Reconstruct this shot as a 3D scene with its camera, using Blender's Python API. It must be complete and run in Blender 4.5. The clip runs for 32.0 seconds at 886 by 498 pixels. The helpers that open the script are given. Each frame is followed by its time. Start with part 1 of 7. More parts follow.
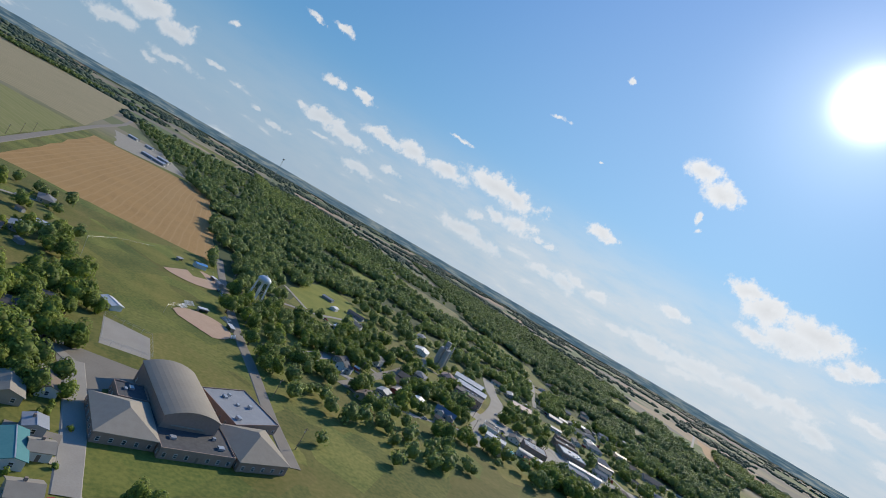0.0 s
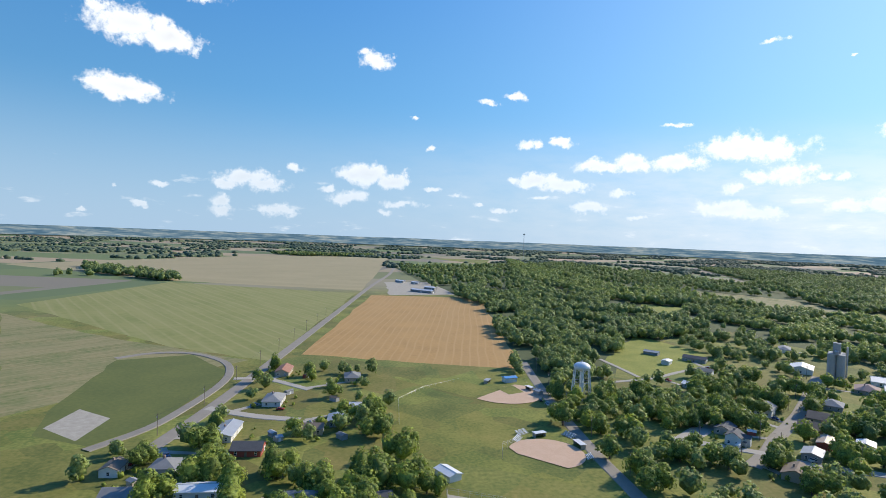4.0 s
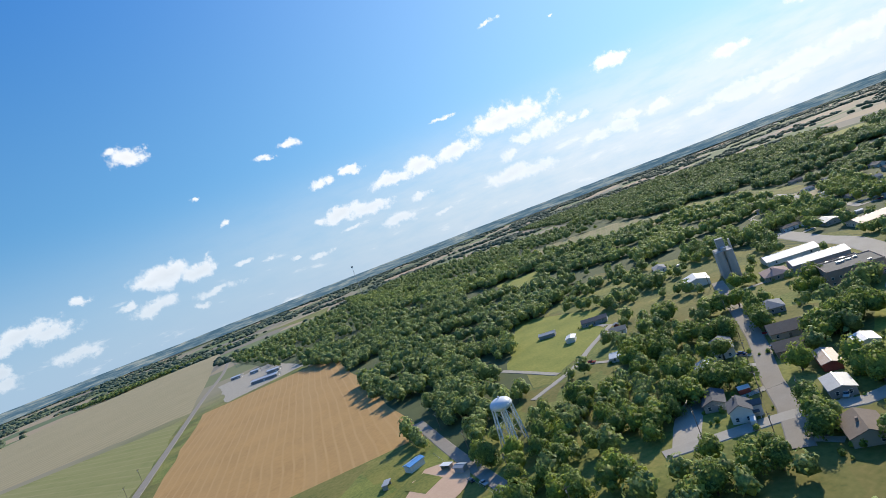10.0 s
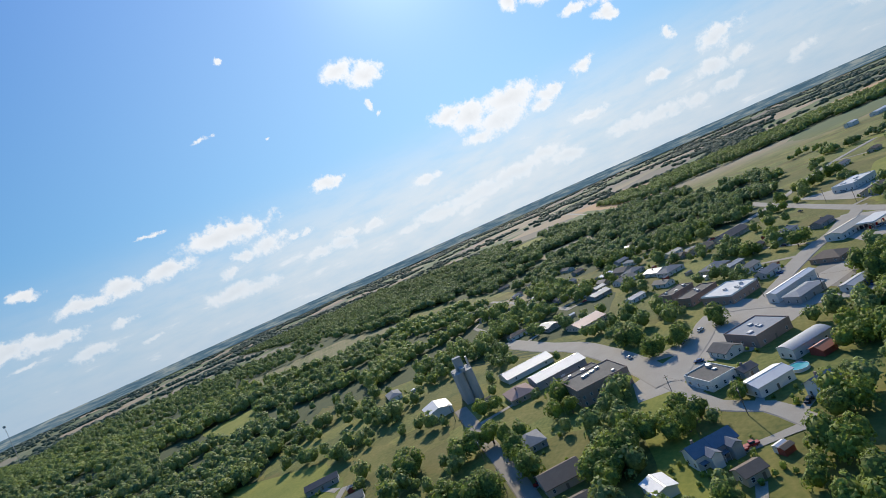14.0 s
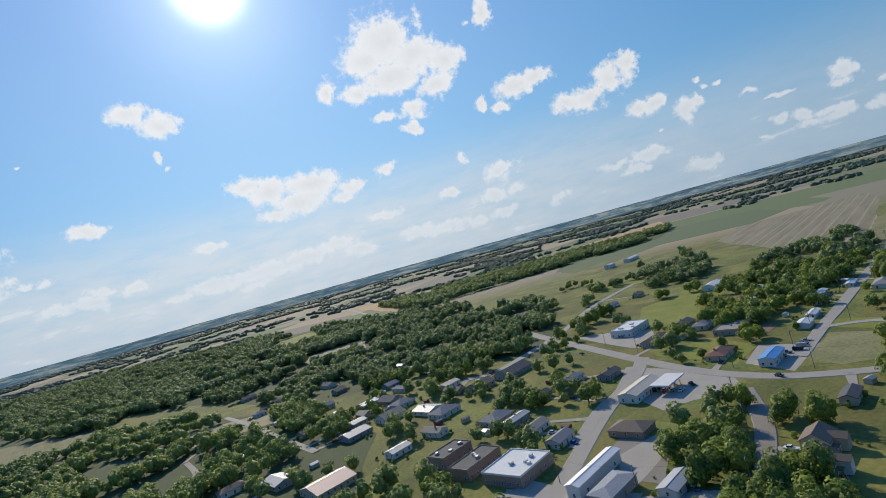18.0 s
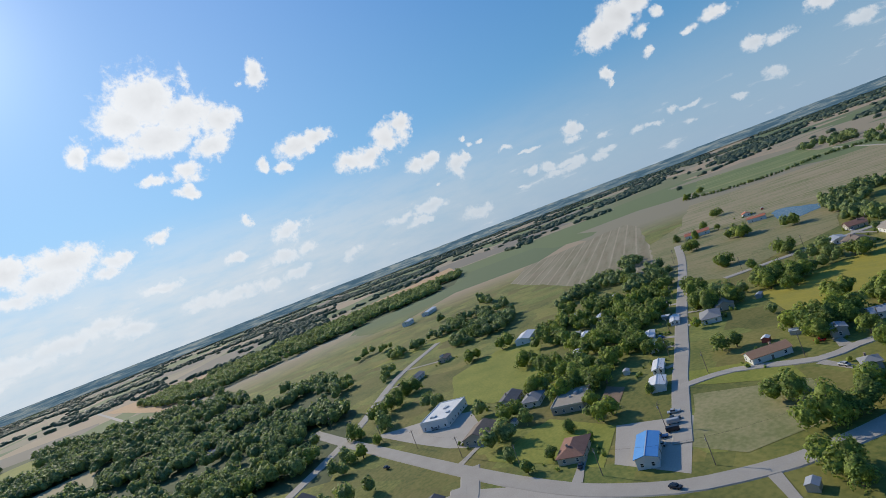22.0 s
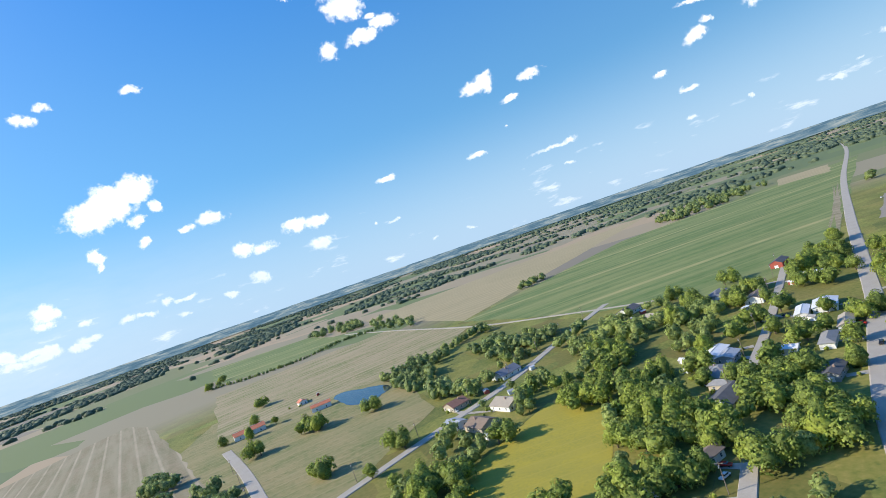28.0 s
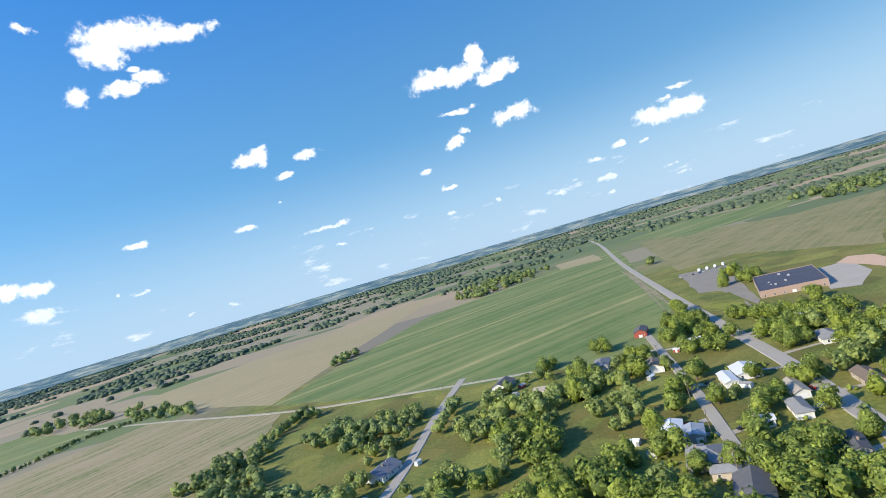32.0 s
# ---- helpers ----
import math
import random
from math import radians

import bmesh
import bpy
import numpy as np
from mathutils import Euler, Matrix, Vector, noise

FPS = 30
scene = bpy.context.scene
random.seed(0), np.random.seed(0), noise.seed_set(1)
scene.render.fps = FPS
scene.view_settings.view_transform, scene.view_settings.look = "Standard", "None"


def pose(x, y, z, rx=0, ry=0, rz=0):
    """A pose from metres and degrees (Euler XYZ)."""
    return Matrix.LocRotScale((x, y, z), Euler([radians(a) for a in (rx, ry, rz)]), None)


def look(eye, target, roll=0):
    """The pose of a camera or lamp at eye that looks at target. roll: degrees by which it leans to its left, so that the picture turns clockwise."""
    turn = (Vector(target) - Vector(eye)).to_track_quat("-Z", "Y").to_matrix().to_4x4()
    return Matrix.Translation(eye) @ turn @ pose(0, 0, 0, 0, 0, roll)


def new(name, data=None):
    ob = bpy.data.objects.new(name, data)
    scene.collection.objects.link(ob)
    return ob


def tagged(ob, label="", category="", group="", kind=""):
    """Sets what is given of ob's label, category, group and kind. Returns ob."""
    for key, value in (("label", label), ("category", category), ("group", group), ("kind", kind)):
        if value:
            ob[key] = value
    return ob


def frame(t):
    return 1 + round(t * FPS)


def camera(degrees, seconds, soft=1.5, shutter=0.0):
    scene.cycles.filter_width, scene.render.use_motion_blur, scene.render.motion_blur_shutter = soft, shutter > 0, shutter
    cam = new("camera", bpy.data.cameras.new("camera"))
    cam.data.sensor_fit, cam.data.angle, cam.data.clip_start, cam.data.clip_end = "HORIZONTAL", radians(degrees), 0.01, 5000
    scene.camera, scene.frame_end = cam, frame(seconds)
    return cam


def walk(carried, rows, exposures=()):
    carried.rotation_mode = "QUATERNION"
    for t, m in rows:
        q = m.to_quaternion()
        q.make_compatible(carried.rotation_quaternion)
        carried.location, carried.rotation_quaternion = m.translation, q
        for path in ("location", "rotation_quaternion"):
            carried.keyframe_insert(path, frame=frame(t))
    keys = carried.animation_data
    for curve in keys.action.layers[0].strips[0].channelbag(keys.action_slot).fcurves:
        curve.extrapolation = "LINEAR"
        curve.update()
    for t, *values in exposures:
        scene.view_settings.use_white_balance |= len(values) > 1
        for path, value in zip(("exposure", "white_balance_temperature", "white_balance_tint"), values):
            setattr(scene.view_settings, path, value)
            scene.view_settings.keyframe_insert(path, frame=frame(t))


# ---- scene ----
cam = camera(77.0, 32.0, soft=0.6)

PATH = [
    (0, (-50.205, -26.125, 100.547), (-49.165, -24.417, 100.572), 30.1),
    (0.5, (-49.224, -17.076, 99.887), (-48.316, -15.295, 99.94), 39.0),
    (1, (-48.269, -8.018, 99.278), (-47.509, -6.168, 99.248), 39.8),
    (1.5, (-47.354, 1.047, 98.745), (-46.762, 2.956, 98.662), 36.7),
    (2, (-46.47, 10.113, 98.293), (-46.029, 12.059, 98.156), 33.4),
    (2.5, (-45.591, 19.16, 97.92), (-45.338, 21.134, 97.717), 11.4),
    (3, (-44.678, 28.161, 97.622), (-44.429, 30.141, 97.482), 14.0),
    (3.5, (-43.729, 37.107, 97.404), (-43.614, 39.101, 97.299), 2.5),
    (4, (-42.714, 46.022, 97.28), (-42.533, 48.013, 97.235), 2.2),
    (4.5, (-41.623, 54.934, 97.27), (-41.444, 56.926, 97.268), 2.2),
    (6.5, (-36.811, 90.691, 97.581), (-36.65, 92.684, 97.56), 0.5),
    (7, (-35.206, 99.815, 97.628), (-35.006, 101.805, 97.619), -0.5),
    (7.5, (-33.162, 109.103, 97.623), (-32.959, 111.093, 97.6), -9.2),
    (8, (-30.646, 118.536, 97.565), (-30.383, 120.518, 97.542), -18.4),
    (8.5, (-27.64, 128.091, 97.461), (-27.305, 130.063, 97.454), -28.0),
    (9, (-24.124, 137.737, 97.333), (-23.678, 139.686, 97.274), -30.8),
    (9.5, (-20.076, 147.428, 97.207), (-19.417, 149.316, 97.154), -25.8),
    (10, (-15.505, 157.131, 97.047), (-14.733, 158.975, 97.009), -21.2),
    (10.5, (-10.417, 166.781, 96.862), (-9.515, 168.565, 96.816), -15.9),
    (11, (-4.771, 176.291, 96.646), (-3.771, 178.022, 96.602), -15.6),
    (11.5, (1.493, 185.543, 96.424), (2.547, 187.243, 96.395), -22.4),
    (12, (8.453, 194.401, 96.224), (9.677, 195.982, 96.201), -27.1),
    (12.5, (16.202, 202.669, 96.057), (17.538, 204.157, 96.048), -25.3),
    (13, (24.829, 210.188, 95.942), (26.27, 211.575, 95.934), -21.7),
    (13.5, (34.414, 216.842, 95.894), (35.935, 218.14, 95.907), -20.4),
    (14, (44.954, 222.613, 95.951), (46.542, 223.829, 95.919), -24.1),
    (14.5, (56.415, 227.504, 96.137), (58.061, 228.639, 96.092), -19.2),
    (16.5, (105.803, 243.633, 97.396), (107.653, 244.393, 97.43), -21.4),
    (17, (118.917, 246.961, 97.694), (120.806, 247.618, 97.741), -24.0),
    (17.5, (132.735, 249.604, 97.946), (134.665, 250.126, 97.996), -11.6),
    (18, (147.154, 251.56, 98.134), (149.094, 252.046, 98.146), -15.4),
    (18.5, (162.038, 252.824, 98.255), (164.0, 253.214, 98.267), -17.4),
    (19, (177.231, 253.393, 98.317), (179.207, 253.698, 98.308), -24.5),
    (19.5, (192.596, 253.26, 98.328), (194.591, 253.404, 98.292), -23.9),
    (20, (208.036, 252.522, 98.288), (210.036, 252.558, 98.26), -18.8),
    (20.5, (223.488, 251.296, 98.192), (225.487, 251.221, 98.183), -7.1),
    (21, (238.898, 249.699, 98.05), (240.895, 249.608, 98.022), -7.5),
    (21.5, (254.227, 247.819, 97.85), (256.223, 247.688, 97.82), -13.9),
    (22, (269.455, 245.722, 97.592), (271.438, 245.461, 97.567), -21.1),
    (22.5, (284.556, 243.447, 97.282), (286.518, 243.057, 97.247), -28.1),
    (23, (299.493, 240.994, 96.933), (301.418, 240.449, 96.942), -27.3),
    (23.5, (314.224, 238.344, 96.57), (316.085, 237.611, 96.555), -20.6),
    (24, (328.688, 235.437, 96.19), (330.503, 234.597, 96.216), -13.0),
    (24.5, (342.882, 232.218, 95.806), (344.682, 231.348, 95.855), -25.0),
    (25, (356.81, 228.627, 95.44), (358.494, 227.549, 95.38), -26.2),
    (25.5, (370.337, 224.574, 95.071), (371.983, 223.438, 95.042), -28.9),
    (26, (383.449, 219.976, 94.801), (384.965, 218.672, 94.753), -24.9),
    (26.5, (396.098, 214.739, 94.81), (397.507, 213.319, 94.788), -21.4),
    (28.5, (444.983, 191.28, 96.209), (445.9, 189.503, 96.216), -18.1),
    (29, (456.875, 184.97, 96.61), (457.7, 183.148, 96.625), -15.5),
    (29.5, (468.49, 178.255, 97.023), (469.158, 176.37, 97.038), -12.1),
    (30, (479.881, 171.2, 97.432), (480.549, 169.315, 97.469), -12.3),
    (30.5, (491.147, 163.851, 97.835), (491.698, 161.929, 97.859), -7.9),
    (31, (502.343, 156.296, 98.238), (502.826, 154.356, 98.276), -18.5),
    (31.5, (513.526, 148.609, 98.65), (513.868, 146.638, 98.683), -18.1),
    (32, (524.706, 140.867, 99.076), (524.915, 138.879, 99.101), -16.4),
]
walk(cam, [(t, look(eye, target, roll)) for t, eye, target, roll in PATH],
     exposures=((0.0, -0.6), (1.0, -0.45), (2.5, -0.15), (4.0, -0.05), (7.0, -0.12), (9.0, -0.12), (11.0, -0.22), (13.0, -0.35), (16.5, -0.55), (19.0, -0.6), (22.0, -0.52), (23.0, -0.3), (24.5, -0.03), (26.0, 0.1), (28.5, 0.22), (32.0, 0.2)))

# ---- light: hazy summer afternoon sun and sky ----
SUN_BEARING, SUN_HEIGHT = 60.0, 29.0
world = bpy.data.worlds.new("summer_sky")
scene.world = world
world.use_nodes = True
wn, wl = world.node_tree.nodes, world.node_tree.links
wn.clear()


def wnode(kind, operation="", use_clamp=False, interpolation_type="", data_type=""):
    n = wn.new(kind)
    if operation:
        n.operation = operation
    if use_clamp:
        n.use_clamp = True
    if interpolation_type:
        n.interpolation_type = interpolation_type
    if data_type:
        n.data_type = data_type
    return n


def wmath(op, a, b=None, c=None, clamp=False):
    n = wnode("ShaderNodeMath", operation=op, use_clamp=clamp)
    for k, v in enumerate((a, b, c)):
        if v is None:
            continue
        if isinstance(v, (int, float)):
            n.inputs[k].default_value = v
        else:
            wl.new(v, n.inputs[k])
    return n.outputs[0]


sky = wnode("ShaderNodeTexSky")
sky.sky_type, sky.sun_disc = "NISHITA", False
sky.sun_elevation, sky.sun_rotation = radians(SUN_HEIGHT), radians(SUN_BEARING)
sky.air_density, sky.dust_density, sky.ozone_density, sky.altitude = 1.0, 0.25, 1.3, 200
coord = wnode("ShaderNodeTexCoord")
split = wnode("ShaderNodeSeparateXYZ")
wl.new(coord.outputs["Generated"], split.inputs[0])
turn = wmath("MULTIPLY", wmath("ARCTAN2", split.outputs[0], split.outputs[1]), 57.2958)
bearing = wmath("ADD", turn, wmath("MULTIPLY", wmath("LESS_THAN", turn, -90.0), 360.0))
rise = wmath("MULTIPLY", wmath("ARCSINE", split.outputs[2]), 57.2958)
puffs = wnode("ShaderNodeTexNoise")
puffs.inputs["Scale"].default_value, puffs.inputs["Detail"].default_value, puffs.inputs["Roughness"].default_value = 24.0, 8.0, 0.62
wl.new(coord.outputs["Generated"], puffs.inputs["Vector"])
wisps = wnode("ShaderNodeTexNoise")
wisps.inputs["Scale"].default_value, wisps.inputs["Detail"].default_value, wisps.inputs["Roughness"].default_value = 70.0, 9.0, 0.66
wl.new(coord.outputs["Generated"], wisps.inputs["Vector"])
shift = wnode("ShaderNodeSeparateXYZ")
wl.new(puffs.outputs["Color"], shift.inputs[0])
place = wnode("ShaderNodeCombineXYZ")
wl.new(wmath("ADD", bearing, wmath("MULTIPLY", wmath("SUBTRACT", shift.outputs[0], 0.5), 2.6)), place.inputs[0])
wl.new(wmath("ADD", rise, wmath("MULTIPLY", wmath("SUBTRACT", shift.outputs[1], 0.5), 1.8)), place.inputs[1])
nearest_cloud = [wmath("ADD", 9.0, 0.0)]


def cloud(az, el, w, h):
    """One cumulus heap: its bearing, elevation and half sizes in degrees; small ones stay thin."""
    n = wnode("ShaderNodeVectorMath", operation="MULTIPLY_ADD")
    wl.new(place.outputs[0], n.inputs[0])
    n.inputs[1].default_value = (1 / w, 1 / h, 0)
    n.inputs[2].default_value = (-az / w, -el / h, max(0.0, 0.72 - 0.62 * h))
    d = wnode("ShaderNodeVectorMath", operation="LENGTH")
    wl.new(n.outputs[0], d.inputs[0])
    nearest_cloud[0] = wmath("MINIMUM", nearest_cloud[0], d.outputs["Value"])


# ---- the clouds: bearing, elevation, half width and half height in degrees ----
cloud(-14.5, 4.9, 2.6, 0.9)
cloud(-12.8, 4.4, 2.1, 0.7)
cloud(-16.4, 4.3, 1.4, 0.6)
cloud(-9.8, 6.2, 1.0, 0.6)
cloud(-16.8, 2.5, 0.8, 0.6)
cloud(-16.5, 1.7, 1.2, 0.6)
cloud(-11.5, 2.0, 2.1, 0.6)
cloud(-6.7, 4.2, 0.9, 0.4)
cloud(-4.9, 3.5, 1.8, 0.7)
cloud(-23.6, 1.8, 0.7, 0.3)
cloud(-21.9, 4.0, 0.9, 0.3)
cloud(-28.1, 1.1, 0.4, 0.2)
cloud(-25.3, 3.3, 0.3, 0.2)
cloud(-24.5, 17.3, 3.6, 1.4)
cloud(-21.6, 16.7, 2.6, 1.2)
cloud(-26.8, 18.1, 1.3, 0.7)
cloud(-25.2, 11.9, 2.9, 1.1)
cloud(-27.3, 12.1, 1.1, 0.4)
cloud(-2.2, 17.1, 1.7, 0.9)
cloud(-3.5, 17.6, 0.8, 0.4)
cloud(-22.3, 24.5, 2.2, 1.2)
cloud(-21.1, 22.4, 3.0, 1.2)
cloud(-18.9, 21.4, 2.8, 1.2)
cloud(-17.5, 25.6, 0.8, 0.6)
cloud(9.4, 13.6, 1.2, 0.3)
cloud(2.0, 11.8, 0.4, 0.3)
cloud(3.6, 8.7, 0.6, 0.3)
cloud(-2.6, 6.0, 3.0, 1.1)
cloud(-0.5, 5.5, 1.7, 0.9)
cloud(-4.4, 5.9, 1.4, 0.6)
cloud(0.7, 3.1, 2.1, 0.4)
cloud(-0.9, 2.3, 0.8, 0.3)
cloud(4.0, 4.7, 1.2, 0.3)
cloud(6.8, 4.4, 0.7, 0.3)
cloud(11.1, 2.9, 1.4, 0.3)
cloud(8.5, 3.4, 0.6, 0.2)
cloud(13.7, 9.6, 1.2, 0.6)
cloud(16.9, 9.8, 1.7, 0.4)
cloud(20.2, 7.5, 2.3, 0.7)
cloud(23.7, 7.7, 2.2, 0.8)
cloud(27.5, 7.7, 2.4, 0.8)
cloud(14.1, 6.0, 2.2, 0.7)
cloud(17.0, 5.6, 2.4, 0.7)
cloud(12.3, 6.0, 0.8, 0.4)
cloud(15.0, 4.3, 1.3, 0.3)
cloud(19.6, 3.4, 1.9, 0.6)
cloud(22.6, 4.8, 1.1, 0.4)
cloud(24.2, 2.6, 1.0, 0.3)
cloud(27.9, 11.2, 1.5, 0.2)
cloud(32.9, 9.0, 3.5, 1.2)
cloud(35.2, 8.8, 2.9, 1.2)
cloud(37.0, 6.5, 2.2, 0.9)
cloud(34.3, 6.4, 1.2, 0.6)
cloud(40.7, 6.2, 0.8, 0.4)
cloud(32.7, 5.4, 1.2, 0.6)
cloud(31.7, 3.5, 2.5, 0.8)
cloud(34.5, 3.0, 2.4, 0.7)
cloud(41.2, 3.8, 2.1, 0.6)
cloud(43.7, 3.8, 2.0, 0.7)
cloud(47.1, 4.3, 1.5, 0.6)
cloud(49.9, 19.3, 1.7, 0.9)
cloud(52.5, 18.1, 2.0, 1.1)
cloud(51.6, 15.4, 0.4, 0.6)
cloud(52.3, 14.2, 0.3, 0.3)
cloud(44.6, 9.9, 1.8, 0.7)
cloud(35.1, 17.9, 1.1, 0.3)
cloud(40.9, 16.0, 0.2, 0.2)
cloud(27.1, 11.3, 1.2, 0.2)
cloud(11.9, 14.1, 1.2, 0.4)
cloud(39.5, 23.7, 0.4, 0.4)
cloud(58.2, 2.9, 3.4, 0.8)
cloud(61.2, 3.0, 2.4, 0.8)
cloud(53.3, 2.9, 2.5, 0.6)
cloud(39.5, 6.4, 0.8, 0.4)
cloud(58.6, 11.3, 2.0, 0.9)
cloud(60.6, 10.4, 2.3, 1.3)
cloud(64.7, 10.2, 3.0, 1.3)
cloud(63.2, 8.5, 2.6, 1.2)
cloud(61.0, 7.9, 2.0, 0.7)
cloud(68.5, 9.1, 1.4, 0.7)
cloud(67.4, 8.3, 1.0, 0.6)
cloud(72.6, 9.8, 1.3, 0.7)
cloud(68.6, 18.2, 1.0, 1.2)
cloud(75.5, 21.5, 3.6, 2.8)
cloud(73.0, 20.2, 2.4, 2.0)
cloud(78.3, 19.8, 3.4, 1.9)
cloud(75.3, 18.1, 4.3, 1.6)
cloud(71.6, 17.6, 1.8, 0.9)
cloud(81.2, 18.5, 2.0, 1.6)
cloud(79.6, 16.4, 2.0, 1.3)
cloud(77.1, 14.8, 1.8, 0.9)
cloud(73.7, 14.8, 1.4, 0.6)
cloud(76.0, 13.1, 1.0, 0.6)
cloud(86.1, 21.3, 1.0, 1.2)
cloud(84.7, 21.2, 0.6, 0.4)
cloud(87.0, 14.0, 1.8, 1.1)
cloud(89.4, 14.2, 1.9, 0.9)
cloud(85.4, 12.5, 1.1, 0.7)
cloud(83.4, 13.4, 0.6, 0.7)
cloud(91.9, 10.9, 1.8, 1.1)
cloud(94.1, 10.8, 2.3, 1.2)
cloud(96.4, 11.9, 1.9, 1.6)
cloud(97.7, 12.9, 1.0, 0.9)
cloud(98.0, 8.1, 1.1, 0.9)
cloud(99.3, 8.0, 1.1, 0.9)
cloud(102.0, 6.8, 1.0, 1.1)
cloud(103.0, 7.1, 0.7, 0.7)
cloud(80.4, 8.9, 0.6, 0.6)
cloud(78.0, 5.7, 1.0, 0.6)
cloud(83.7, 6.3, 1.7, 1.1)
cloud(82.5, 4.3, 1.5, 0.8)
cloud(84.6, 4.3, 0.9, 0.6)
cloud(53.9, 6.3, 1.9, 0.6)
cloud(95.2, 3.7, 2.0, 0.6)
cloud(97.7, 3.9, 2.0, 0.7)
cloud(96.3, 2.8, 1.5, 0.4)
cloud(102.1, 1.6, 1.7, 0.6)
cloud(111.0, 2.4, 1.4, 0.4)
cloud(112.6, 2.4, 1.5, 0.6)
cloud(113.6, 4.9, 0.8, 0.6)
cloud(107.6, 2.3, 0.8, 0.2)
cloud(105.0, 8.2, 0.4, 0.3)
cloud(99.6, 5.7, 0.4, 0.2)
cloud(110.1, 2.8, 0.4, 0.2)
cloud(115.2, 2.2, 0.7, 0.4)
cloud(65.9, 3.7, 2.5, 0.7)
cloud(62.6, 3.2, 3.4, 0.9)
cloud(67.9, 2.6, 2.2, 0.8)
cloud(71.1, 5.3, 1.9, 0.6)
cloud(44.5, 4.7, 1.7, 0.4)
cloud(53.9, 2.4, 2.5, 0.6)
cloud(50.4, 2.3, 2.0, 0.4)
cloud(58.8, 2.7, 1.9, 0.6)
cloud(77.5, 2.4, 2.5, 0.7)
cloud(82.9, 2.4, 1.8, 0.6)
cloud(80.4, 2.2, 1.5, 0.6)
cloud(88.9, 2.1, 1.3, 0.6)
cloud(57.0, 1.8, 1.7, 0.4)
cloud(73.9, 2.8, 2.2, 0.6)
cloud(119.5, 12.7, 2.3, 1.3)
cloud(121.2, 13.6, 2.0, 1.4)
cloud(123.2, 14.1, 2.0, 1.3)
cloud(122.7, 11.7, 0.8, 0.6)
cloud(124.8, 12.3, 0.6, 0.6)
cloud(108.8, 5.5, 1.0, 0.2)
cloud(104.2, 8.3, 0.6, 0.3)
cloud(118.7, 8.4, 0.3, 0.6)
cloud(126.5, 9.7, 0.9, 0.4)
cloud(128.5, 10.0, 1.2, 0.6)
cloud(130.5, 6.3, 1.1, 0.6)
cloud(132.5, 5.9, 1.2, 0.6)
cloud(135.9, 7.1, 1.3, 0.6)
cloud(138.1, 7.0, 1.4, 0.6)
cloud(138.1, 4.8, 1.5, 0.6)
cloud(131.3, 3.5, 1.0, 0.6)
cloud(122.8, 9.5, 0.7, 0.4)
cloud(118.6, 9.4, 0.6, 0.7)
cloud(113.8, 5.7, 1.1, 0.7)
cloud(119.6, 3.2, 0.9, 0.4)
cloud(121.0, 3.1, 0.9, 0.3)
cloud(122.8, 3.8, 0.6, 0.4)
cloud(124.4, 3.6, 1.0, 0.3)
cloud(116.1, 2.6, 1.0, 0.4)
cloud(128.1, 2.6, 0.9, 0.3)
cloud(112.5, 3.0, 1.5, 0.4)
cloud(110.5, 3.2, 1.0, 0.6)
cloud(108.5, 3.5, 0.7, 0.4)
cloud(116.5, 21.6, 0.7, 0.6)
cloud(118.3, 22.3, 0.9, 0.4)
cloud(96.2, 29.6, 1.0, 0.7)
cloud(107.2, 6.4, 0.9, 0.3)
cloud(103.3, 9.1, 0.4, 0.3)
cloud(143.6, 4.7, 0.3, 0.2)
cloud(124.0, 2.2, 0.8, 0.3)
cloud(116.2, 4.1, 0.6, 0.3)
cloud(147.7, 25.2, 2.0, 1.2)
cloud(149.7, 26.5, 3.8, 1.1)
cloud(154.5, 26.4, 3.5, 0.7)
cloud(145.1, 21.9, 1.2, 0.9)
cloud(148.6, 22.2, 1.9, 0.6)
cloud(151.0, 22.9, 1.4, 0.7)
cloud(149.8, 23.8, 0.7, 0.3)
cloud(177.8, 17.1, 2.5, 0.9)
cloud(180.8, 16.9, 2.5, 0.9)
cloud(182.7, 18.0, 1.2, 1.2)
cloud(184.6, 16.3, 1.4, 0.8)
cloud(183.5, 15.8, 1.8, 0.6)
cloud(184.7, 11.8, 2.2, 0.8)
cloud(179.2, 13.5, 2.4, 0.3)
cloud(178.5, 10.8, 1.3, 0.6)
cloud(179.6, 11.5, 0.4, 0.4)
cloud(197.0, 7.2, 1.4, 0.8)
cloud(198.3, 6.9, 1.7, 0.7)
cloud(199.8, 7.1, 1.8, 0.8)
cloud(198.5, 8.2, 0.7, 0.2)
cloud(200.2, 9.1, 1.2, 0.3)
cloud(157.8, 14.2, 1.5, 0.7)
cloud(158.8, 14.6, 1.0, 0.6)
cloud(163.4, 13.5, 1.3, 0.6)
cloud(160.7, 11.9, 0.9, 0.3)
cloud(163.4, 6.1, 2.4, 0.3)
cloud(155.6, 7.9, 1.0, 0.3)
cloud(164.3, 4.0, 0.6, 0.2)
cloud(146.2, 8.8, 1.2, 0.4)
cloud(176.2, 4.1, 0.7, 0.3)
cloud(176.5, 6.6, 1.1, 0.3)
cloud(174.5, 8.6, 0.8, 0.3)
cloud(191.6, 2.6, 0.9, 0.3)
cloud(187.1, 2.7, 0.6, 0.3)
cloud(189.1, 3.7, 0.8, 0.2)
cloud(197.6, 2.3, 0.7, 0.2)
cloud(193.4, 5.6, 0.7, 0.3)
cloud(191.9, 1.2, 0.6, 0.2)
cloud(195.9, 5.1, 0.3, 0.2)
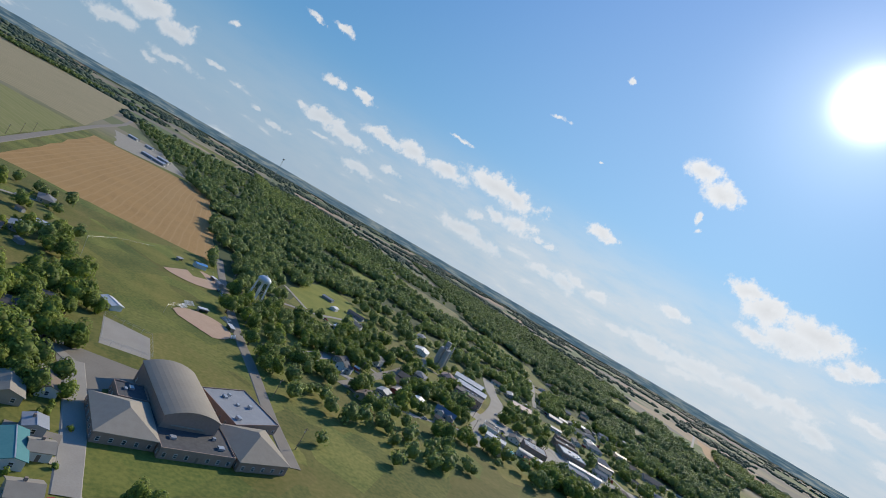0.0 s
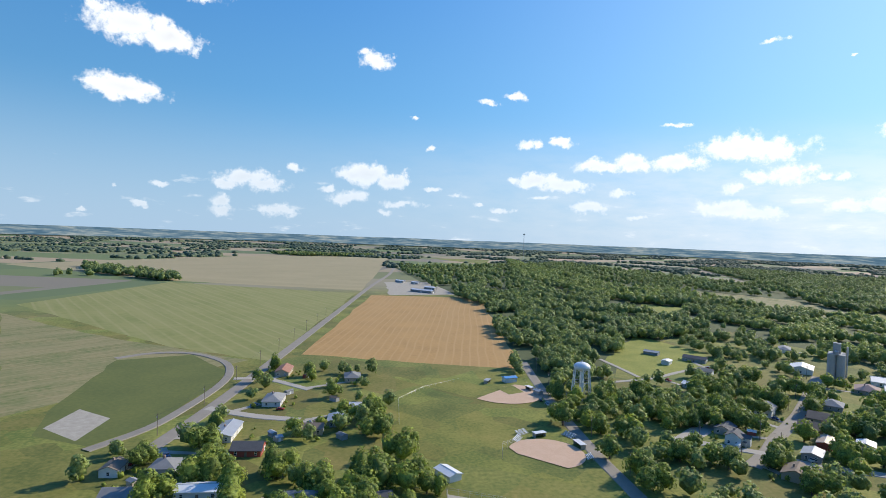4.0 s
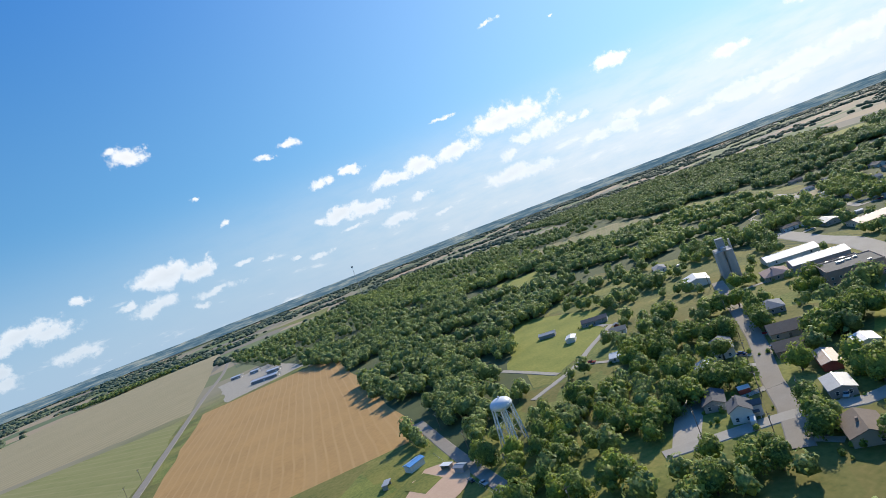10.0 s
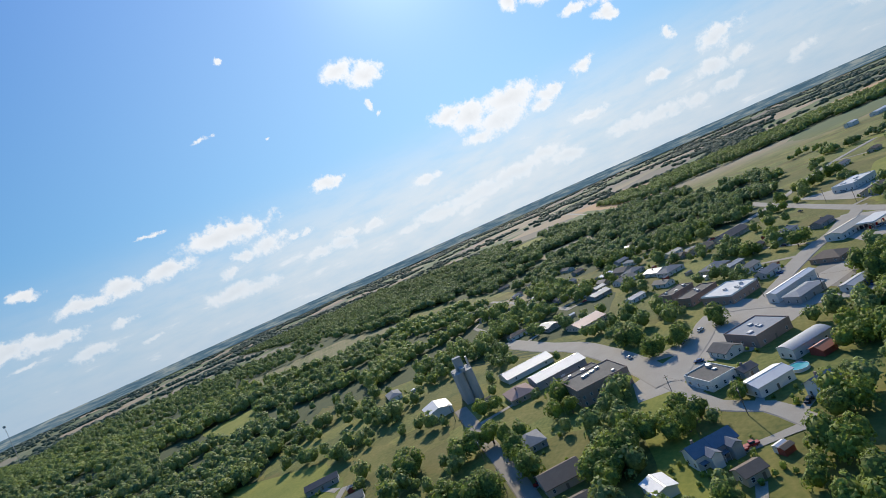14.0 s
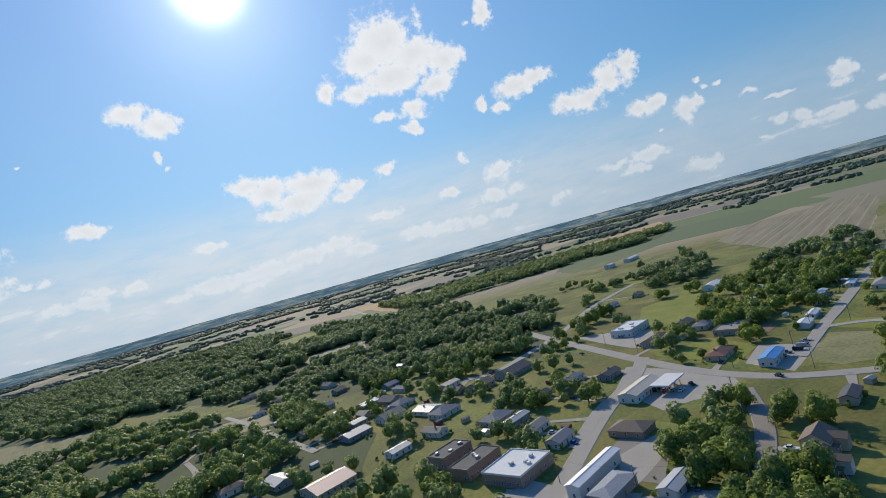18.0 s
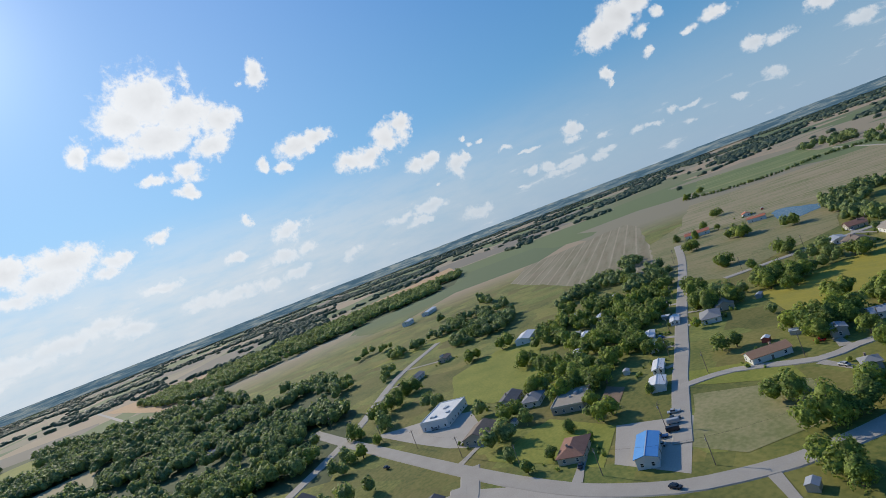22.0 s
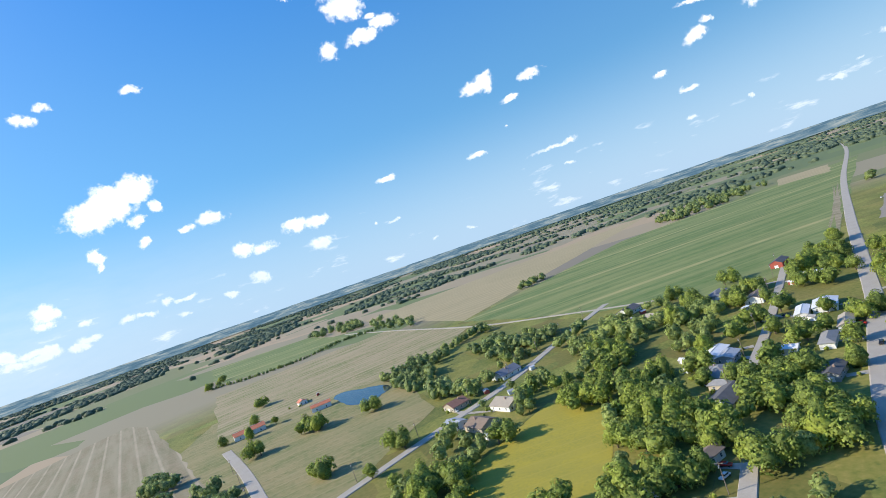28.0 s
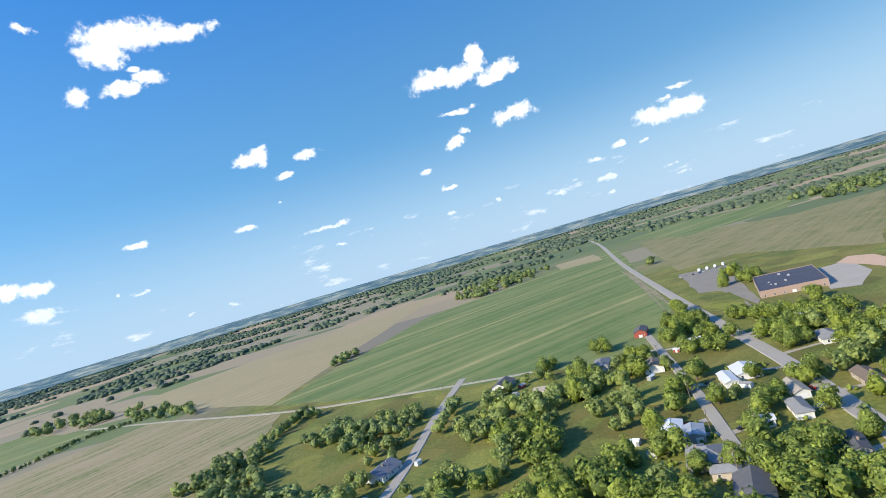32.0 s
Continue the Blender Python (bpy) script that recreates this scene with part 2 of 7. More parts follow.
cloud(198.3, 1.3, 0.4, 0.2)
cloud(180.8, 3.8, 0.3, 0.2)
cloud(125.6, 22.8, 1.1, 0.4)
cloud(145.3, 4.5, 0.7, 0.2)
cloud(159.5, 9.8, 0.3, 0.2)
cloud(149.2, 1.5, 0.6, 0.2)
cloud(152.9, 1.1, 0.6, 0.2)
cloud(191.3, 5.0, 0.7, 0.3)
cloud(142.3, 27.5, 0.8, 0.4)

edge = wmath("ADD", nearest_cloud[0], wmath("MULTIPLY", wmath("SUBTRACT", wisps.outputs[0], 0.5), 1.7))
edge = wmath("ADD", edge, wmath("MULTIPLY", wmath("SUBTRACT", puffs.outputs[0], 0.5), 1.5))
ramp = wnode("ShaderNodeMapRange", interpolation_type="SMOOTHSTEP")
wl.new(edge, ramp.inputs[0])
for k, v in zip((1, 2, 3, 4), (1.22, 0.56, 0.0, 1.0)):
    ramp.inputs[k].default_value = v
thin = wnode("ShaderNodeMapRange", interpolation_type="SMOOTHSTEP")
wl.new(rise, thin.inputs[0])
for k, v in zip((1, 2, 3, 4), (0.5, 11.0, 0.5, 1.0)):
    thin.inputs[k].default_value = v
cover = wmath("MULTIPLY", ramp.outputs[0], thin.outputs[0])
# many small far cumulus low over the land
low = wnode("ShaderNodeTexNoise")
low.inputs["Scale"].default_value, low.inputs["Detail"].default_value, low.inputs["Roughness"].default_value = 1.0, 7.0, 0.6
flat = wnode("ShaderNodeCombineXYZ")
wl.new(wmath("MULTIPLY", bearing, 0.22), flat.inputs[0])
wl.new(wmath("MULTIPLY", rise, 0.75), flat.inputs[1])
wl.new(flat.outputs[0], low.inputs["Vector"])
band = wnode("ShaderNodeMapRange", interpolation_type="SMOOTHSTEP")
wl.new(rise, band.inputs[0])
for k, v in zip((1, 2, 3, 4), (12.0, 3.5, 0.0, 1.0)):
    band.inputs[k].default_value = v
lowramp = wnode("ShaderNodeMapRange", interpolation_type="SMOOTHSTEP")
wl.new(wmath("ADD", low.outputs[0], wmath("MULTIPLY", wmath("SUBTRACT", band.outputs[0], 1.0), 0.35)), lowramp.inputs[0])
for k, v in zip((1, 2, 3, 4), (0.58, 0.72, 0.0, 0.5)):
    lowramp.inputs[k].default_value = v
cover = wmath("MAXIMUM", cover, lowramp.outputs[0])
# haze that whitens towards the horizon, most of all below the sun
haze = wnode("ShaderNodeMapRange", interpolation_type="SMOOTHSTEP")
wl.new(rise, haze.inputs[0])
for k, v in zip((1, 2, 3, 4), (14.0, -1.0, 0.0, 0.8)):
    haze.inputs[k].default_value = v
to_sun = wnode("ShaderNodeVectorMath", operation="DOT_PRODUCT")
wl.new(coord.outputs["Generated"], to_sun.inputs[0])
to_sun.inputs[1].default_value = Matrix.Rotation(radians(-SUN_BEARING), 3, "Z") @ Vector((0, math.cos(radians(SUN_HEIGHT)), math.sin(radians(SUN_HEIGHT))))
glow = wmath("POWER", wmath("MAXIMUM", to_sun.outputs["Value"], 0.0), 5.0)
core = wmath("POWER", wmath("MAXIMUM", to_sun.outputs["Value"], 0.0), 1700.0)
halo = wmath("POWER", wmath("MAXIMUM", to_sun.outputs["Value"], 0.0), 140.0)
grey = wnode("ShaderNodeMapRange")
wl.new(wmath("ADD", nearest_cloud[0], wmath("MULTIPLY", wmath("SUBTRACT", puffs.outputs[0], 0.5), 1.2)), grey.inputs[0])
for k, v in zip((1, 2, 3, 4), (-0.2, 0.7, 0.84, 1.0)):
    grey.inputs[k].default_value = v


def wmix(fac, a, b):
    n = wnode("ShaderNodeMix", data_type="RGBA")
    wl.new(fac, n.inputs[0])
    for sock, v in ((n.inputs[6], a), (n.inputs[7], b)):
        if isinstance(v, tuple):
            sock.default_value = (*v, 1)
        else:
            wl.new(v, sock)
    return n.outputs[2]


def wscale(col, k):
    n = wnode("ShaderNodeVectorMath", operation="SCALE")
    if isinstance(col, tuple):
        n.inputs[0].default_value = col
    else:
        wl.new(col, n.inputs[0])
    if isinstance(k, (int, float)):
        n.inputs["Scale"].default_value = k
    else:
        wl.new(k, n.inputs["Scale"])
    return n.outputs[0]


def wadd(a, b):
    n = wnode("ShaderNodeVectorMath", operation="ADD")
    wl.new(a, n.inputs[0])
    wl.new(b, n.inputs[1])
    return n.outputs[0]


SKY, CLOUD = 0.10, 1.14
# the sky texture, with the deep even blue of clear summer air laid over it
zenith = wnode("ShaderNodeMapRange", interpolation_type="SMOOTHSTEP")
wl.new(rise, zenith.inputs[0])
for k, v in zip((1, 2, 3, 4), (0.0, 42.0, 0.0, 1.0)):
    zenith.inputs[k].default_value = v
clear = wmix(zenith.outputs[0], (0.27, 0.80, 1.38), (0.015, 0.36, 1.28))
tone = wnode("ShaderNodeVectorMath", operation="MULTIPLY")
wl.new(wscale(sky.outputs[0], SKY * 0.35), tone.inputs[0])
tone.inputs[1].default_value = (0.74, 1.0, 1.16)
facing = wmath("MULTIPLY_ADD", to_sun.outputs["Value"], 0.15, 0.37)
total_sky = wadd(tone.outputs[0], wscale(clear, facing))
hazed = wmix(haze.outputs[0], total_sky, (0.48, 0.645, 0.84))
bank = wmath("MULTIPLY", wmath("MULTIPLY", band.outputs[0], wmath("POWER", wmath("MAXIMUM", to_sun.outputs["Value"], 0.0), 3.0)), wmath("MULTIPLY_ADD", low.outputs[0], 2.2, -0.25, True))
hazed = wmix(bank, hazed, (0.86, 0.9, 0.95))
hazed = wadd(hazed, wscale((0.84, 0.97, 1.05), wmath("MULTIPLY", glow, 0.36)))
hazed = wadd(hazed, wscale((1.0, 0.99, 0.95), wmath("ADD", wmath("MULTIPLY", core, 6.0), wmath("MULTIPLY", halo, 0.4))))
white = wscale((0.96, 0.99, 1.03), wmath("MULTIPLY", grey.outputs[0], wmath("ADD", CLOUD, wmath("MULTIPLY", glow, 0.2))))
final = wmix(cover, hazed, white)
back = wnode("ShaderNodeBackground")
back.inputs[1].default_value = 1.0
wl.new(final, back.inputs[0])
wout = wnode("ShaderNodeOutputWorld")
wl.new(back.outputs[0], wout.inputs[0])

sun = new("sun", bpy.data.lights.new("sun", "SUN"))
sun.data.energy, sun.data.angle, sun.data.color = 5.6, radians(0.53), (1.0, 0.89, 0.70)
sun.rotation_euler = (radians(90 - SUN_HEIGHT), 0, radians(180 - SUN_BEARING))
sun.location = (300, 200, 300)

# ---- materials ----
M = {}


def material(name, base, second, scale, rough=0.85, bump=0.0, metal=0.0, fine=8.0, amount=0.6, per_object=0.0, stretch=(1, 1, 1), turn_deg=0.0, lots=0.0):
    """Two colours mixed by broad and fine noise at real size, with a little relief."""
    m = bpy.data.materials.new(name)
    m.use_nodes = True
    n, l = m.node_tree.nodes, m.node_tree.links
    shader = n["Principled BSDF"]
    geo = n.new("ShaderNodeNewGeometry")
    mapping = n.new("ShaderNodeMapping")
    mapping.inputs["Scale"].default_value = stretch
    mapping.inputs["Rotation"].default_value = (0, 0, radians(turn_deg))
    l.new(geo.outputs["Position"], mapping.inputs[0])
    broad, small = n.new("ShaderNodeTexNoise"), n.new("ShaderNodeTexNoise")
    broad.inputs["Scale"].default_value, broad.inputs["Detail"].default_value = scale, 5
    small.inputs["Scale"].default_value, small.inputs["Detail"].default_value = scale * fine, 4
    for t in (broad, small):
        l.new(mapping.outputs[0], t.inputs["Vector"])
    mix = n.new("ShaderNodeMath")
    mix.operation = "MULTIPLY_ADD"
    l.new(small.outputs[0], mix.inputs[0])
    mix.inputs[1].default_value = 0.5
    half = n.new("ShaderNodeMath")
    half.operation = "MULTIPLY"
    l.new(broad.outputs[0], half.inputs[0])
    half.inputs[1].default_value = 0.5
    l.new(half.outputs[0], mix.inputs[2])
    spread = n.new("ShaderNodeMapRange")
    spread.inputs[1].default_value, spread.inputs[2].default_value = 0.5 - 0.22 / max(amount, 0.1) * 0.6, 0.5 + 0.22 / max(amount, 0.1) * 0.6
    l.new(mix.outputs[0], spread.inputs[0])
    ramp_mix = n.new("ShaderNodeMix")
    ramp_mix.data_type = "RGBA"
    ramp_mix.inputs[6].default_value, ramp_mix.inputs[7].default_value = (*base, 1), (*second, 1)
    l.new(spread.outputs[0], ramp_mix.inputs[0])
    colour = ramp_mix.outputs[2]
    if lots:  # each yard mown and watered in its own way
        cells, sep, hue, ran = n.new("ShaderNodeTexVoronoi"), n.new("ShaderNodeSeparateColor"), n.new("ShaderNodeHueSaturation"), n.new("ShaderNodeMapRange")
        cells.distance = "CHEBYCHEV"
        cells.inputs["Scale"].default_value = 0.034
        spin = n.new("ShaderNodeMapping")
        spin.inputs["Rotation"].default_value = (0, 0, 0.75)
        l.new(geo.outputs["Position"], spin.inputs[0])
        l.new(spin.outputs[0], cells.inputs["Vector"])
        l.new(cells.outputs["Color"], sep.inputs[0])
        ran.inputs[3].default_value, ran.inputs[4].default_value = 1 - lots, 1 + lots
        l.new(sep.outputs[0], ran.inputs[0])
        l.new(ran.outputs[0], hue.inputs["Value"])
        tone = n.new("ShaderNodeMapRange")
        tone.inputs[3].default_value, tone.inputs[4].default_value = 0.47, 0.515
        l.new(sep.outputs[1], tone.inputs[0])
        l.new(tone.outputs[0], hue.inputs["Hue"])
        l.new(colour, hue.inputs["Color"])
        colour = hue.outputs[0]
    if per_object:
        info = n.new("ShaderNodeObjectInfo")
        hue = n.new("ShaderNodeHueSaturation")
        ran = n.new("ShaderNodeMapRange")
        ran.inputs[3].default_value, ran.inputs[4].default_value = 1 - per_object, 1 + per_object
        l.new(info.outputs["Random"], ran.inputs[0])
        l.new(ran.outputs[0], hue.inputs["Value"])
        l.new(colour, hue.inputs["Color"])
        colour = hue.outputs[0]
    l.new(colour, shader.inputs["Base Color"])
    shader.inputs["Roughness"].default_value = rough
    shader.inputs["Metallic"].default_value = metal
    if bump:
        b = n.new("ShaderNodeBump")
        b.inputs["Strength"].default_value, b.inputs["Distance"].default_value = bump, 0.05
        l.new(small.outputs[0], b.inputs["Height"])
        l.new(b.outputs[0], shader.inputs["Normal"])
    M[name] = m
    return m


def striped(name, base, second, line, spacing, width, turn_deg, scale=0.02, wobble=2.0, amount=0.7, streak=0.6, bands=16.0):
    """A field with tramlines or drill rows: a wave across the field over blotchy growth."""
    m = material(name, base, second, scale, 0.95, 0.3, fine=10, amount=amount)
    n, l = m.node_tree.nodes, m.node_tree.links
    shader = n["Principled BSDF"]
    prior = shader.inputs["Base Color"].links[0].from_socket
    geo = n.new("ShaderNodeNewGeometry")
    mapping = n.new("ShaderNodeMapping")
    mapping.inputs["Rotation"].default_value = (0, 0, radians(turn_deg))
    l.new(geo.outputs["Position"], mapping.inputs[0])
    wave = n.new("ShaderNodeTexWave")
    wave.inputs["Scale"].default_value = 0.314 / spacing
    wave.inputs["Distortion"].default_value, wave.inputs["Detail"].default_value = wobble, 2
    wave.inputs["Detail Scale"].default_value = 0.2
    l.new(mapping.outputs[0], wave.inputs["Vector"])
    ramp = n.new("ShaderNodeMapRange")
    ramp.inputs[1].default_value, ramp.inputs[2].default_value = 1 - width, 1.0
    l.new(wave.outputs[1], ramp.inputs[0])
    part_noise = n.new("ShaderNodeTexNoise")
    part_noise.inputs["Scale"].default_value = 0.03
    l.new(geo.outputs["Position"], part_noise.inputs["Vector"])
    mul = n.new("ShaderNodeMath")
    mul.operation = "MULTIPLY"
    l.new(ramp.outputs[0], mul.inputs[0])
    l.new(part_noise.outputs[0], mul.inputs[1])
    # uneven strips of growth along the rows
    drawn = n.new("ShaderNodeMapping")
    drawn.inputs["Scale"].default_value = (1 / bands, 1 / (bands * 14), 1)
    l.new(mapping.outputs[0], drawn.inputs[0])
    strips = n.new("ShaderNodeTexNoise")
    strips.inputs["Scale"].default_value, strips.inputs["Detail"].default_value, strips.inputs["Roughness"].default_value = 1.0, 6, 0.65
    l.new(drawn.outputs[0], strips.inputs["Vector"])
    spread = n.new("ShaderNodeMapRange")
    for k, v in zip((1, 2, 3, 4), (0.4, 0.62, 0.0, streak)):
        spread.inputs[k].default_value = v
    l.new(strips.outputs[0], spread.inputs[0])
    lay = n.new("ShaderNodeMix")
    lay.data_type = "RGBA"
    l.new(spread.outputs[0], lay.inputs[0])
    l.new(prior, lay.inputs[6])
    lay.inputs[7].default_value = (*(0.5 * (a + b) for a, b in zip(second, line)), 1)
    prior = lay.outputs[2]
    mix = n.new("ShaderNodeMix")
    mix.data_type = "RGBA"
    l.new(mul.outputs[0], mix.inputs[0])
    l.new(prior, mix.inputs[6])
    mix.inputs[7].default_value = (*line, 1)
    l.new(mix.outputs[2], shader.inputs["Base Color"])
    return m


material("lawn", (0.088, 0.117, 0.014), (0.205, 0.205, 0.036), 0.05, 0.95, 0.5, fine=12, amount=1.1, lots=0.2)
material("lawn_dark", (0.07, 0.095, 0.018), (0.135, 0.145, 0.03), 0.03, 0.95, 0.4, fine=14)
material("lawn_bright", (0.152, 0.178, 0.018), (0.268, 0.265, 0.04), 0.05, 0.95, 0.5, fine=12, amount=0.9)
material("lawn_dry", (0.17, 0.18, 0.06), (0.31, 0.27, 0.13), 0.06, 0.95, 0.4, fine=9, amount=1.0)
striped("stubble", (0.43, 0.25, 0.085), (0.34, 0.195, 0.065), (0.46, 0.29, 0.12), 7, 0.2, 8, 0.03, 3.0, 1.0)
striped("crop_green", (0.165, 0.185, 0.042), (0.245, 0.235, 0.075), (0.29, 0.265, 0.11), 13, 0.2, -35, 0.012, 3)
striped("crop_tan", (0.34, 0.275, 0.15), (0.25, 0.225, 0.115), (0.42, 0.33, 0.19), 26, 0.4, 60, 0.008, 3)
striped("crop_olive", (0.105, 0.14, 0.032), (0.25, 0.205, 0.09), (0.28, 0.24, 0.12), 11, 0.12, 40, 0.03, 1.5, 1.3, 0.75, 20.0)
striped("crop_brown", (0.24, 0.19, 0.115), (0.17, 0.16, 0.08), (0.42, 0.35, 0.25), 16, 0.1, -62, 0.02, 0.5, 1.1, 0.7, 12.0)
striped("crop_orange", (0.50, 0.30, 0.14), (0.42, 0.26, 0.13), (0.54, 0.36, 0.19), 20, 0.4, 20, 0.01, 2)
striped("crop_striped", (0.12, 0.155, 0.035), (0.29, 0.23, 0.125), (0.37, 0.30, 0.19), 14, 0.15, 33, 0.02, 0.8, 1.2, 0.9, 11.0)
striped("crop_bean", (0.075, 0.135, 0.03), (0.125, 0.18, 0.05), (0.40, 0.34, 0.15), 170, 0.018, 57, 0.01, 3, 1.0)
striped("goldenrod", (0.34, 0.28, 0.026), (0.25, 0.23, 0.03), (0.34, 0.28, 0.045), 9, 0.06, 60, 0.07, 3, 1.3, 0.6, 9.0)
material("undergrowth", (0.045, 0.065, 0.018), (0.08, 0.10, 0.03), 0.08, 0.95, 0.5, fine=8)
material("road_grey", (0.22, 0.19, 0.155), (0.30, 0.265, 0.22), 0.15, 0.9, 0.2, fine=20)
material("road_light", (0.31, 0.28, 0.235), (0.39, 0.355, 0.305), 0.12, 0.9, 0.2, fine=20)
material("asphalt", (0.20, 0.175, 0.145), (0.29, 0.26, 0.215), 0.08, 0.9, 0.2, fine=20)
material("concrete", (0.33, 0.295, 0.245), (0.43, 0.39, 0.335), 0.10, 0.9, 0.2, fine=20)
material("gravel", (0.29, 0.26, 0.21), (0.43, 0.385, 0.315), 0.3, 0.95, 0.4, fine=12, amount=0.9)
material("infield_dirt", (0.58, 0.40, 0.28), (0.50, 0.33, 0.22), 0.15, 0.95, 0.2)
material("bare_soil", (0.24, 0.16, 0.10), (0.17, 0.12, 0.08), 0.5, 0.95, 0.5)
for shade, a, b in (("grey", (0.20, 0.20, 0.20), (0.27, 0.27, 0.27)), ("brown", (0.16, 0.12, 0.09), (0.22, 0.17, 0.13)), ("dark", (0.075, 0.075, 0.08), (0.12, 0.12, 0.125)),
                    ("tan", (0.29, 0.25, 0.20), (0.35, 0.31, 0.25)), ("red", (0.26, 0.12, 0.08), (0.34, 0.18, 0.13)), ("orange", (0.42, 0.21, 0.11), (0.50, 0.28, 0.16)),
                    ("blue", (0.13, 0.15, 0.19), (0.19, 0.21, 0.25)), ("pink", (0.40, 0.27, 0.24), (0.33, 0.23, 0.20))):
    material("shingle_" + shade, a, b, 0.5, 0.9, 0.5, fine=9, per_object=0.15)
for shade, a, b in (("white", (0.72, 0.72, 0.72), (0.60, 0.60, 0.61)), ("grey", (0.38, 0.40, 0.43), (0.30, 0.31, 0.33)), ("teal", (0.08, 0.27, 0.27), (0.12, 0.32, 0.31)),
                    ("blue", (0.06, 0.24, 0.55), (0.09, 0.30, 0.60)), ("red", (0.62, 0.19, 0.08), (0.52, 0.19, 0.10)), ("tan", (0.52, 0.46, 0.36), (0.45, 0.40, 0.32)),
                    ("pink", (0.48, 0.33, 0.30), (0.38, 0.27, 0.25)), ("rust", (0.42, 0.36, 0.33), (0.30, 0.19, 0.14))):
    material("metal_" + shade, a, b, 0.25, 0.6, 0.1, 0.1, fine=6, per_object=0.08)
for shade, a, b in (("dark", (0.06, 0.06, 0.065), (0.12, 0.12, 0.12)), ("grey", (0.33, 0.35, 0.38), (0.26, 0.27, 0.29)), ("white", (0.78, 0.77, 0.74), (0.62, 0.61, 0.58)),
                    ("tan", (0.29, 0.25, 0.20), (0.34, 0.30, 0.24)), ("blue", (0.045, 0.05, 0.075), (0.08, 0.085, 0.11))):
    material("roof_" + shade, a, b, 0.15, 0.85, 0.1, fine=6)
material("siding_white", (0.72, 0.72, 0.70), (0.62, 0.62, 0.60), 0.4, 0.7, 0.1, per_object=0.08, stretch=(1, 1, 8))
material("siding_tan", (0.48, 0.42, 0.33), (0.42, 0.36, 0.29), 0.4, 0.8, 0.1, per_object=0.15, stretch=(1, 1, 8))
material("siding_grey", (0.34, 0.35, 0.36), (0.28, 0.29, 0.30), 0.4, 0.8, 0.1, per_object=0.15, stretch=(1, 1, 8))
material("siding_red", (0.36, 0.07, 0.045), (0.28, 0.07, 0.05), 0.4, 0.8, 0.1, per_object=0.1)
material("brick", (0.30, 0.21, 0.17), (0.38, 0.28, 0.23), 0.8, 0.9, 0.3, fine=12)
material("steel", (0.55, 0.55, 0.55), (0.45, 0.45, 0.46), 0.6, 0.4, 0.0, 0.4)
material("paint_white", (0.78, 0.79, 0.80), (0.66, 0.67, 0.68), 0.25, 0.4)
material("concrete_silo", (0.42, 0.41, 0.40), (0.33, 0.33, 0.32), 0.2, 0.9, 0.2, stretch=(1, 1, 0.2))
material("bark", (0.10, 0.075, 0.055), (0.15, 0.12, 0.09), 1.5, 0.95, 0.5)
material("wood_pole", (0.17, 0.13, 0.10), (0.24, 0.19, 0.15), 1.0, 0.9)
material("rubber", (0.02, 0.02, 0.02), (0.03, 0.03, 0.03), 2.0, 0.8)
for name, rgb in (("car_white", (0.7, 0.7, 0.7)), ("car_red", (0.4, 0.03, 0.02)), ("car_black", (0.02, 0.02, 0.025)), ("car_silver", (0.4, 0.41, 0.42)), ("car_blue", (0.04, 0.1, 0.25)), ("bus_yellow", (0.6, 0.32, 0.03))):
    material(name, rgb, tuple(c * 0.9 for c in rgb), 0.8, 0.25)


def glass(name, rgb, rough):
    m = bpy.data.materials.new(name)
    m.use_nodes = True
    s = m.node_tree.nodes["Principled BSDF"]
    s.inputs["Base Color"].default_value = (*rgb, 1)
    s.inputs["Roughness"].default_value = rough
    s.inputs["Specular IOR Level"].default_value = 0.8
    M[name] = m


glass("window_glass", (0.03, 0.04, 0.05), 0.08)
glass("pond_water", (0.012, 0.028, 0.05), 0.12)
M["pond_water"].node_tree.nodes["Principled BSDF"].inputs["Specular IOR Level"].default_value = 0.35
glass("pool_water", (0.10, 0.45, 0.48), 0.05)


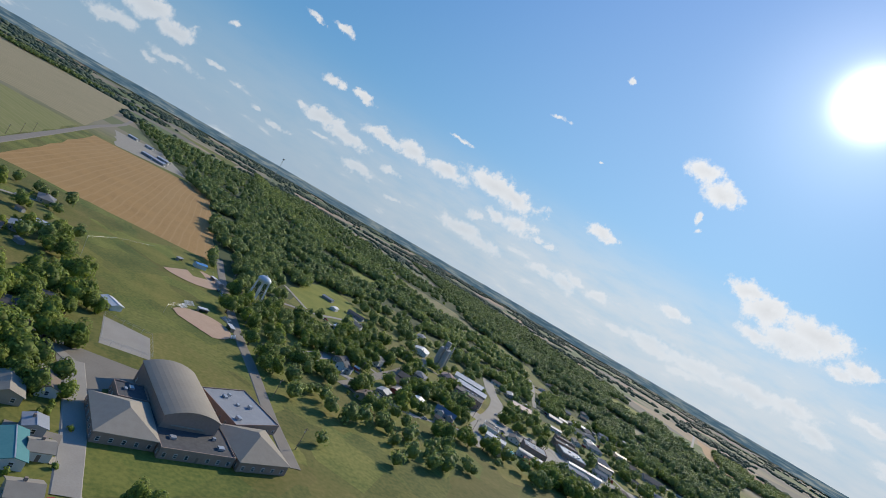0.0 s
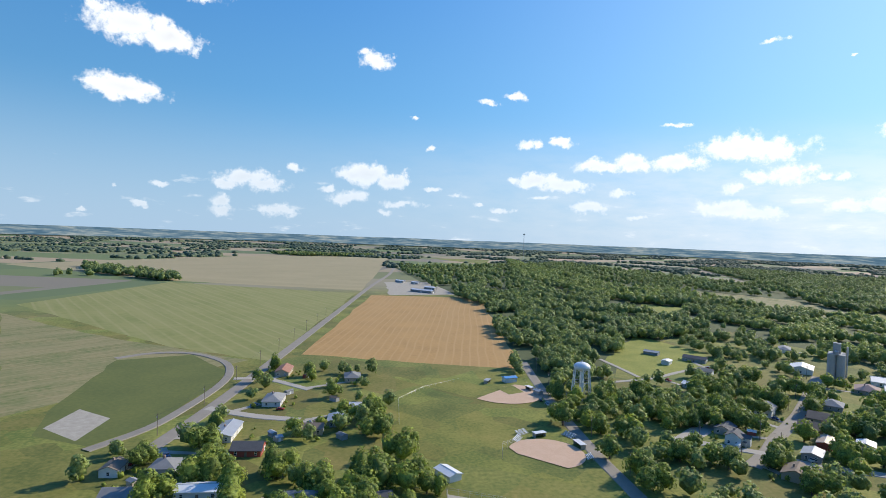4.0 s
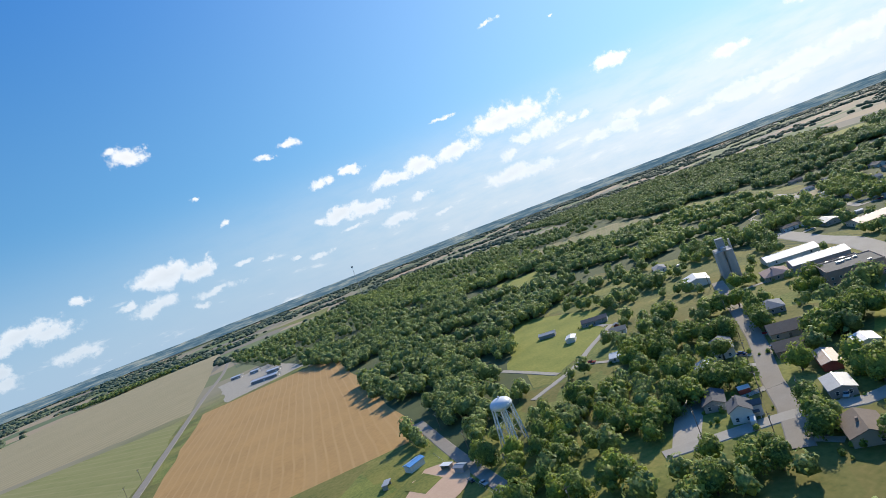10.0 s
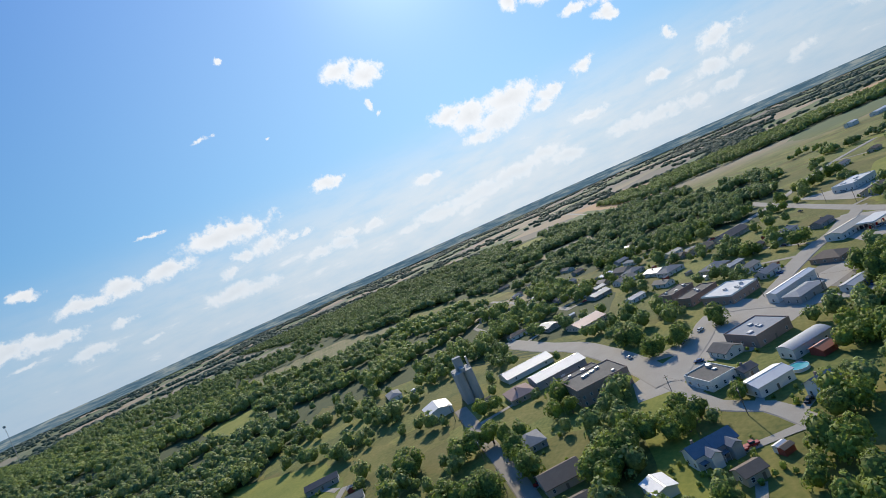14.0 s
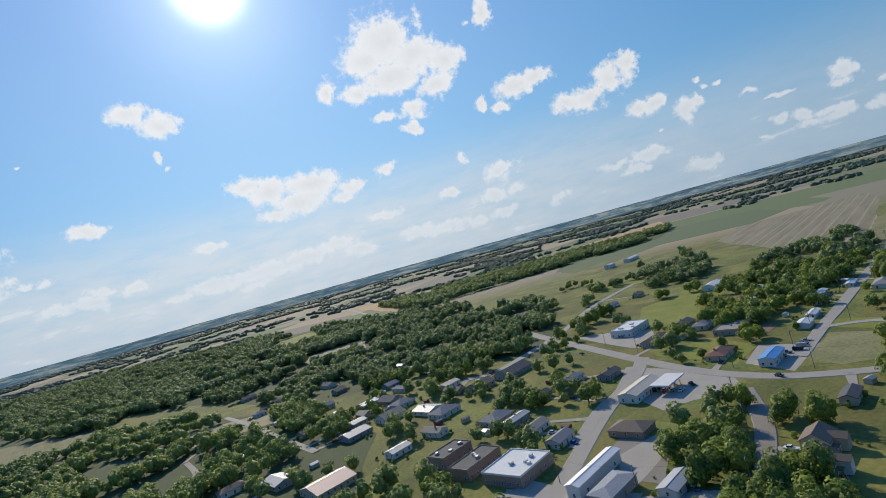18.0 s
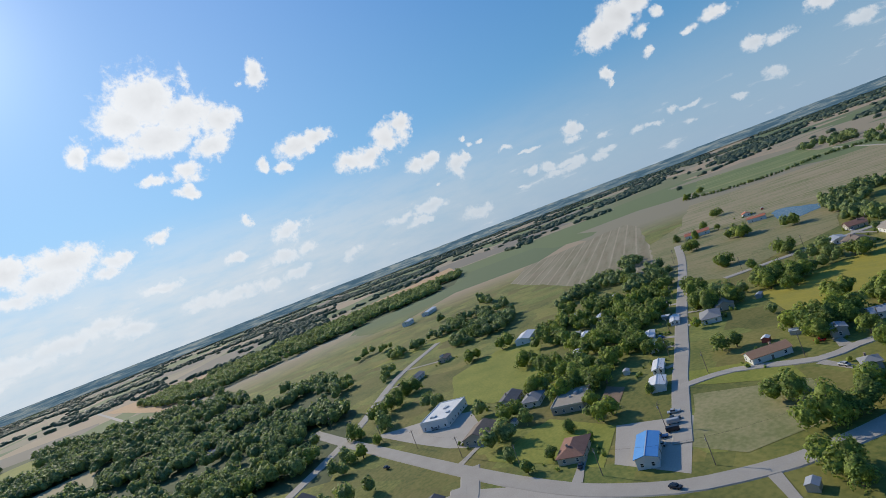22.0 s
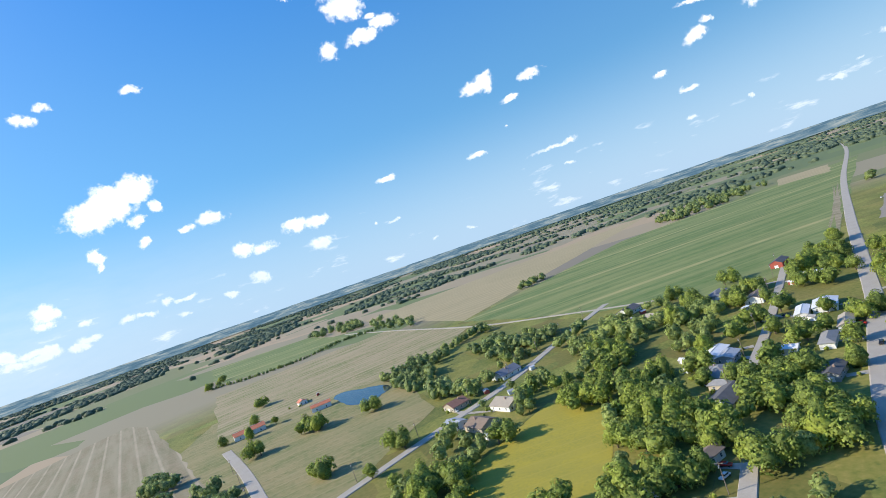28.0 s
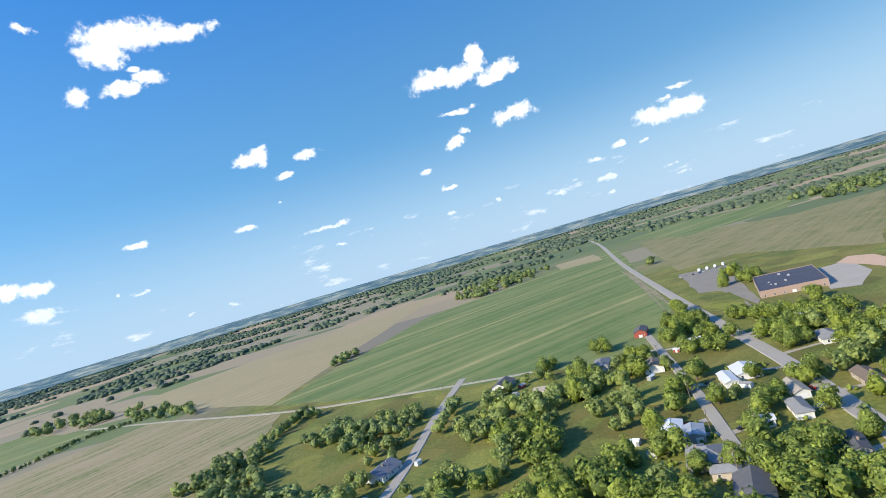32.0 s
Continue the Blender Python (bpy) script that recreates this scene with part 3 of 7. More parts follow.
def foliage(name, dark, light, lime):
    """Leaves: each clump its own green, each tree its own tint, lit through a little."""
    m = bpy.data.materials.new(name)
    m.use_nodes = True
    n, l = m.node_tree.nodes, m.node_tree.links
    s = n["Principled BSDF"]
    geo, info = n.new("ShaderNodeNewGeometry"), n.new("ShaderNodeObjectInfo")
    noise_tex = n.new("ShaderNodeTexNoise")
    noise_tex.inputs["Scale"].default_value, noise_tex.inputs["Detail"].default_value = 0.09, 3
    l.new(geo.outputs["Position"], noise_tex.inputs["Vector"])
    mix = n.new("ShaderNodeMix")
    mix.data_type = "RGBA"
    mix.inputs[6].default_value, mix.inputs[7].default_value = (*dark, 1), (*light, 1)
    l.new(geo.outputs["Random Per Island"], mix.inputs[0])
    pick = n.new("ShaderNodeMath")
    pick.operation = "ADD"
    spread = n.new("ShaderNodeMapRange")
    spread.inputs[1].default_value, spread.inputs[2].default_value, spread.inputs[4].default_value = 0.45, 0.75, 0.5
    l.new(noise_tex.outputs[0], spread.inputs[0])
    tint = n.new("ShaderNodeMapRange")
    tint.inputs[1].default_value, tint.inputs[2].default_value, tint.inputs[4].default_value = 0.55, 1.0, 0.5
    l.new(info.outputs["Random"], tint.inputs[0])
    l.new(spread.outputs[0], pick.inputs[0])
    l.new(tint.outputs[0], pick.inputs[1])
    mix2 = n.new("ShaderNodeMix")
    mix2.data_type = "RGBA"
    l.new(pick.outputs[0], mix2.inputs[0])
    l.new(mix.outputs[2], mix2.inputs[6])
    mix2.inputs[7].default_value = (*lime, 1)
    twig = n.new("ShaderNodeTexNoise")
    twig.inputs["Scale"].default_value, twig.inputs["Detail"].default_value, twig.inputs["Roughness"].default_value = 0.75, 5, 0.7
    l.new(geo.outputs["Position"], twig.inputs["Vector"])
    depth, speckle = n.new("ShaderNodeMapRange"), n.new("ShaderNodeHueSaturation")
    for k, v in zip((1, 2, 3, 4), (0.32, 0.68, 0.55, 1.7)):
        depth.inputs[k].default_value = v
    l.new(twig.outputs[0], depth.inputs[0])
    l.new(depth.outputs[0], speckle.inputs["Value"])
    l.new(mix2.outputs[2], speckle.inputs["Color"])
    l.new(speckle.outputs[0], s.inputs["Base Color"])
    s.inputs["Roughness"].default_value = 0.65
    s.inputs["Specular IOR Level"].default_value = 0.3
    through_leaf, blend = n.new("ShaderNodeBsdfTranslucent"), n.new("ShaderNodeMixShader")
    l.new(speckle.outputs[0], through_leaf.inputs[0])
    blend.inputs[0].default_value = 0.42
    l.new(s.outputs[0], blend.inputs[1])
    l.new(through_leaf.outputs[0], blend.inputs[2])
    l.new(blend.outputs[0], n["Material Output"].inputs[0])
    M[name] = m


foliage("leaves", (0.085, 0.13, 0.032), (0.28, 0.345, 0.075), (0.38, 0.43, 0.06))
foliage("wood_leaves", (0.095, 0.14, 0.055), (0.28, 0.345, 0.125), (0.34, 0.39, 0.09))
# the far trees' haze is put into these paler, bluer greens
foliage("haze_tinted_leaves", (0.10, 0.145, 0.10), (0.16, 0.205, 0.125), (0.18, 0.22, 0.11))


def land_material():
    """The open country: a patchwork of fields beyond the town, rough grass within it."""
    m = material("land", (0.09, 0.117, 0.016), (0.215, 0.206, 0.043), 0.04, 0.95, 0.5, fine=12, amount=1.1, lots=0.22)
    n, l = m.node_tree.nodes, m.node_tree.links
    s = n["Principled BSDF"]
    prior = s.inputs["Base Color"].links[0].from_socket
    geo = n.new("ShaderNodeNewGeometry")
    mapping = n.new("ShaderNodeMapping")
    mapping.inputs["Scale"].default_value = (1 / 420, 1 / 260, 0)
    mapping.inputs["Rotation"].default_value = (0, 0, 0.15)
    l.new(geo.outputs["Position"], mapping.inputs[0])
    cells = n.new("ShaderNodeTexVoronoi")
    cells.distance = "CHEBYCHEV"
    cells.inputs["Scale"].default_value = 1.0
    cells.inputs["Randomness"].default_value = 0.75
    l.new(mapping.outputs[0], cells.inputs["Vector"])
    pick = n.new("ShaderNodeSeparateColor")
    l.new(cells.outputs["Color"], pick.inputs[0])
    ramp = n.new("ShaderNodeValToRGB")
    ramp.color_ramp.interpolation = "CONSTANT"
    stops = ((0.0, (0.13, 0.17, 0.06)), (0.2, (0.25, 0.22, 0.14)), (0.33, (0.11, 0.15, 0.06)), (0.45, (0.30, 0.245, 0.155)), (0.6, (0.16, 0.175, 0.075)), (0.72, (0.20, 0.175, 0.13)), (0.85, (0.35, 0.265, 0.165)))
    for k, (at, rgb) in enumerate(stops):
        e = ramp.color_ramp.elements[k] if k < 2 else ramp.color_ramp.elements.new(at)
        e.position, e.color = at, (*rgb, 1)
    l.new(pick.outputs[0], ramp.inputs[0])
    away = n.new("ShaderNodeVectorMath")
    away.operation = "DISTANCE"
    away.inputs[1].default_value = (300, 200, 0)
    l.new(geo.outputs["Position"], away.inputs[0])
    far = n.new("ShaderNodeMapRange")
    far.inputs[1].default_value, far.inputs[2].default_value = 800, 1000
    l.new(away.outputs["Value"], far.inputs[0])
    mix = n.new("ShaderNodeMix")
    mix.data_type = "RGBA"
    l.new(far.outputs[0], mix.inputs[0])
    l.new(prior, mix.inputs[6])
    l.new(ramp.outputs[0], mix.inputs[7])
    l.new(mix.outputs[2], s.inputs["Base Color"])


land_material()

# ---- builders ----
CENTRE = Vector((300, 200, 0))
CLEARINGS = []  # fields that lie open within the woods
KEEP_OPEN = []
TAKEN = []  # ground that trees keep off: x, y, radius


def mesh_object(name, verts, faces, mat, parent=None, label="", smooth=False):
    me = bpy.data.meshes.new(name)
    me.from_pydata(verts, [], faces)
    me.materials.append(mat)
    if smooth:
        me.polygons.foreach_set("use_smooth", [True] * len(me.polygons))
    me.update()
    ob = new(name, me)
    if parent is not None:
        ob.parent = parent
    if label:
        ob["label"] = label
    return ob


def part(name, bm, mat, parent, label="", at=None, smooth=False):
    me = bpy.data.meshes.new(name)
    bm.to_mesh(me)
    bm.free()
    me.materials.append(mat)
    if smooth:
        me.polygons.foreach_set("use_smooth", [True] * len(me.polygons))
    ob = new(name, me)
    ob.parent = parent
    if at is not None:
        ob.matrix_local = at
    if label:
        ob["label"] = label
    return ob


def shared(name, mesh, parent, at):
    ob = new(name, mesh)
    ob.parent = parent
    ob.matrix_local = at
    return ob


def block(bm, x0, y0, z0, x1, y1, z1, bevel=0.0):
    made = bmesh.ops.create_cube(bm, size=1, matrix=Matrix.Translation(((x0 + x1) / 2, (y0 + y1) / 2, (z0 + z1) / 2)) @ Matrix.Diagonal((x1 - x0, y1 - y0, z1 - z0, 1)))
    if bevel:
        bmesh.ops.bevel(bm, geom=list({e for v in made["verts"] for e in v.link_edges}), offset=bevel, segments=1, affect="EDGES")


def tube(bm, a, b, r0, r1=None, sides=8):
    a, b = Vector(a), Vector(b)
    m = Matrix.Translation((a + b) / 2) @ (b - a).to_track_quat("Z", "Y").to_matrix().to_4x4()
    bmesh.ops.create_cone(bm, cap_ends=True, segments=sides, radius1=r0, radius2=r0 if r1 is None else r1, depth=(b - a).length, matrix=m)


def thing(name, x, y, z, turn_deg, label, category, group=""):
    ob = new(name)
    ob.matrix_basis = pose(x, y, z, 0, 0, turn_deg)
    return tagged(ob, label, category, group)


# ---- ground ----
def ground():
    rings = (0, 120, 300, 600, 1000, 1500, 2000, 2500, 2900, 3300, 3700, 4100, 4400, 4650)
    seg = 96
    verts, faces = [(CENTRE.x, CENTRE.y, 0)], []
    for r in rings[1:]:
        lift = max(0.0, (r - 3200) / 1450) ** 1.5 * 40
        for k in range(seg):
            a = 2 * math.pi * k / seg
            x, y = CENTRE.x + r * math.cos(a), CENTRE.y + r * math.sin(a)
            wave = noise.noise((x / 700, y / 700, 0)) * min(1, max(0, (r - 2400) / 800)) * 3
            verts.append((x, y, lift + wave))
    for k in range(seg):
        faces.append((0, 1 + k, 1 + (k + 1) % seg))
    for i in range(len(rings) - 2):
        for k in range(seg):
            a, b = 1 + i * seg + k, 1 + i * seg + (k + 1) % seg
            faces.append((a, a + seg, b + seg, b))
    tagged(mesh_object("ground", verts, faces, M["land"], smooth=True), "grassy town ground and open farmland to the horizon", "ground", kind="structure")


ground()


def far_rim():
    """The hazy blue distance, kilometres off: a plain backdrop that rises gently to the horizon, its haze painted in.
    """
    verts, faces = [], []
    n, rows = 720, ((3900, 21.0), (4100, 36.0), (4300, 53.0), (4500, 71.0))
    for k in range(n):
        a = 2 * math.pi * k / n
        ragged = 2.5 * noise.noise((math.cos(a) * 9, math.sin(a) * 9, 1.0)) + 2.0 * noise.noise((math.cos(a) * 60, math.sin(a) * 60, 4.0))
        for q, (r, z) in enumerate(rows):
            r += 120 * noise.noise((math.cos(a) * 14, math.sin(a) * 14, 7.0)) if q == 0 else 0
            verts.append((CENTRE.x + r * math.cos(a), CENTRE.y + r * math.sin(a), z + (ragged if q == 3 else 0)))
    for k in range(n):
        a, b = 4 * k, 4 * ((k + 1) % n)
        faces += [(a + q, b + q, b + q + 1, a + q + 1) for q in range(3)]
    m = bpy.data.materials.new("painted_haze")
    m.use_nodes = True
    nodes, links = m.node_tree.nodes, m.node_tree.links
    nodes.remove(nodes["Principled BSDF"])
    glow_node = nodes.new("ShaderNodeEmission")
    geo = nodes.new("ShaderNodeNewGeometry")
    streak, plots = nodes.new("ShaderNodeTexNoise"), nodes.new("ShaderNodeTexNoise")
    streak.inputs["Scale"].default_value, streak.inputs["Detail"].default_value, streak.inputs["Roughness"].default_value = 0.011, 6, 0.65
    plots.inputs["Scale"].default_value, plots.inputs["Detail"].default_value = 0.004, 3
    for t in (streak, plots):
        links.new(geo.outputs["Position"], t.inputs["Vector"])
    # aerial haze is put into these blue-grey colours, and the ring glows with them
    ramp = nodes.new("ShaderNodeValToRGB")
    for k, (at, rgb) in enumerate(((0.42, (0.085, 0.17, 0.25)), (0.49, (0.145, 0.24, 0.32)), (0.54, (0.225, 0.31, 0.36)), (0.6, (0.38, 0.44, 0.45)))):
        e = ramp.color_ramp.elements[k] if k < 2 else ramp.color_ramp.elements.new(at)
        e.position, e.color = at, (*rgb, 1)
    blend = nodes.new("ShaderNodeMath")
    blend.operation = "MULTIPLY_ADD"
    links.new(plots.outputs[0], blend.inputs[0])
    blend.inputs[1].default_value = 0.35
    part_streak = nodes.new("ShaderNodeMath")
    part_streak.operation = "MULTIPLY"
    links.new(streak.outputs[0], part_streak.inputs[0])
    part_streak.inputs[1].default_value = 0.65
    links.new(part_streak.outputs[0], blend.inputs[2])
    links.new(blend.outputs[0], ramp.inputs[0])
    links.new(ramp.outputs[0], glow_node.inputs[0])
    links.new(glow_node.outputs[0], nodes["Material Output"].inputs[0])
    tagged(mesh_object("backdrop", verts, faces, m, smooth=True), "wooded horizon with painted blue haze far beyond the fields", "backdrop", kind="structure")


far_rim()


def patch(name, mat, z, corners):
    """A field, lawn or paved lot with slightly uneven edges."""
    KEEP_OPEN.append(corners)
    pts = []
    for k, a in enumerate(corners):
        b = corners[(k + 1) % len(corners)]
        d = math.dist(a, b)
        steps = max(1, min(10, int(d / 15)))
        for i in range(steps):
            f = i / steps
            w = 0 if i == 0 else min(2.5, d * 0.012)
            pts.append((a[0] + (b[0] - a[0]) * f + random.uniform(-w, w), a[1] + (b[1] - a[1]) * f + random.uniform(-w, w), z))
    me = bpy.data.meshes.new(name)
    bm = bmesh.new()
    bmesh.ops.contextual_create(bm, geom=[bm.verts.new(p) for p in pts])
    bmesh.ops.triangulate(bm, faces=bm.faces)
    for f in bm.faces:
        if f.normal.z < 0:
            f.normal_flip()
    bm.to_mesh(me)
    bm.free()
    me.materials.append(mat)
    tagged(new(name, me), name.replace("_", " ") + " beside the small town", "ground", kind="structure")


def inside(x, y, poly):
    hit, j = False, len(poly) - 1
    for i, (xi, yi) in enumerate(poly):
        xj, yj = poly[j]
        if (yi > y) != (yj > y) and x < (xj - xi) * (y - yi) / (yj - yi) + xi:
            hit = not hit
        j = i
    return hit


def smooth_line(points, step=8.0):
    """A Catmull-Rom line through the points."""
    p = [Vector((*q, 0)) for q in points]
    p = [2 * p[0] - p[1]] + p + [2 * p[-1] - p[-2]]
    out = []
    for a, b, c, d in zip(p, p[1:], p[2:], p[3:]):
        n = max(2, int((c - b).length / step))
        for i in range(min(n, 60)):
            t = i / min(n, 60)
            out.append(0.5 * (2 * b + (c - a) * t + (2 * a - 5 * b + 4 * c - d) * t * t + (3 * b - a - 3 * c + d) * t ** 3))
    out.append(p[-2])
    return out


ROADS = {}
ROAD_Z = [0.2]


def road(name, width, mat, points):
    line = smooth_line(points)
    ROADS[name] = line
    ROAD_Z[0] += 0.006
    verts, faces = [], []
    for k, q in enumerate(line):
        d = (line[min(k + 1, len(line) - 1)] - line[max(k - 1, 0)]).normalized()
        side = Vector((-d.y, d.x, 0)) * width / 2
        for f, h in ((1.12, 0.0), (1.0, ROAD_Z[0]), (-1.0, ROAD_Z[0]), (-1.12, 0.0)):
            q2 = q + side * (f + random.uniform(-0.02, 0.02))
            verts.append((q2.x, q2.y, h))
        if k:
            a, b = 4 * (k - 1), 4 * k
            faces += [(a + i, b + i, b + i + 1, a + i + 1) for i in range(3)]
        TAKEN.append((q.x, q.y, width / 2 + 2.0))
    ob = mesh_object(name, verts, faces, mat)
    bm = bmesh.new()
    bm.from_mesh(ob.data)
    bmesh.ops.recalc_face_normals(bm, faces=bm.faces)
    if sum(f.normal.z for f in bm.faces) < 0:
        bmesh.ops.reverse_faces(bm, faces=bm.faces)
    bm.to_mesh(ob.data)
    bm.free()
    tagged(ob, "worn pale paved road through grass", "road", kind="structure")


# ---- buildings ----
def window_mesh():
    bm = bmesh.new()
    for x0, z0, x1, z1 in ((-0.6, -0.75, -0.5, 0.75), (0.5, -0.75, 0.6, 0.75), (-0.5, 0.65, 0.5, 0.75), (-0.5, -0.75, 0.5, -0.65), (-0.5, -0.04, 0.5, 0.04)):
        block(bm, x0, -0.06, z0, x1, 0.0, z1)
    me = bpy.data.meshes.new("window_frame")
    bm.to_mesh(me)
    bm.free()
    me.materials.append(M["paint_white"])
    bm = bmesh.new()
    block(bm, -0.5, -0.03, -0.65, 0.5, -0.005, 0.65)
    pane = bpy.data.meshes.new("window_pane")
    bm.to_mesh(pane)
    bm.free()
    pane.materials.append(M["window_glass"])
    bm = bmesh.new()
    block(bm, -0.5, -0.07, 0, 0.5, 0, 2.05, 0.02)
    door = bpy.data.meshes.new("house_door")
    bm.to_mesh(door)
    bm.free()
    door.materials.append(M["wood_pole"])
    bm = bmesh.new()
    for k in range(4):
        block(bm, -1.35, -0.07, 0.05 + k * 0.55, 1.35, 0, 0.55 + k * 0.55, 0.03)
    garage = bpy.data.meshes.new("garage_door")
    bm.to_mesh(garage)
    bm.free()
    garage.materials.append(M["paint_white"])
    return me, pane, door, garage


WINDOW, PANE, DOOR, GARAGE = window_mesh()


def roof_gable(bm, lx, ly, h, pitch, over=0.5, thick=0.22):
    """Two slabs that meet on a ridge along x."""
    rise = ly / 2 * pitch
    drop = over * pitch
    for s in (-1, 1):
        top = [(-lx / 2 - over, 0, h + rise), (lx / 2 + over, 0, h + rise), (lx / 2 + over, s * (ly / 2 + over), h - drop), (-lx / 2 - over, s * (ly / 2 + over), h - drop)]
        v = [bm.verts.new((x, y, z + thick)) for x, y, z in top] + [bm.verts.new(p) for p in top]
        for f in ((0, 1, 2, 3), (7, 6, 5, 4), (0, 4, 5, 1), (1, 5, 6, 2), (2, 6, 7, 3), (3, 7, 4, 0)):
            bm.faces.new([v[k] for k in f])
    bmesh.ops.recalc_face_normals(bm, faces=bm.faces)


def roof_hip(bm, lx, ly, h, pitch, over=0.5, thick=0.22):
    rise = ly / 2 * pitch
    a, b = lx / 2 + over, ly / 2 + over
    r = max(lx / 2 - ly / 2, 0.05)
    z0 = h - over * pitch
    low = [bm.verts.new(p) for p in ((-a, -b, z0), (a, -b, z0), (a, b, z0), (-a, b, z0))]
    mid = [bm.verts.new(p) for p in ((-a, -b, z0 + thick), (a, -b, z0 + thick), (a, b, z0 + thick), (-a, b, z0 + thick))]
    e, w = bm.verts.new((r, 0, h + rise + thick)), bm.verts.new((-r, 0, h + rise + thick))
    bm.faces.new(low[::-1])
    for k in range(4):
        bm.faces.new((low[k], low[(k + 1) % 4], mid[(k + 1) % 4], mid[k]))
    bm.faces.new((mid[0], mid[1], e, w))
    bm.faces.new((mid[1], mid[2], e))
    bm.faces.new((mid[2], mid[3], w, e))
    bm.faces.new((mid[3], mid[0], w))


def gable_walls(bm, lx, ly, h, pitch):
    rise = ly / 2 * pitch
    base = [bm.verts.new(p) for p in ((-lx / 2, -ly / 2, 0), (lx / 2, -ly / 2, 0), (lx / 2, ly / 2, 0), (-lx / 2, ly / 2, 0))]
    top = [bm.verts.new((v.co.x, v.co.y, h)) for v in base]
    e, w = bm.verts.new((lx / 2, 0, h + rise)), bm.verts.new((-lx / 2, 0, h + rise))
    bm.faces.new((base[0], base[1], top[1], top[0]))
    bm.faces.new((base[2], base[3], top[3], top[2]))
    bm.faces.new((base[1], base[2], top[2], e, top[1]))
    bm.faces.new((base[3], base[0], top[0], w, top[3]))
    bm.faces.new(base[::-1])


HOMES = []


def building(name, kind, x, y, lx, ly, turn_deg, h, roof_mat, wall_mat, label, category):
    if ly > lx:
        lx, ly, turn_deg = ly, lx, turn_deg + 90
    if category in ("shop", "commercial building", "warehouse", "hall", "office", "motel") and y > 0:
        lx, ly = lx * 0.86, ly * 0.84
    TAKEN.append((x, y, max(lx, ly) * 0.5))
    if lx > 1.6 * ly:
        for f in (-0.33, 0.33):
            TAKEN.append((x + f * lx * math.cos(radians(turn_deg)), y + f * lx * math.sin(radians(turn_deg)), ly * 0.6))
    ob = thing(name, x, y, 0.0, turn_deg, label, category)
    if category in ("house", "garage", "mobile home"):
        HOMES.append((x, y, ly))
    pitch = 0.42 if roof_mat.startswith("shingle") or roof_mat == "metal_red" else 0.26
    big = max(lx, ly) > 20
    if kind == "canopy":
        bm = bmesh.new()
        block(bm, -lx / 2, -ly / 2, h - 0.5, lx / 2, ly / 2, h + 0.3, 0.05)
        part("canopy_deck", bm, M[roof_mat], ob)
        for px in (-0.35, 0, 0.35):
            for py in (-0.3, 0.3):
                bm = bmesh.new()
                tube(bm, (px * lx, py * ly, 0), (px * lx, py * ly, h - 0.5), 0.2)
                part("post", bm, M["steel"], ob)
        for px in (-0.35, 0, 0.35):
            bm = bmesh.new()
            block(bm, px * lx - 0.5, -0.3, 0, px * lx + 0.5, 0.3, 1.7, 0.08)
            part("fuel_pump", bm, M["car_red"], ob)
        return ob
    walls = bmesh.new()
    roof = bmesh.new()
    if kind in ("gable", "cross"):
        if kind == "cross":
            pitch, lx, ly, h = 0.6, lx * 0.82, ly * 0.8, min(h, 4.6)
        gable_walls(walls, lx, ly, h, pitch)
        roof_gable(roof, lx, ly, h, pitch)
        if kind == "cross":
            wing_l, wing_w = ly * 0.75, lx * 0.42
            wing, wing_roof = bmesh.new(), bmesh.new()
            gable_walls(wing, wing_l, wing_w, h * 0.96, pitch)
            roof_gable(wing_roof, wing_l, wing_w, h * 0.96, pitch, over=0.4)
            at = pose(lx * 0.12, -ly * 0.5 - wing_l * 0.12, 0, 0, 0, 90)
            part("wing", wing, M[wall_mat], ob, at=at)
            part("wing_roof", wing_roof, M[roof_mat], ob, at=at)
            bm = bmesh.new()
            block(bm, -lx / 2 + 0.6, -ly / 2 - 2.2, 2.6, lx * 0.12 - wing_w / 2 - 0.45, -ly / 2 - 0.05, 2.8, 0.03)
            part("porch_roof", bm, M[roof_mat], ob)
            for px in (-lx / 2 + 0.8, lx * 0.12 - wing_w / 2 - 0.7):
                bm = bmesh.new()
                tube(bm, (px, -ly / 2 - 2.0, 0), (px, -ly / 2 - 2.0, 2.6), 0.09)
                part("porch_post", bm, M["paint_white"], ob)
    elif kind == "hip":
        block(walls, -lx / 2, -ly / 2, 0, lx / 2, ly / 2, h)
        roof_hip(roof, lx, ly, h, pitch)
    elif kind == "barrel":
        block(walls, -lx / 2, -ly / 2, 0, lx / 2, ly / 2, h)
        n, bulge = 12, ly * 0.13
        rows = []
        for k in range(n + 1):
            a = -1 + 2 * k / n
            z = h + bulge * (1 - a * a)
            rows.append([roof.verts.new((sx * (lx / 2 + 0.3), a * (ly / 2 + 0.4), z + dz)) for dz in (0.03, 0.25) for sx in (-1, 1)])
        for p, q in zip(rows, rows[1:]):
            roof.faces.new((p[2], p[3], q[3], q[2]))
            roof.faces.new((p[0], q[0], q[1], p[1]))
            roof.faces.new((p[0], p[2], q[2], q[0]))
            roof.faces.new((p[1], q[1], q[3], p[3]))
        bmesh.ops.recalc_face_normals(roof, faces=roof.faces)
        for sx in (-1, 1):
            pts = [walls.verts.new((sx * lx / 2, (-1 + 2 * k / n) * ly / 2, h + bulge * (1 - (-1 + 2 * k / n) ** 2) * 0.99)) for k in range(n + 1)]
            walls.faces.new(pts if sx < 0 else pts[::-1])
    else:
        block(walls, -lx / 2, -ly / 2, 0, lx / 2, ly / 2, h)
        block(roof, -lx / 2 + 0.3, -ly / 2 + 0.3, h - 0.02, lx / 2 - 0.3, ly / 2 - 0.3, h + 0.12)
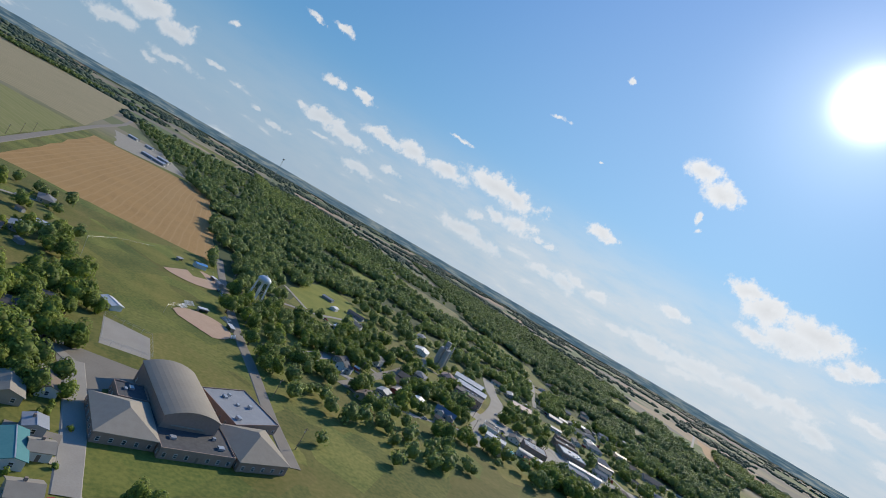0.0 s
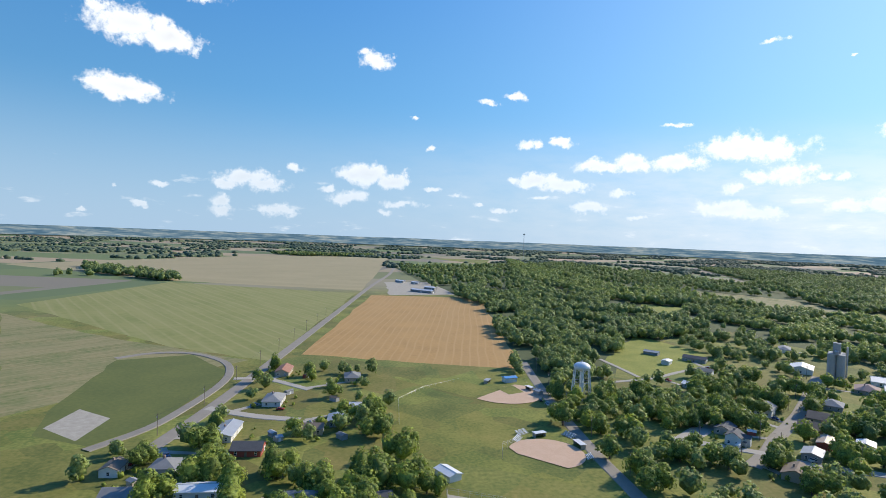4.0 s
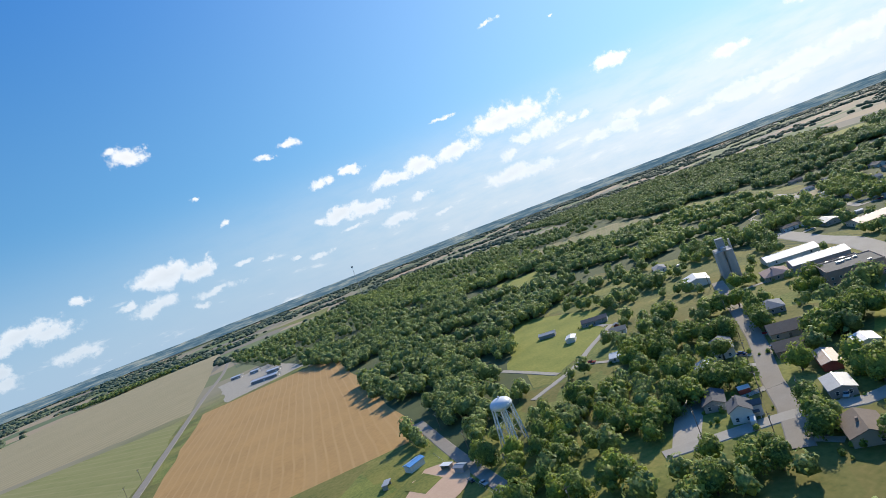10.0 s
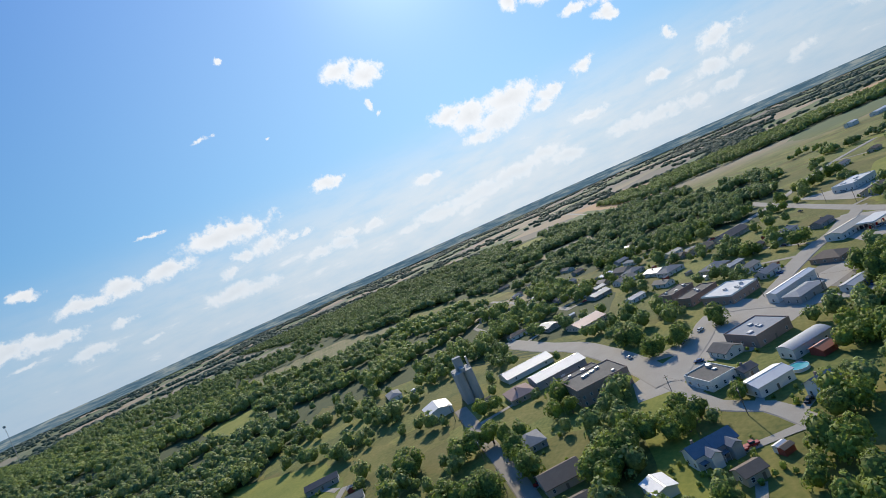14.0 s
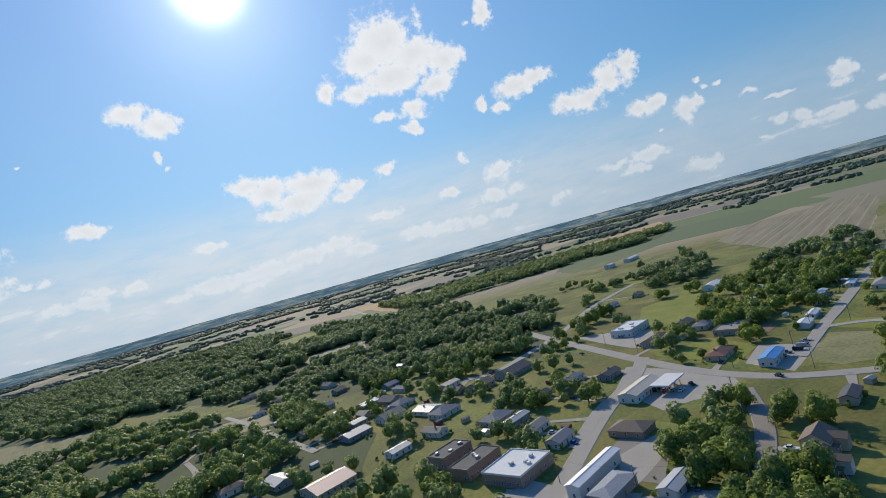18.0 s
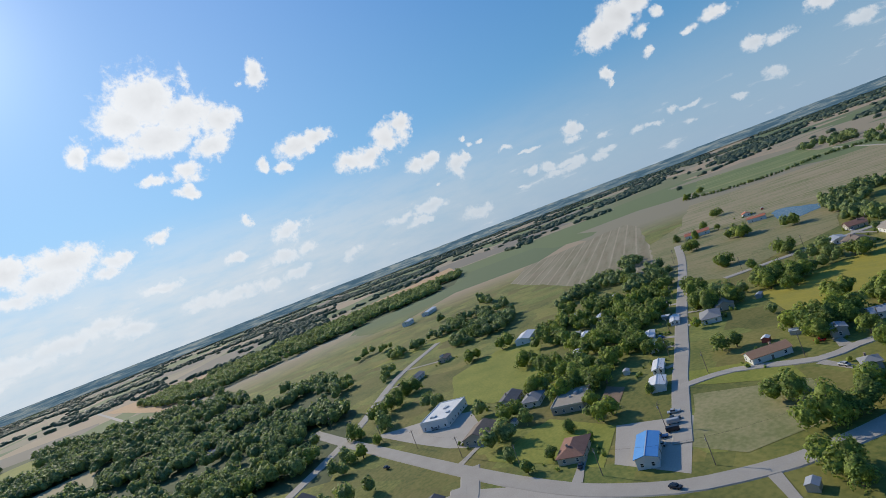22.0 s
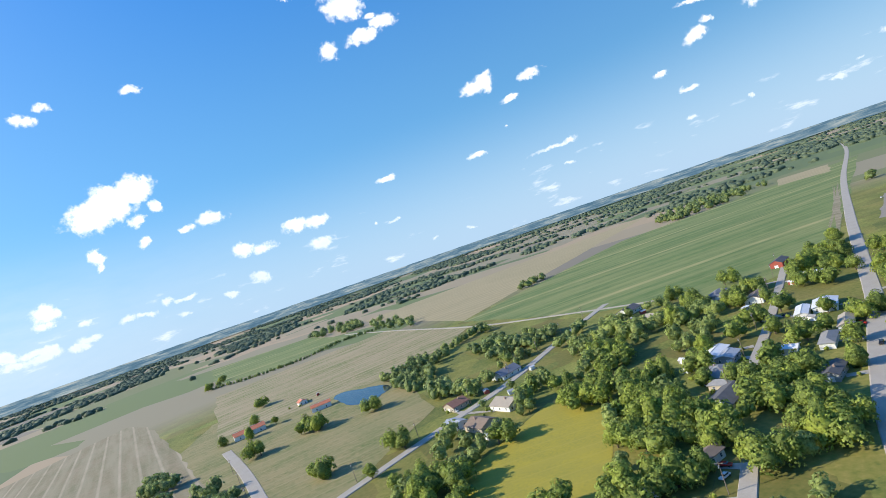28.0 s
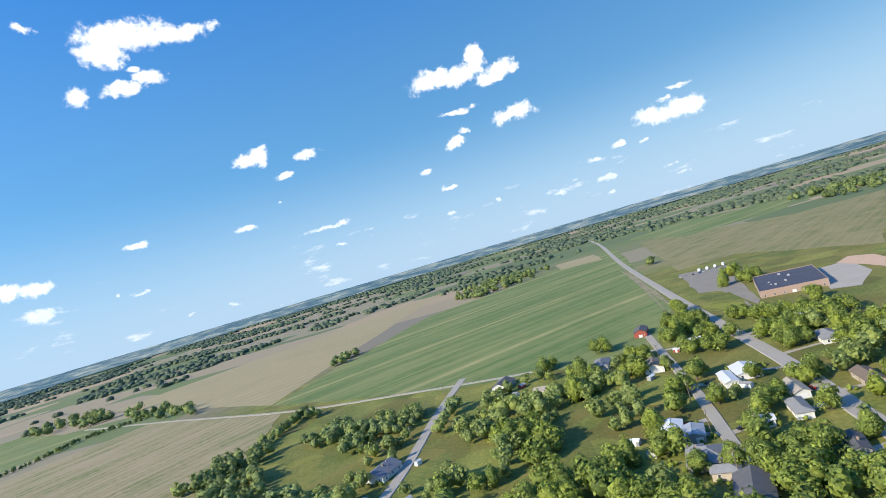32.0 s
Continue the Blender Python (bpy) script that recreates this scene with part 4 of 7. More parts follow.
        for x0, y0, x1, y1 in ((-lx / 2 - 0.05, -ly / 2 - 0.05, lx / 2 + 0.05, -ly / 2 + 0.28), (-lx / 2 - 0.05, ly / 2 - 0.28, lx / 2 + 0.05, ly / 2 + 0.05),
                               (-lx / 2 - 0.05, -ly / 2 + 0.28, -lx / 2 + 0.28, ly / 2 - 0.28), (lx / 2 - 0.28, -ly / 2 + 0.28, lx / 2 + 0.05, ly / 2 - 0.28)):
            bm = bmesh.new()
            block(bm, x0, y0, h - 0.3, x1, y1, h + 0.55, 0.03)
            part("parapet", bm, M[wall_mat if roof_mat != "roof_white" else "roof_white"], ob)
        for k in range(min(6, 2 + int(lx * ly / 160))):
            bm = bmesh.new()
            px, py = random.uniform(-0.35, 0.35) * lx, random.uniform(-0.35, 0.35) * ly
            w = random.uniform(0.6, 1.3)
            block(bm, px - w, py - w * 0.8, h + 0.1, px + w, py + w * 0.8, h + 0.1 + random.uniform(0.6, 1.3), 0.06)
            part("roof_unit", bm, M["steel"], ob, "grey rooftop air unit")
    part("wall", walls, M[wall_mat], ob)
    part("roof", roof, M[roof_mat], ob)
    if roof_mat.startswith("metal") and kind == "gable":
        bm = bmesh.new()
        block(bm, -lx / 2 - 0.5, -0.18, h + ly / 2 * pitch + 0.2, lx / 2 + 0.5, 0.18, h + ly / 2 * pitch + 0.3, 0.03)
        part("ridge_cap", bm, M["steel"], ob)
    if category == "house" and kind != "flat" and random.random() < 0.55:
        bm = bmesh.new()
        px = random.uniform(-0.25, 0.25) * lx
        block(bm, px - 0.4, -0.35 + ly * 0.12, h, px + 0.4, 0.35 + ly * 0.12, h + ly / 2 * pitch + 0.9, 0.03)
        part("chimney", bm, M["brick"], ob, "brick chimney")
    sheds = category in ("shed", "barn", "warehouse")
    for s, length, depth, ang in ((1, lx, ly, 0), (-1, lx, ly, 180), (1, ly, lx, 90), (-1, ly, lx, 270)):
        count = 0 if category == "shed" else max(1, min(7 if big else 3, int(length / (3.6 if not sheds else 8)))) if category != 'mobile home' else 2
        for k in range(count):
            px = (k + 0.5) / count * length - length / 2
            for floor in range(2 if h >= 6 and category != "gymnasium" else 1):
                z = 1.55 + 2.9 * floor
                at = pose(0, 0, 0, 0, 0, ang) @ pose(px, -depth / 2 - 0.005, z)
                if k == count // 2 and floor == 0 and ang in (0, 90):
                    at = pose(0, 0, 0, 0, 0, ang) @ pose(px, -depth / 2 - 0.005, 0.0)
                    shared("door" if ang == 0 and not sheds else "garage_door", DOOR if ang == 0 and not sheds else GARAGE, ob, at)
                    continue
                w = shared("window", WINDOW, ob, at)
                shared("pane", PANE, w, Matrix.Identity(4))
    return ob

# ---- fields, lawns and paved lots ----
patch("stubble_field", M["stubble"], 0.020, ((-111, 491), (-74, 932), (101, 935), (59, 453)))
patch("west_green_field", M["crop_green"], 0.024, ((-472, 728), (-426, 1050), (-99, 951), (-129, 466), (-218, 510)))
patch("west_tan_field", M["crop_tan"], 0.028, ((-899, 1349), (-438, 1081), (-92, 998), (-52, 2308), (-449, 2375)))
patch("olive_field", M["crop_olive"], 0.032, ((-447, 663), (-276, 540), (-146, 469), (-203, 387), (-232, 336)))
patch("track_field", M["lawn_dark"], 0.036, ((-216, 348), (-236, 461), (-191, 483), (-152, 435), (-149, 402), (-157, 325), (-172, 299), (-202, 311)))
patch("ballpark_lawn", M["lawn"], 0.040, ((-38, 426), (58, 447), (56, 363), (36, 260), (-38, 294)))
patch("worn_court", M["gravel"], 0.044, ((-203, 321), (-202, 350), (-180, 336), (-180, 305)))
patch("paddock", M["lawn_bright"], 0.048, ((218, 618), (243, 524), (194, 459), (141, 438), (136, 491)))
patch("mown_lot", M["lawn_bright"], 0.052, ((226, 313), (288, 335), (257, 304), (174, 279), (166, 286)))
patch("school_lot", M["asphalt"], 0.056, ((-34, 213), (-3, 208), (3, 195), (-15, 184), (-18, 151), (-22, 149)))
patch("ball_court", M["concrete"], 0.060, ((-19, 253), (2, 245), (2, 221), (-19, 222)))
patch("school_lawn", M["lawn"], 0.064, ((-18, 148), (8, 155), (43, 157), (31, 138), (-17, 123)))
patch("street_lot", M["concrete"], 0.068, ((104, 315), (109, 307), (143, 333), (139, 344)))
patch("plaza", M["concrete"], 0.072, ((298, 343), (304, 320), (331, 307), (364, 307), (348, 275), (335, 260), (291, 284), (296, 300), (266, 310), (258, 325)))
patch("fuel_lot", M["concrete"], 0.076, ((447, 251), (502, 248), (455, 200), (427, 200), (424, 224), (418, 238)))
patch("office_lot", M["concrete"], 0.080, ((464, 190), (493, 175), (473, 151), (438, 175)))
patch("bank_lot", M["concrete"], 0.084, ((622, 283), (609, 251), (590, 222), (527, 223), (548, 242)))
patch("depot_lot", M["asphalt"], 0.088, ((382, 266), (396, 259), (388, 238), (348, 248), (363, 269)))
patch("motel_lot", M["concrete"], 0.092, ((377, 262), (392, 245), (372, 244), (344, 261)))
patch("dry_lawn", M["lawn_dry"], 0.096, ((490, 140), (461, 108), (431, 123), (435, 156), (452, 165)))
patch("front_lawn", M["lawn_bright"], 0.100, ((502, 137), (514, 127), (487, 98), (463, 108)))
patch("side_lawn", M["lawn_bright"], 0.104, ((514, 229), (530, 193), (493, 175), (465, 194)))
patch("yellow_field", M["goldenrod"], 0.108, ((578, 36), (522, 60), (498, 71), (509, 8), (522, -54), (562, -72), (575, -7)))
patch("pasture", M["crop_olive"], 0.112, ((906, -57), (702, 28), (641, 14), (652, -96), (787, -224), (937, -247), (984, -161)))
patch("ploughed_field", M["crop_brown"], 0.116, ((1103, 58), (1256, -15), (1305, -242), (1203, -215), (929, -87), (765, -2), (819, 45)))
patch("orange_strip", M["crop_orange"], 0.124, ((1228, 634), (1436, 395), (1691, 33), (2262, -15), (1715, 546), (1830, 1031)))
patch("striped_field", M["crop_striped"], 0.128, ((1183, -308), (1011, -523), (767, -359), (742, -234), (817, -170), (903, -109)))
patch("bean_field", M["crop_bean"], 0.132, ((800, -410), (592, -278), (523, -257), (472, -233), (437, -264), (396, -372), (268, -1232), (691, -876)))
patch("tan_strip", M["crop_tan"], 0.136, ((1271, -780), (803, -417), (730, -1414), (989, -1086)))
patch("school_forecourt", M["asphalt"], 0.140, ((338, -538), (289, -514), (299, -428), (328, -391), (350, -303), (374, -261), (374, -279), (355, -323), (352, -377), (366, -392)))
patch("olive_strip", M["crop_olive"], 0.144, ((219, -1207), (41, -866), (-100, -843), (201, -390), (255, -581), (328, -570)))
patch("green_strip", M["crop_bean"], 0.148, ((197, -1422), (25, -1526), (-158, -1257), (-18, -1003), (175, -1017)))
patch("east_green", M["lawn_bright"], 0.152, ((685, 219), (734, 136), (582, 174), (585, 206), (614, 230)))
patch("north_green", M["lawn_bright"], 0.156, ((861, 294), (837, 167), (894, 123), (871, 255)))
CLEARINGS.append(((902, 707), (960, 616), (850, 569), (807, 628)))
patch("tan_clearing", M["crop_tan"], 0.160, ((902, 707), (960, 616), (850, 569), (807, 628)))
patch("lot_south", M["asphalt"], 0.164, ((450, 82), (444, 70), (437, 73), (442, 92)))
patch("gravel_yard", M["gravel"], 0.168, ((-57, 1180), (37, 1213), (65, 977), (-44, 940)))
patch("garden_plot", M["bare_soil"], 0.172, ((523, 169), (539, 158), (528, 153), (514, 163)))
CLEARINGS.append(((1106, 882), (1295, 972), (1326, 898), (1134, 782), (1021, 780)))
patch("green_clearing", M["lawn_bright"], 0.176, ((1106, 882), (1295, 972), (1326, 898), (1134, 782), (1021, 780)))
CLEARINGS.append(((610, 1226), (724, 1057), (682, 836), (606, 792), (550, 914), (526, 1053)))
patch("long_clearing", M["crop_olive"], 0.180, ((610, 1226), (724, 1057), (682, 836), (606, 792), (550, 914), (526, 1053)))
CLEARINGS.append(((577, 644), (592, 559), (549, 529), (523, 590)))
patch("small_clearing", M["crop_tan"], 0.184, ((577, 644), (592, 559), (549, 529), (523, 590)))
CLEARINGS.append(((184, 2497), (391, 2498), (302, 2091), (119, 2436)))
patch("grass_clearing", M["lawn"], 0.188, ((184, 2497), (391, 2498), (302, 2091), (119, 2436)))
patch("school_green", M["lawn"], 0.192, ((369, -352), (350, -362), (356, -317), (371, -279), (384, -269), (381, -307)))
patch("school_lot_rear", M["concrete"], 0.196, ((281, -358), (254, -357), (270, -300), (300, -264), (314, -276)))
patch("school_diamond", M["infield_dirt"], 0.200, ((261, -360), (242, -376), (233, -356), (239, -332), (260, -300), (259, -327)))
patch("hedge_field", M["crop_bean"], 0.204, ((1335, -420), (1180, -425), (1144, -579), (1445, -770), (1700, -672)))
patch("bean_bare_corner", M["crop_tan"], 0.208, ((421, -1063), (335, -1034), (322, -1235), (416, -1245)))
patch("road_verge", M["crop_brown"], 0.212, ((352, -800), (366, -640), (384, -470), (402, -330), (411, -330), (392, -470), (372, -640), (358, -800)))
patch("front_circle_lawn", M["lawn_bright"], 0.216, ((377, -297), (385, -330), (372, -326), (361, -309), (366, -297)))
CLEARINGS.append(((362, 913), (414, 876), (345, 758), (311, 790)))
patch("wood_meadow", M["lawn_bright"], 0.220, ((362, 913), (414, 876), (345, 758), (311, 790)))

# ---- roads ----
road("county_road", 7, M["road_grey"], ((-144, 297), (-136, 365), (-126, 490), (-106, 748), (-80, 1086), (-47, 1429), (-31, 1821)))
road("park_road", 6, M["road_grey"], ((57, 164), (55, 202), (55, 248), (54, 283), (54, 310), (55, 348), (58, 409), (64, 479)))
road("school_street", 7, M["road_light"], ((-20, 122), (-21, 148), (-23, 175), (-26, 199)))
road("cross_street", 6, M["road_grey"], ((-39, 147), (-24, 146)))
road("subdivision_street", 6, M["concrete"], ((-139, 354), (-113, 342), (-87, 336)))
road("subdivision_lane", 5, M["concrete"], ((-142, 415), (-122, 416), (-90, 392)))
road("elm_street", 7, M["road_grey"], ((287, 445), (214, 367), (190, 343), (158, 314), (142, 297), (120, 278)))
road("oak_street", 6, M["road_light"], ((99, 314), (138, 292), (152, 278), (167, 273), (176, 269)))
road("alley", 3.5, M["road_light"], ((111, 420), (149, 433), (176, 451), (213, 473)))
road("paddock_lane", 3.5, M["gravel"], ((133, 494), (137, 463), (140, 436)))
road("main_street", 13, M["road_light"], ((403, 478), (368, 424), (350, 390), (308, 344), (274, 315)))
road("hill_street", 7, M["road_light"], ((272, 314), (246, 291), (240, 273), (222, 256)))
road("court_street", 12, M["road_light"], ((274, 315), (312, 311), (355, 305), (338, 258)))
road("square_street", 9, M["road_light"], ((365, 301), (340, 268), (335, 238), (327, 202)))
road("depot_street", 8, M["road_light"], ((352, 286), (425, 266), (480, 245), (515, 237)))
road("highway", 7.6, M["road_light"], ((690, 328), (616, 292), (485, 224), (441, 190), (424, 160), (419, 135), (419, 108), (423, 60), (423, -5), (416, -72), (406, -149), (398, -240), (378, -465), (336, -870), (250, -1560), (184, -2300)))
road("north_road", 7, M["road_light"], ((602, 317), (659, 292), (763, 260), (854, 210)))
road("west_spur", 7, M["road_light"], ((602, 317), (561, 341), (554, 366)))
road("station_street", 7, M["road_light"], ((392, 279), (434, 267), (460, 254), (500, 245)))
road("maple_street", 7, M["road_grey"], ((336, 219), (383, 205), (427, 200)))
road("ridge_road", 7, M["road_light"], ((457, 166), (511, 133), (538, 115), (595, 79), (747, -18), (843, -73)))
road("green_lane", 5, M["concrete"], ((502, 139), (495, 116), (472, 94), (470, 79), (467, 65), (464, 38), (463, 10)))
road("grove_street", 5, M["road_light"], ((608, 619), (560, 560), (515, 510), (455, 441)))
road("grove_lane", 4, M["gravel"], ((486, 564), (460, 535), (434, 513)))
road("farm_road", 6, M["road_light"], ((641, 14), (625, -50), (607, -122), (597, -225), (586, -304)))
road("south_street", 4.8, M["road_light"], ((468, -37), (463, -77), (457, -121), (453, -157), (440, -299)))
road("field_track", 4, M["gravel"], ((1200, -630), (970, -493), (761, -361), (637, -306), (561, -276), (529, -266)))
road("east_road", 6, M["road_light"], ((2311, 1316), (1222, 682)))
road("running_track", 5, M["asphalt"], ((-239, 466), (-220, 486), (-192, 487), (-162, 462), (-149, 431), (-146, 397), (-150, 354), (-156, 322), (-170, 294)))

# ---- buildings ----
building("school", "hip", -9, 162, 19.3, 23.2, 8, 4, "shingle_tan", "brick", "long school wing with tan hip roof and brick walls", "school")
building("gymnasium", "barrel", 9, 182, 20.5, 37.7, 11, 8, "roof_tan", "brick", "school gymnasium with curved tan barrel roof", "gymnasium")
building("school", "hip", 11, 168, 11.1, 9.3, 10, 5, "shingle_tan", "brick", "small school lobby with tan hip roof", "school")
building("school", "hip", 38, 166, 21.0, 23.3, 14, 4, "shingle_tan", "brick", "square school wing with tan hip roof", "school")
building("school", "flat", 14, 163, 26.4, 24.0, 10, 3.5, "roof_dark", "brick", "low brick school block with dark flat roof", "school")
building("school", "flat", 37, 194, 23.3, 26.9, 26, 4, "roof_grey", "brick", "school block with pale blue-grey flat roof", "school")
building("school", "flat", -7, 180, 10.9, 11.1, 9, 4, "roof_dark", "brick", "school annex with black flat roof", "school")
building("house", "gable", -32, 173, 6.0, 10.7, 8, 3, "shingle_brown", "siding_white", "white-sided house with brown shingle roof", "house")
building("house", "gable", -35, 135, 6.0, 13.9, 8, 3, "metal_teal", "siding_white", "house with teal metal roof", "house")
building("house", "gable", -42, 164, 9.0, 12.0, 8, 3, "shingle_tan", "siding_tan", "pale tan roofed house beside the street", "house")
building("house", "gable", -32, 148, 6.0, 6.1, 8, 3, "metal_grey", "siding_grey", "grey-sided house with grey metal roof", "house")
building("house", "gable", -29, 137, 6.0, 6.0, 8, 3, "shingle_tan", "siding_white", "white-sided house with tan shingle roof", "house")
building("house", "gable", -30, 118, 7.5, 7.0, 8, 3, "shingle_tan", "siding_tan", "house with weathered tan roof", "house")
building("shed", "gable", -17, 268, 6.0, 10.0, 32, 2.6, "metal_white", "siding_white", "white metal storage shed on the grass", "shed")
building("house", "gable", -113, 431, 9.0, 18.0, 0, 3, "shingle_red", "siding_tan", "long house with red-brown shingle roof", "house")
building("house", "hip", -106, 365, 10.0, 16.0, 0, 3, "shingle_grey", "siding_white", "white-sided house with grey shingle roof", "house")
building("house", "gable", -117, 314, 9.0, 20.0, 0, 3, "metal_grey", "siding_white", "white-sided house with grey metal roof", "house")
building("garage", "gable", -102, 293, 12.6, 10.4, 1, 2.8, "shingle_dark", "siding_red", "garage with dark roof and red end wall", "garage")
building("house", "hip", -129, 274, 9.8, 10.6, 1, 3, "shingle_grey", "siding_grey", "grey-sided house with grey shingle roof", "house")
building("house", "gable", -148, 272, 6.9, 9.2, 1, 3, "shingle_brown", "siding_white", "white-sided house with brown shingle roof", "house")
building("house", "gable", -109, 253, 16.1, 7.9, 2, 3, "metal_white", "siding_white", "long house with pale metal roof", "house")
building("house", "hip", -66, 417, 10.0, 14.0, 5, 3, "shingle_grey", "siding_tan", "tan-sided house with grey shingle roof", "house")
building("house", "gable", -68, 331, 8.0, 11.3, 2, 3, "metal_grey", "siding_grey", "grey-sided house with grey metal roof", "house")
building("shed", "gable", 189, 518, 12.0, 7.0, -42, 2.6, "metal_grey", "siding_grey", "open grey shed in the paddock", "shed")
building("shed", "gable", 184, 481, 6.0, 9.0, -43, 3, "metal_white", "siding_white", "white barn-like shed in the paddock", "shed")
building("mobile_home", "gable", 166, 411, 9.8, 9.5, -45, 2.5, "metal_white", "siding_white", "white mobile home under trees", "mobile home")
building("warehouse", "gable", 287, 462, 18.7, 23.6, -41, 4, "metal_white", "siding_white", "long white metal warehouse", "warehouse")
building("house", "hip", 334, 545, 10.0, 20.0, -38, 3, "shingle_grey", "siding_white", "white-sided house with grey shingle roof", "house")
building("house", "gable", 159, 346, 11.5, 7.9, 45, 3, "metal_grey", "siding_white", "white-sided house with grey metal roof", "house")
building("house", "gable", 179, 353, 9.0, 14.0, -45, 4.5, "shingle_grey", "siding_white", "white house with steep grey gable", "house")
building("house", "hip", 232, 366, 12.0, 14.0, -44, 3, "shingle_grey", "siding_grey", "grey-sided house with grey shingle roof", "house")
building("house", "gable", 204, 338, 15.3, 13.0, -44, 3, "shingle_brown", "siding_tan", "long low house with brown roof", "house")
building("house", "gable", 185, 324, 11.6, 11.3, -45, 3, "shingle_brown", "brick", "low brick house with brown roof", "house")
building("shed", "gable", 176, 303, 6.4, 14.5, -45, 3, "metal_rust", "siding_red", "red shed with rust-streaked metal roof", "shed")
building("garage", "gable", 157, 288, 11.4, 8.0, 45, 3, "metal_grey", "siding_grey", "grey metal garage with low roof", "garage")
building("shed", "gable", 194, 299, 7.4, 8.8, -44, 3, "metal_white", "siding_white", "small white shed on a mown lawn", "shed")
building("house", "cross", 209, 289, 10.0, 9.0, -44, 5, "shingle_blue", "siding_white", "old house with blue-grey cross gables", "house")
building("house", "gable", 133, 267, 13.4, 9.9, 45, 3, "shingle_brown", "siding_tan", "tan-sided house with brown shingle roof", "house")
building("house", "gable", 135, 322, 11.5, 7.8, 44, 3, "shingle_dark", "siding_grey", "grey-sided house with dark shingle roof", "house")
building("house", "cross", 130, 306, 10.0, 9.0, 44, 4.5, "shingle_dark", "siding_white", "white house with dark roof and dormer", "house")
building("warehouse", "gable", 329, 419, 37.2, 21.3, -39, 3, "metal_white", "siding_white", "very long low white storage building", "warehouse")
building("house", "hip", 289, 402, 14.0, 18.0, -43, 3, "shingle_pink", "siding_tan", "house with faded pink hip roof", "house")
building("warehouse", "gable", 309, 387, 35.7, 18.8, -41, 4.5, "metal_white", "siding_grey", "warehouse with wide pale metal roof", "warehouse")
building("commercial_building", "flat", 278, 350, 30.5, 24.7, -44, 8, "roof_dark", "brick", "tall brick commercial block with dark flat roof", "commercial building")
building("shop", "flat", 292, 365, 25.1, 14.7, -43, 5, "roof_dark", "brick", "brick shop block with patched dark roof", "shop")
building("shop", "gable", 396, 403, 25.7, 23.0, -33, 3, "metal_pink", "siding_tan", "long shop row with faded pink metal roof", "shop")
building("house", "gable", 412, 441, 12.0, 18.0, -34, 3, "metal_grey", "siding_grey", "grey-sided house with grey metal roof", "house")
building("house", "gable", 445, 359, 7.8, 14.6, -31, 3, "shingle_tan", "siding_white", "white-sided house with tan shingle roof", "house")
building("shop", "flat", 376, 303, 26.6, 24.4, -29, 5, "roof_white", "brick", "corner shop with bright white flat roof", "shop")
building("shop", "flat", 405, 340, 23.3, 13.8, -30, 5, "roof_dark", "brick", "brick shop with dark flat roof", "shop")
building("shop", "flat", 389, 324, 27.8, 13.9, -29, 5, "roof_dark", "brick", "brick shop with dark flat roof", "shop")
building("warehouse", "gable", 360, 271, 36.1, 6.6, -31, 5, "metal_white", "siding_white", "long white metal barn on the main street", "warehouse")
building("office", "hip", 346, 265, 21.2, 10.8, -32, 4, "roof_grey", "siding_grey", "grey office with low roof", "office")
building("shop", "flat", 306, 282, 23.0, 21.5, -36, 5, "roof_grey", "brick", "large low building with pale grey flat roof", "shop")
building("hall", "barrel", 284, 263, 23.2, 8.8, -38, 4, "metal_grey", "siding_white", "long hall with rounded grey roof", "hall")
building("shop", "flat", 267, 296, 14.8, 18.7, -41, 4, "roof_dark", "siding_white", "white-walled hall with black flat roof", "shop")
building("house", "gable", 293, 294, 9.1, 11.3, -39, 3, "shingle_dark", "siding_white", "white-sided house with dark shingle roof", "house")
building("garage", "gable", 255, 274, 15.5, 8.9, -41, 4, "metal_white", "siding_white", "white metal garage beside a driveway", "garage")
building("house", "cross", 244, 256, 10.0, 9.0, -41, 6, "shingle_grey", "siding_white", "tall white house with grey cross gables", "house")
building("shed", "gable", 277, 257, 6.8, 6.0, -38, 2.5, "metal_red", "siding_red", "small shed with red roof beside the pool", "shed")
building("house", "cross", 214, 284, 10.0, 9.0, -43, 6, "shingle_blue", "siding_grey", "dark blue-grey old house with steep gables", "house")
building("house", "gable", 199, 274, 7.2, 6.0, -44, 3, "shingle_brown", "siding_tan", "tan-sided house with brown shingle roof", "house")
building("house", "gable", 268, 283, 6.6, 6.0, -40, 3, "shingle_dark", "siding_grey", "grey-sided house with dark shingle roof", "house")
building("motel", "hip", 399, 254, 14.0, 19.5, -31, 3, "shingle_brown", "brick", "long low brick motel with brown roof", "motel")
building("house", "gable", 344, 244, 14.1, 6.9, -33, 3, "metal_grey", "siding_white", "white-sided house with grey metal roof", "house")
building("filling_station", "gable", 448, 245, 27.2, 10.7, -33, 4, "metal_tan", "siding_white", "filling station shop with pale tan roof", "filling station")
building("canopy", "canopy", 447, 231, 18.5, 10.4, -33, 4.8, "roof_white", "steel", "flat fuel canopy on steel posts", "canopy")
building("shop", "gable", 545, 325, 31.3, 18.6, -32, 3, "shingle_dark", "siding_grey", "long building with dark roof beside a lot", "shop")
building("shop", "gable", 546, 375, 17.0, 11.4, -32, 3, "metal_tan", "siding_white", "white building with tan metal roof", "shop")
building("house", "hip", 448, 323, 17.0, 12.7, -31, 3, "shingle_grey", "siding_tan", "tan-sided house with grey shingle roof", "house")
building("house", "gable", 439, 311, 17.0, 6.7, -31, 3, "metal_grey", "siding_grey", "grey-sided house with grey metal roof", "house")
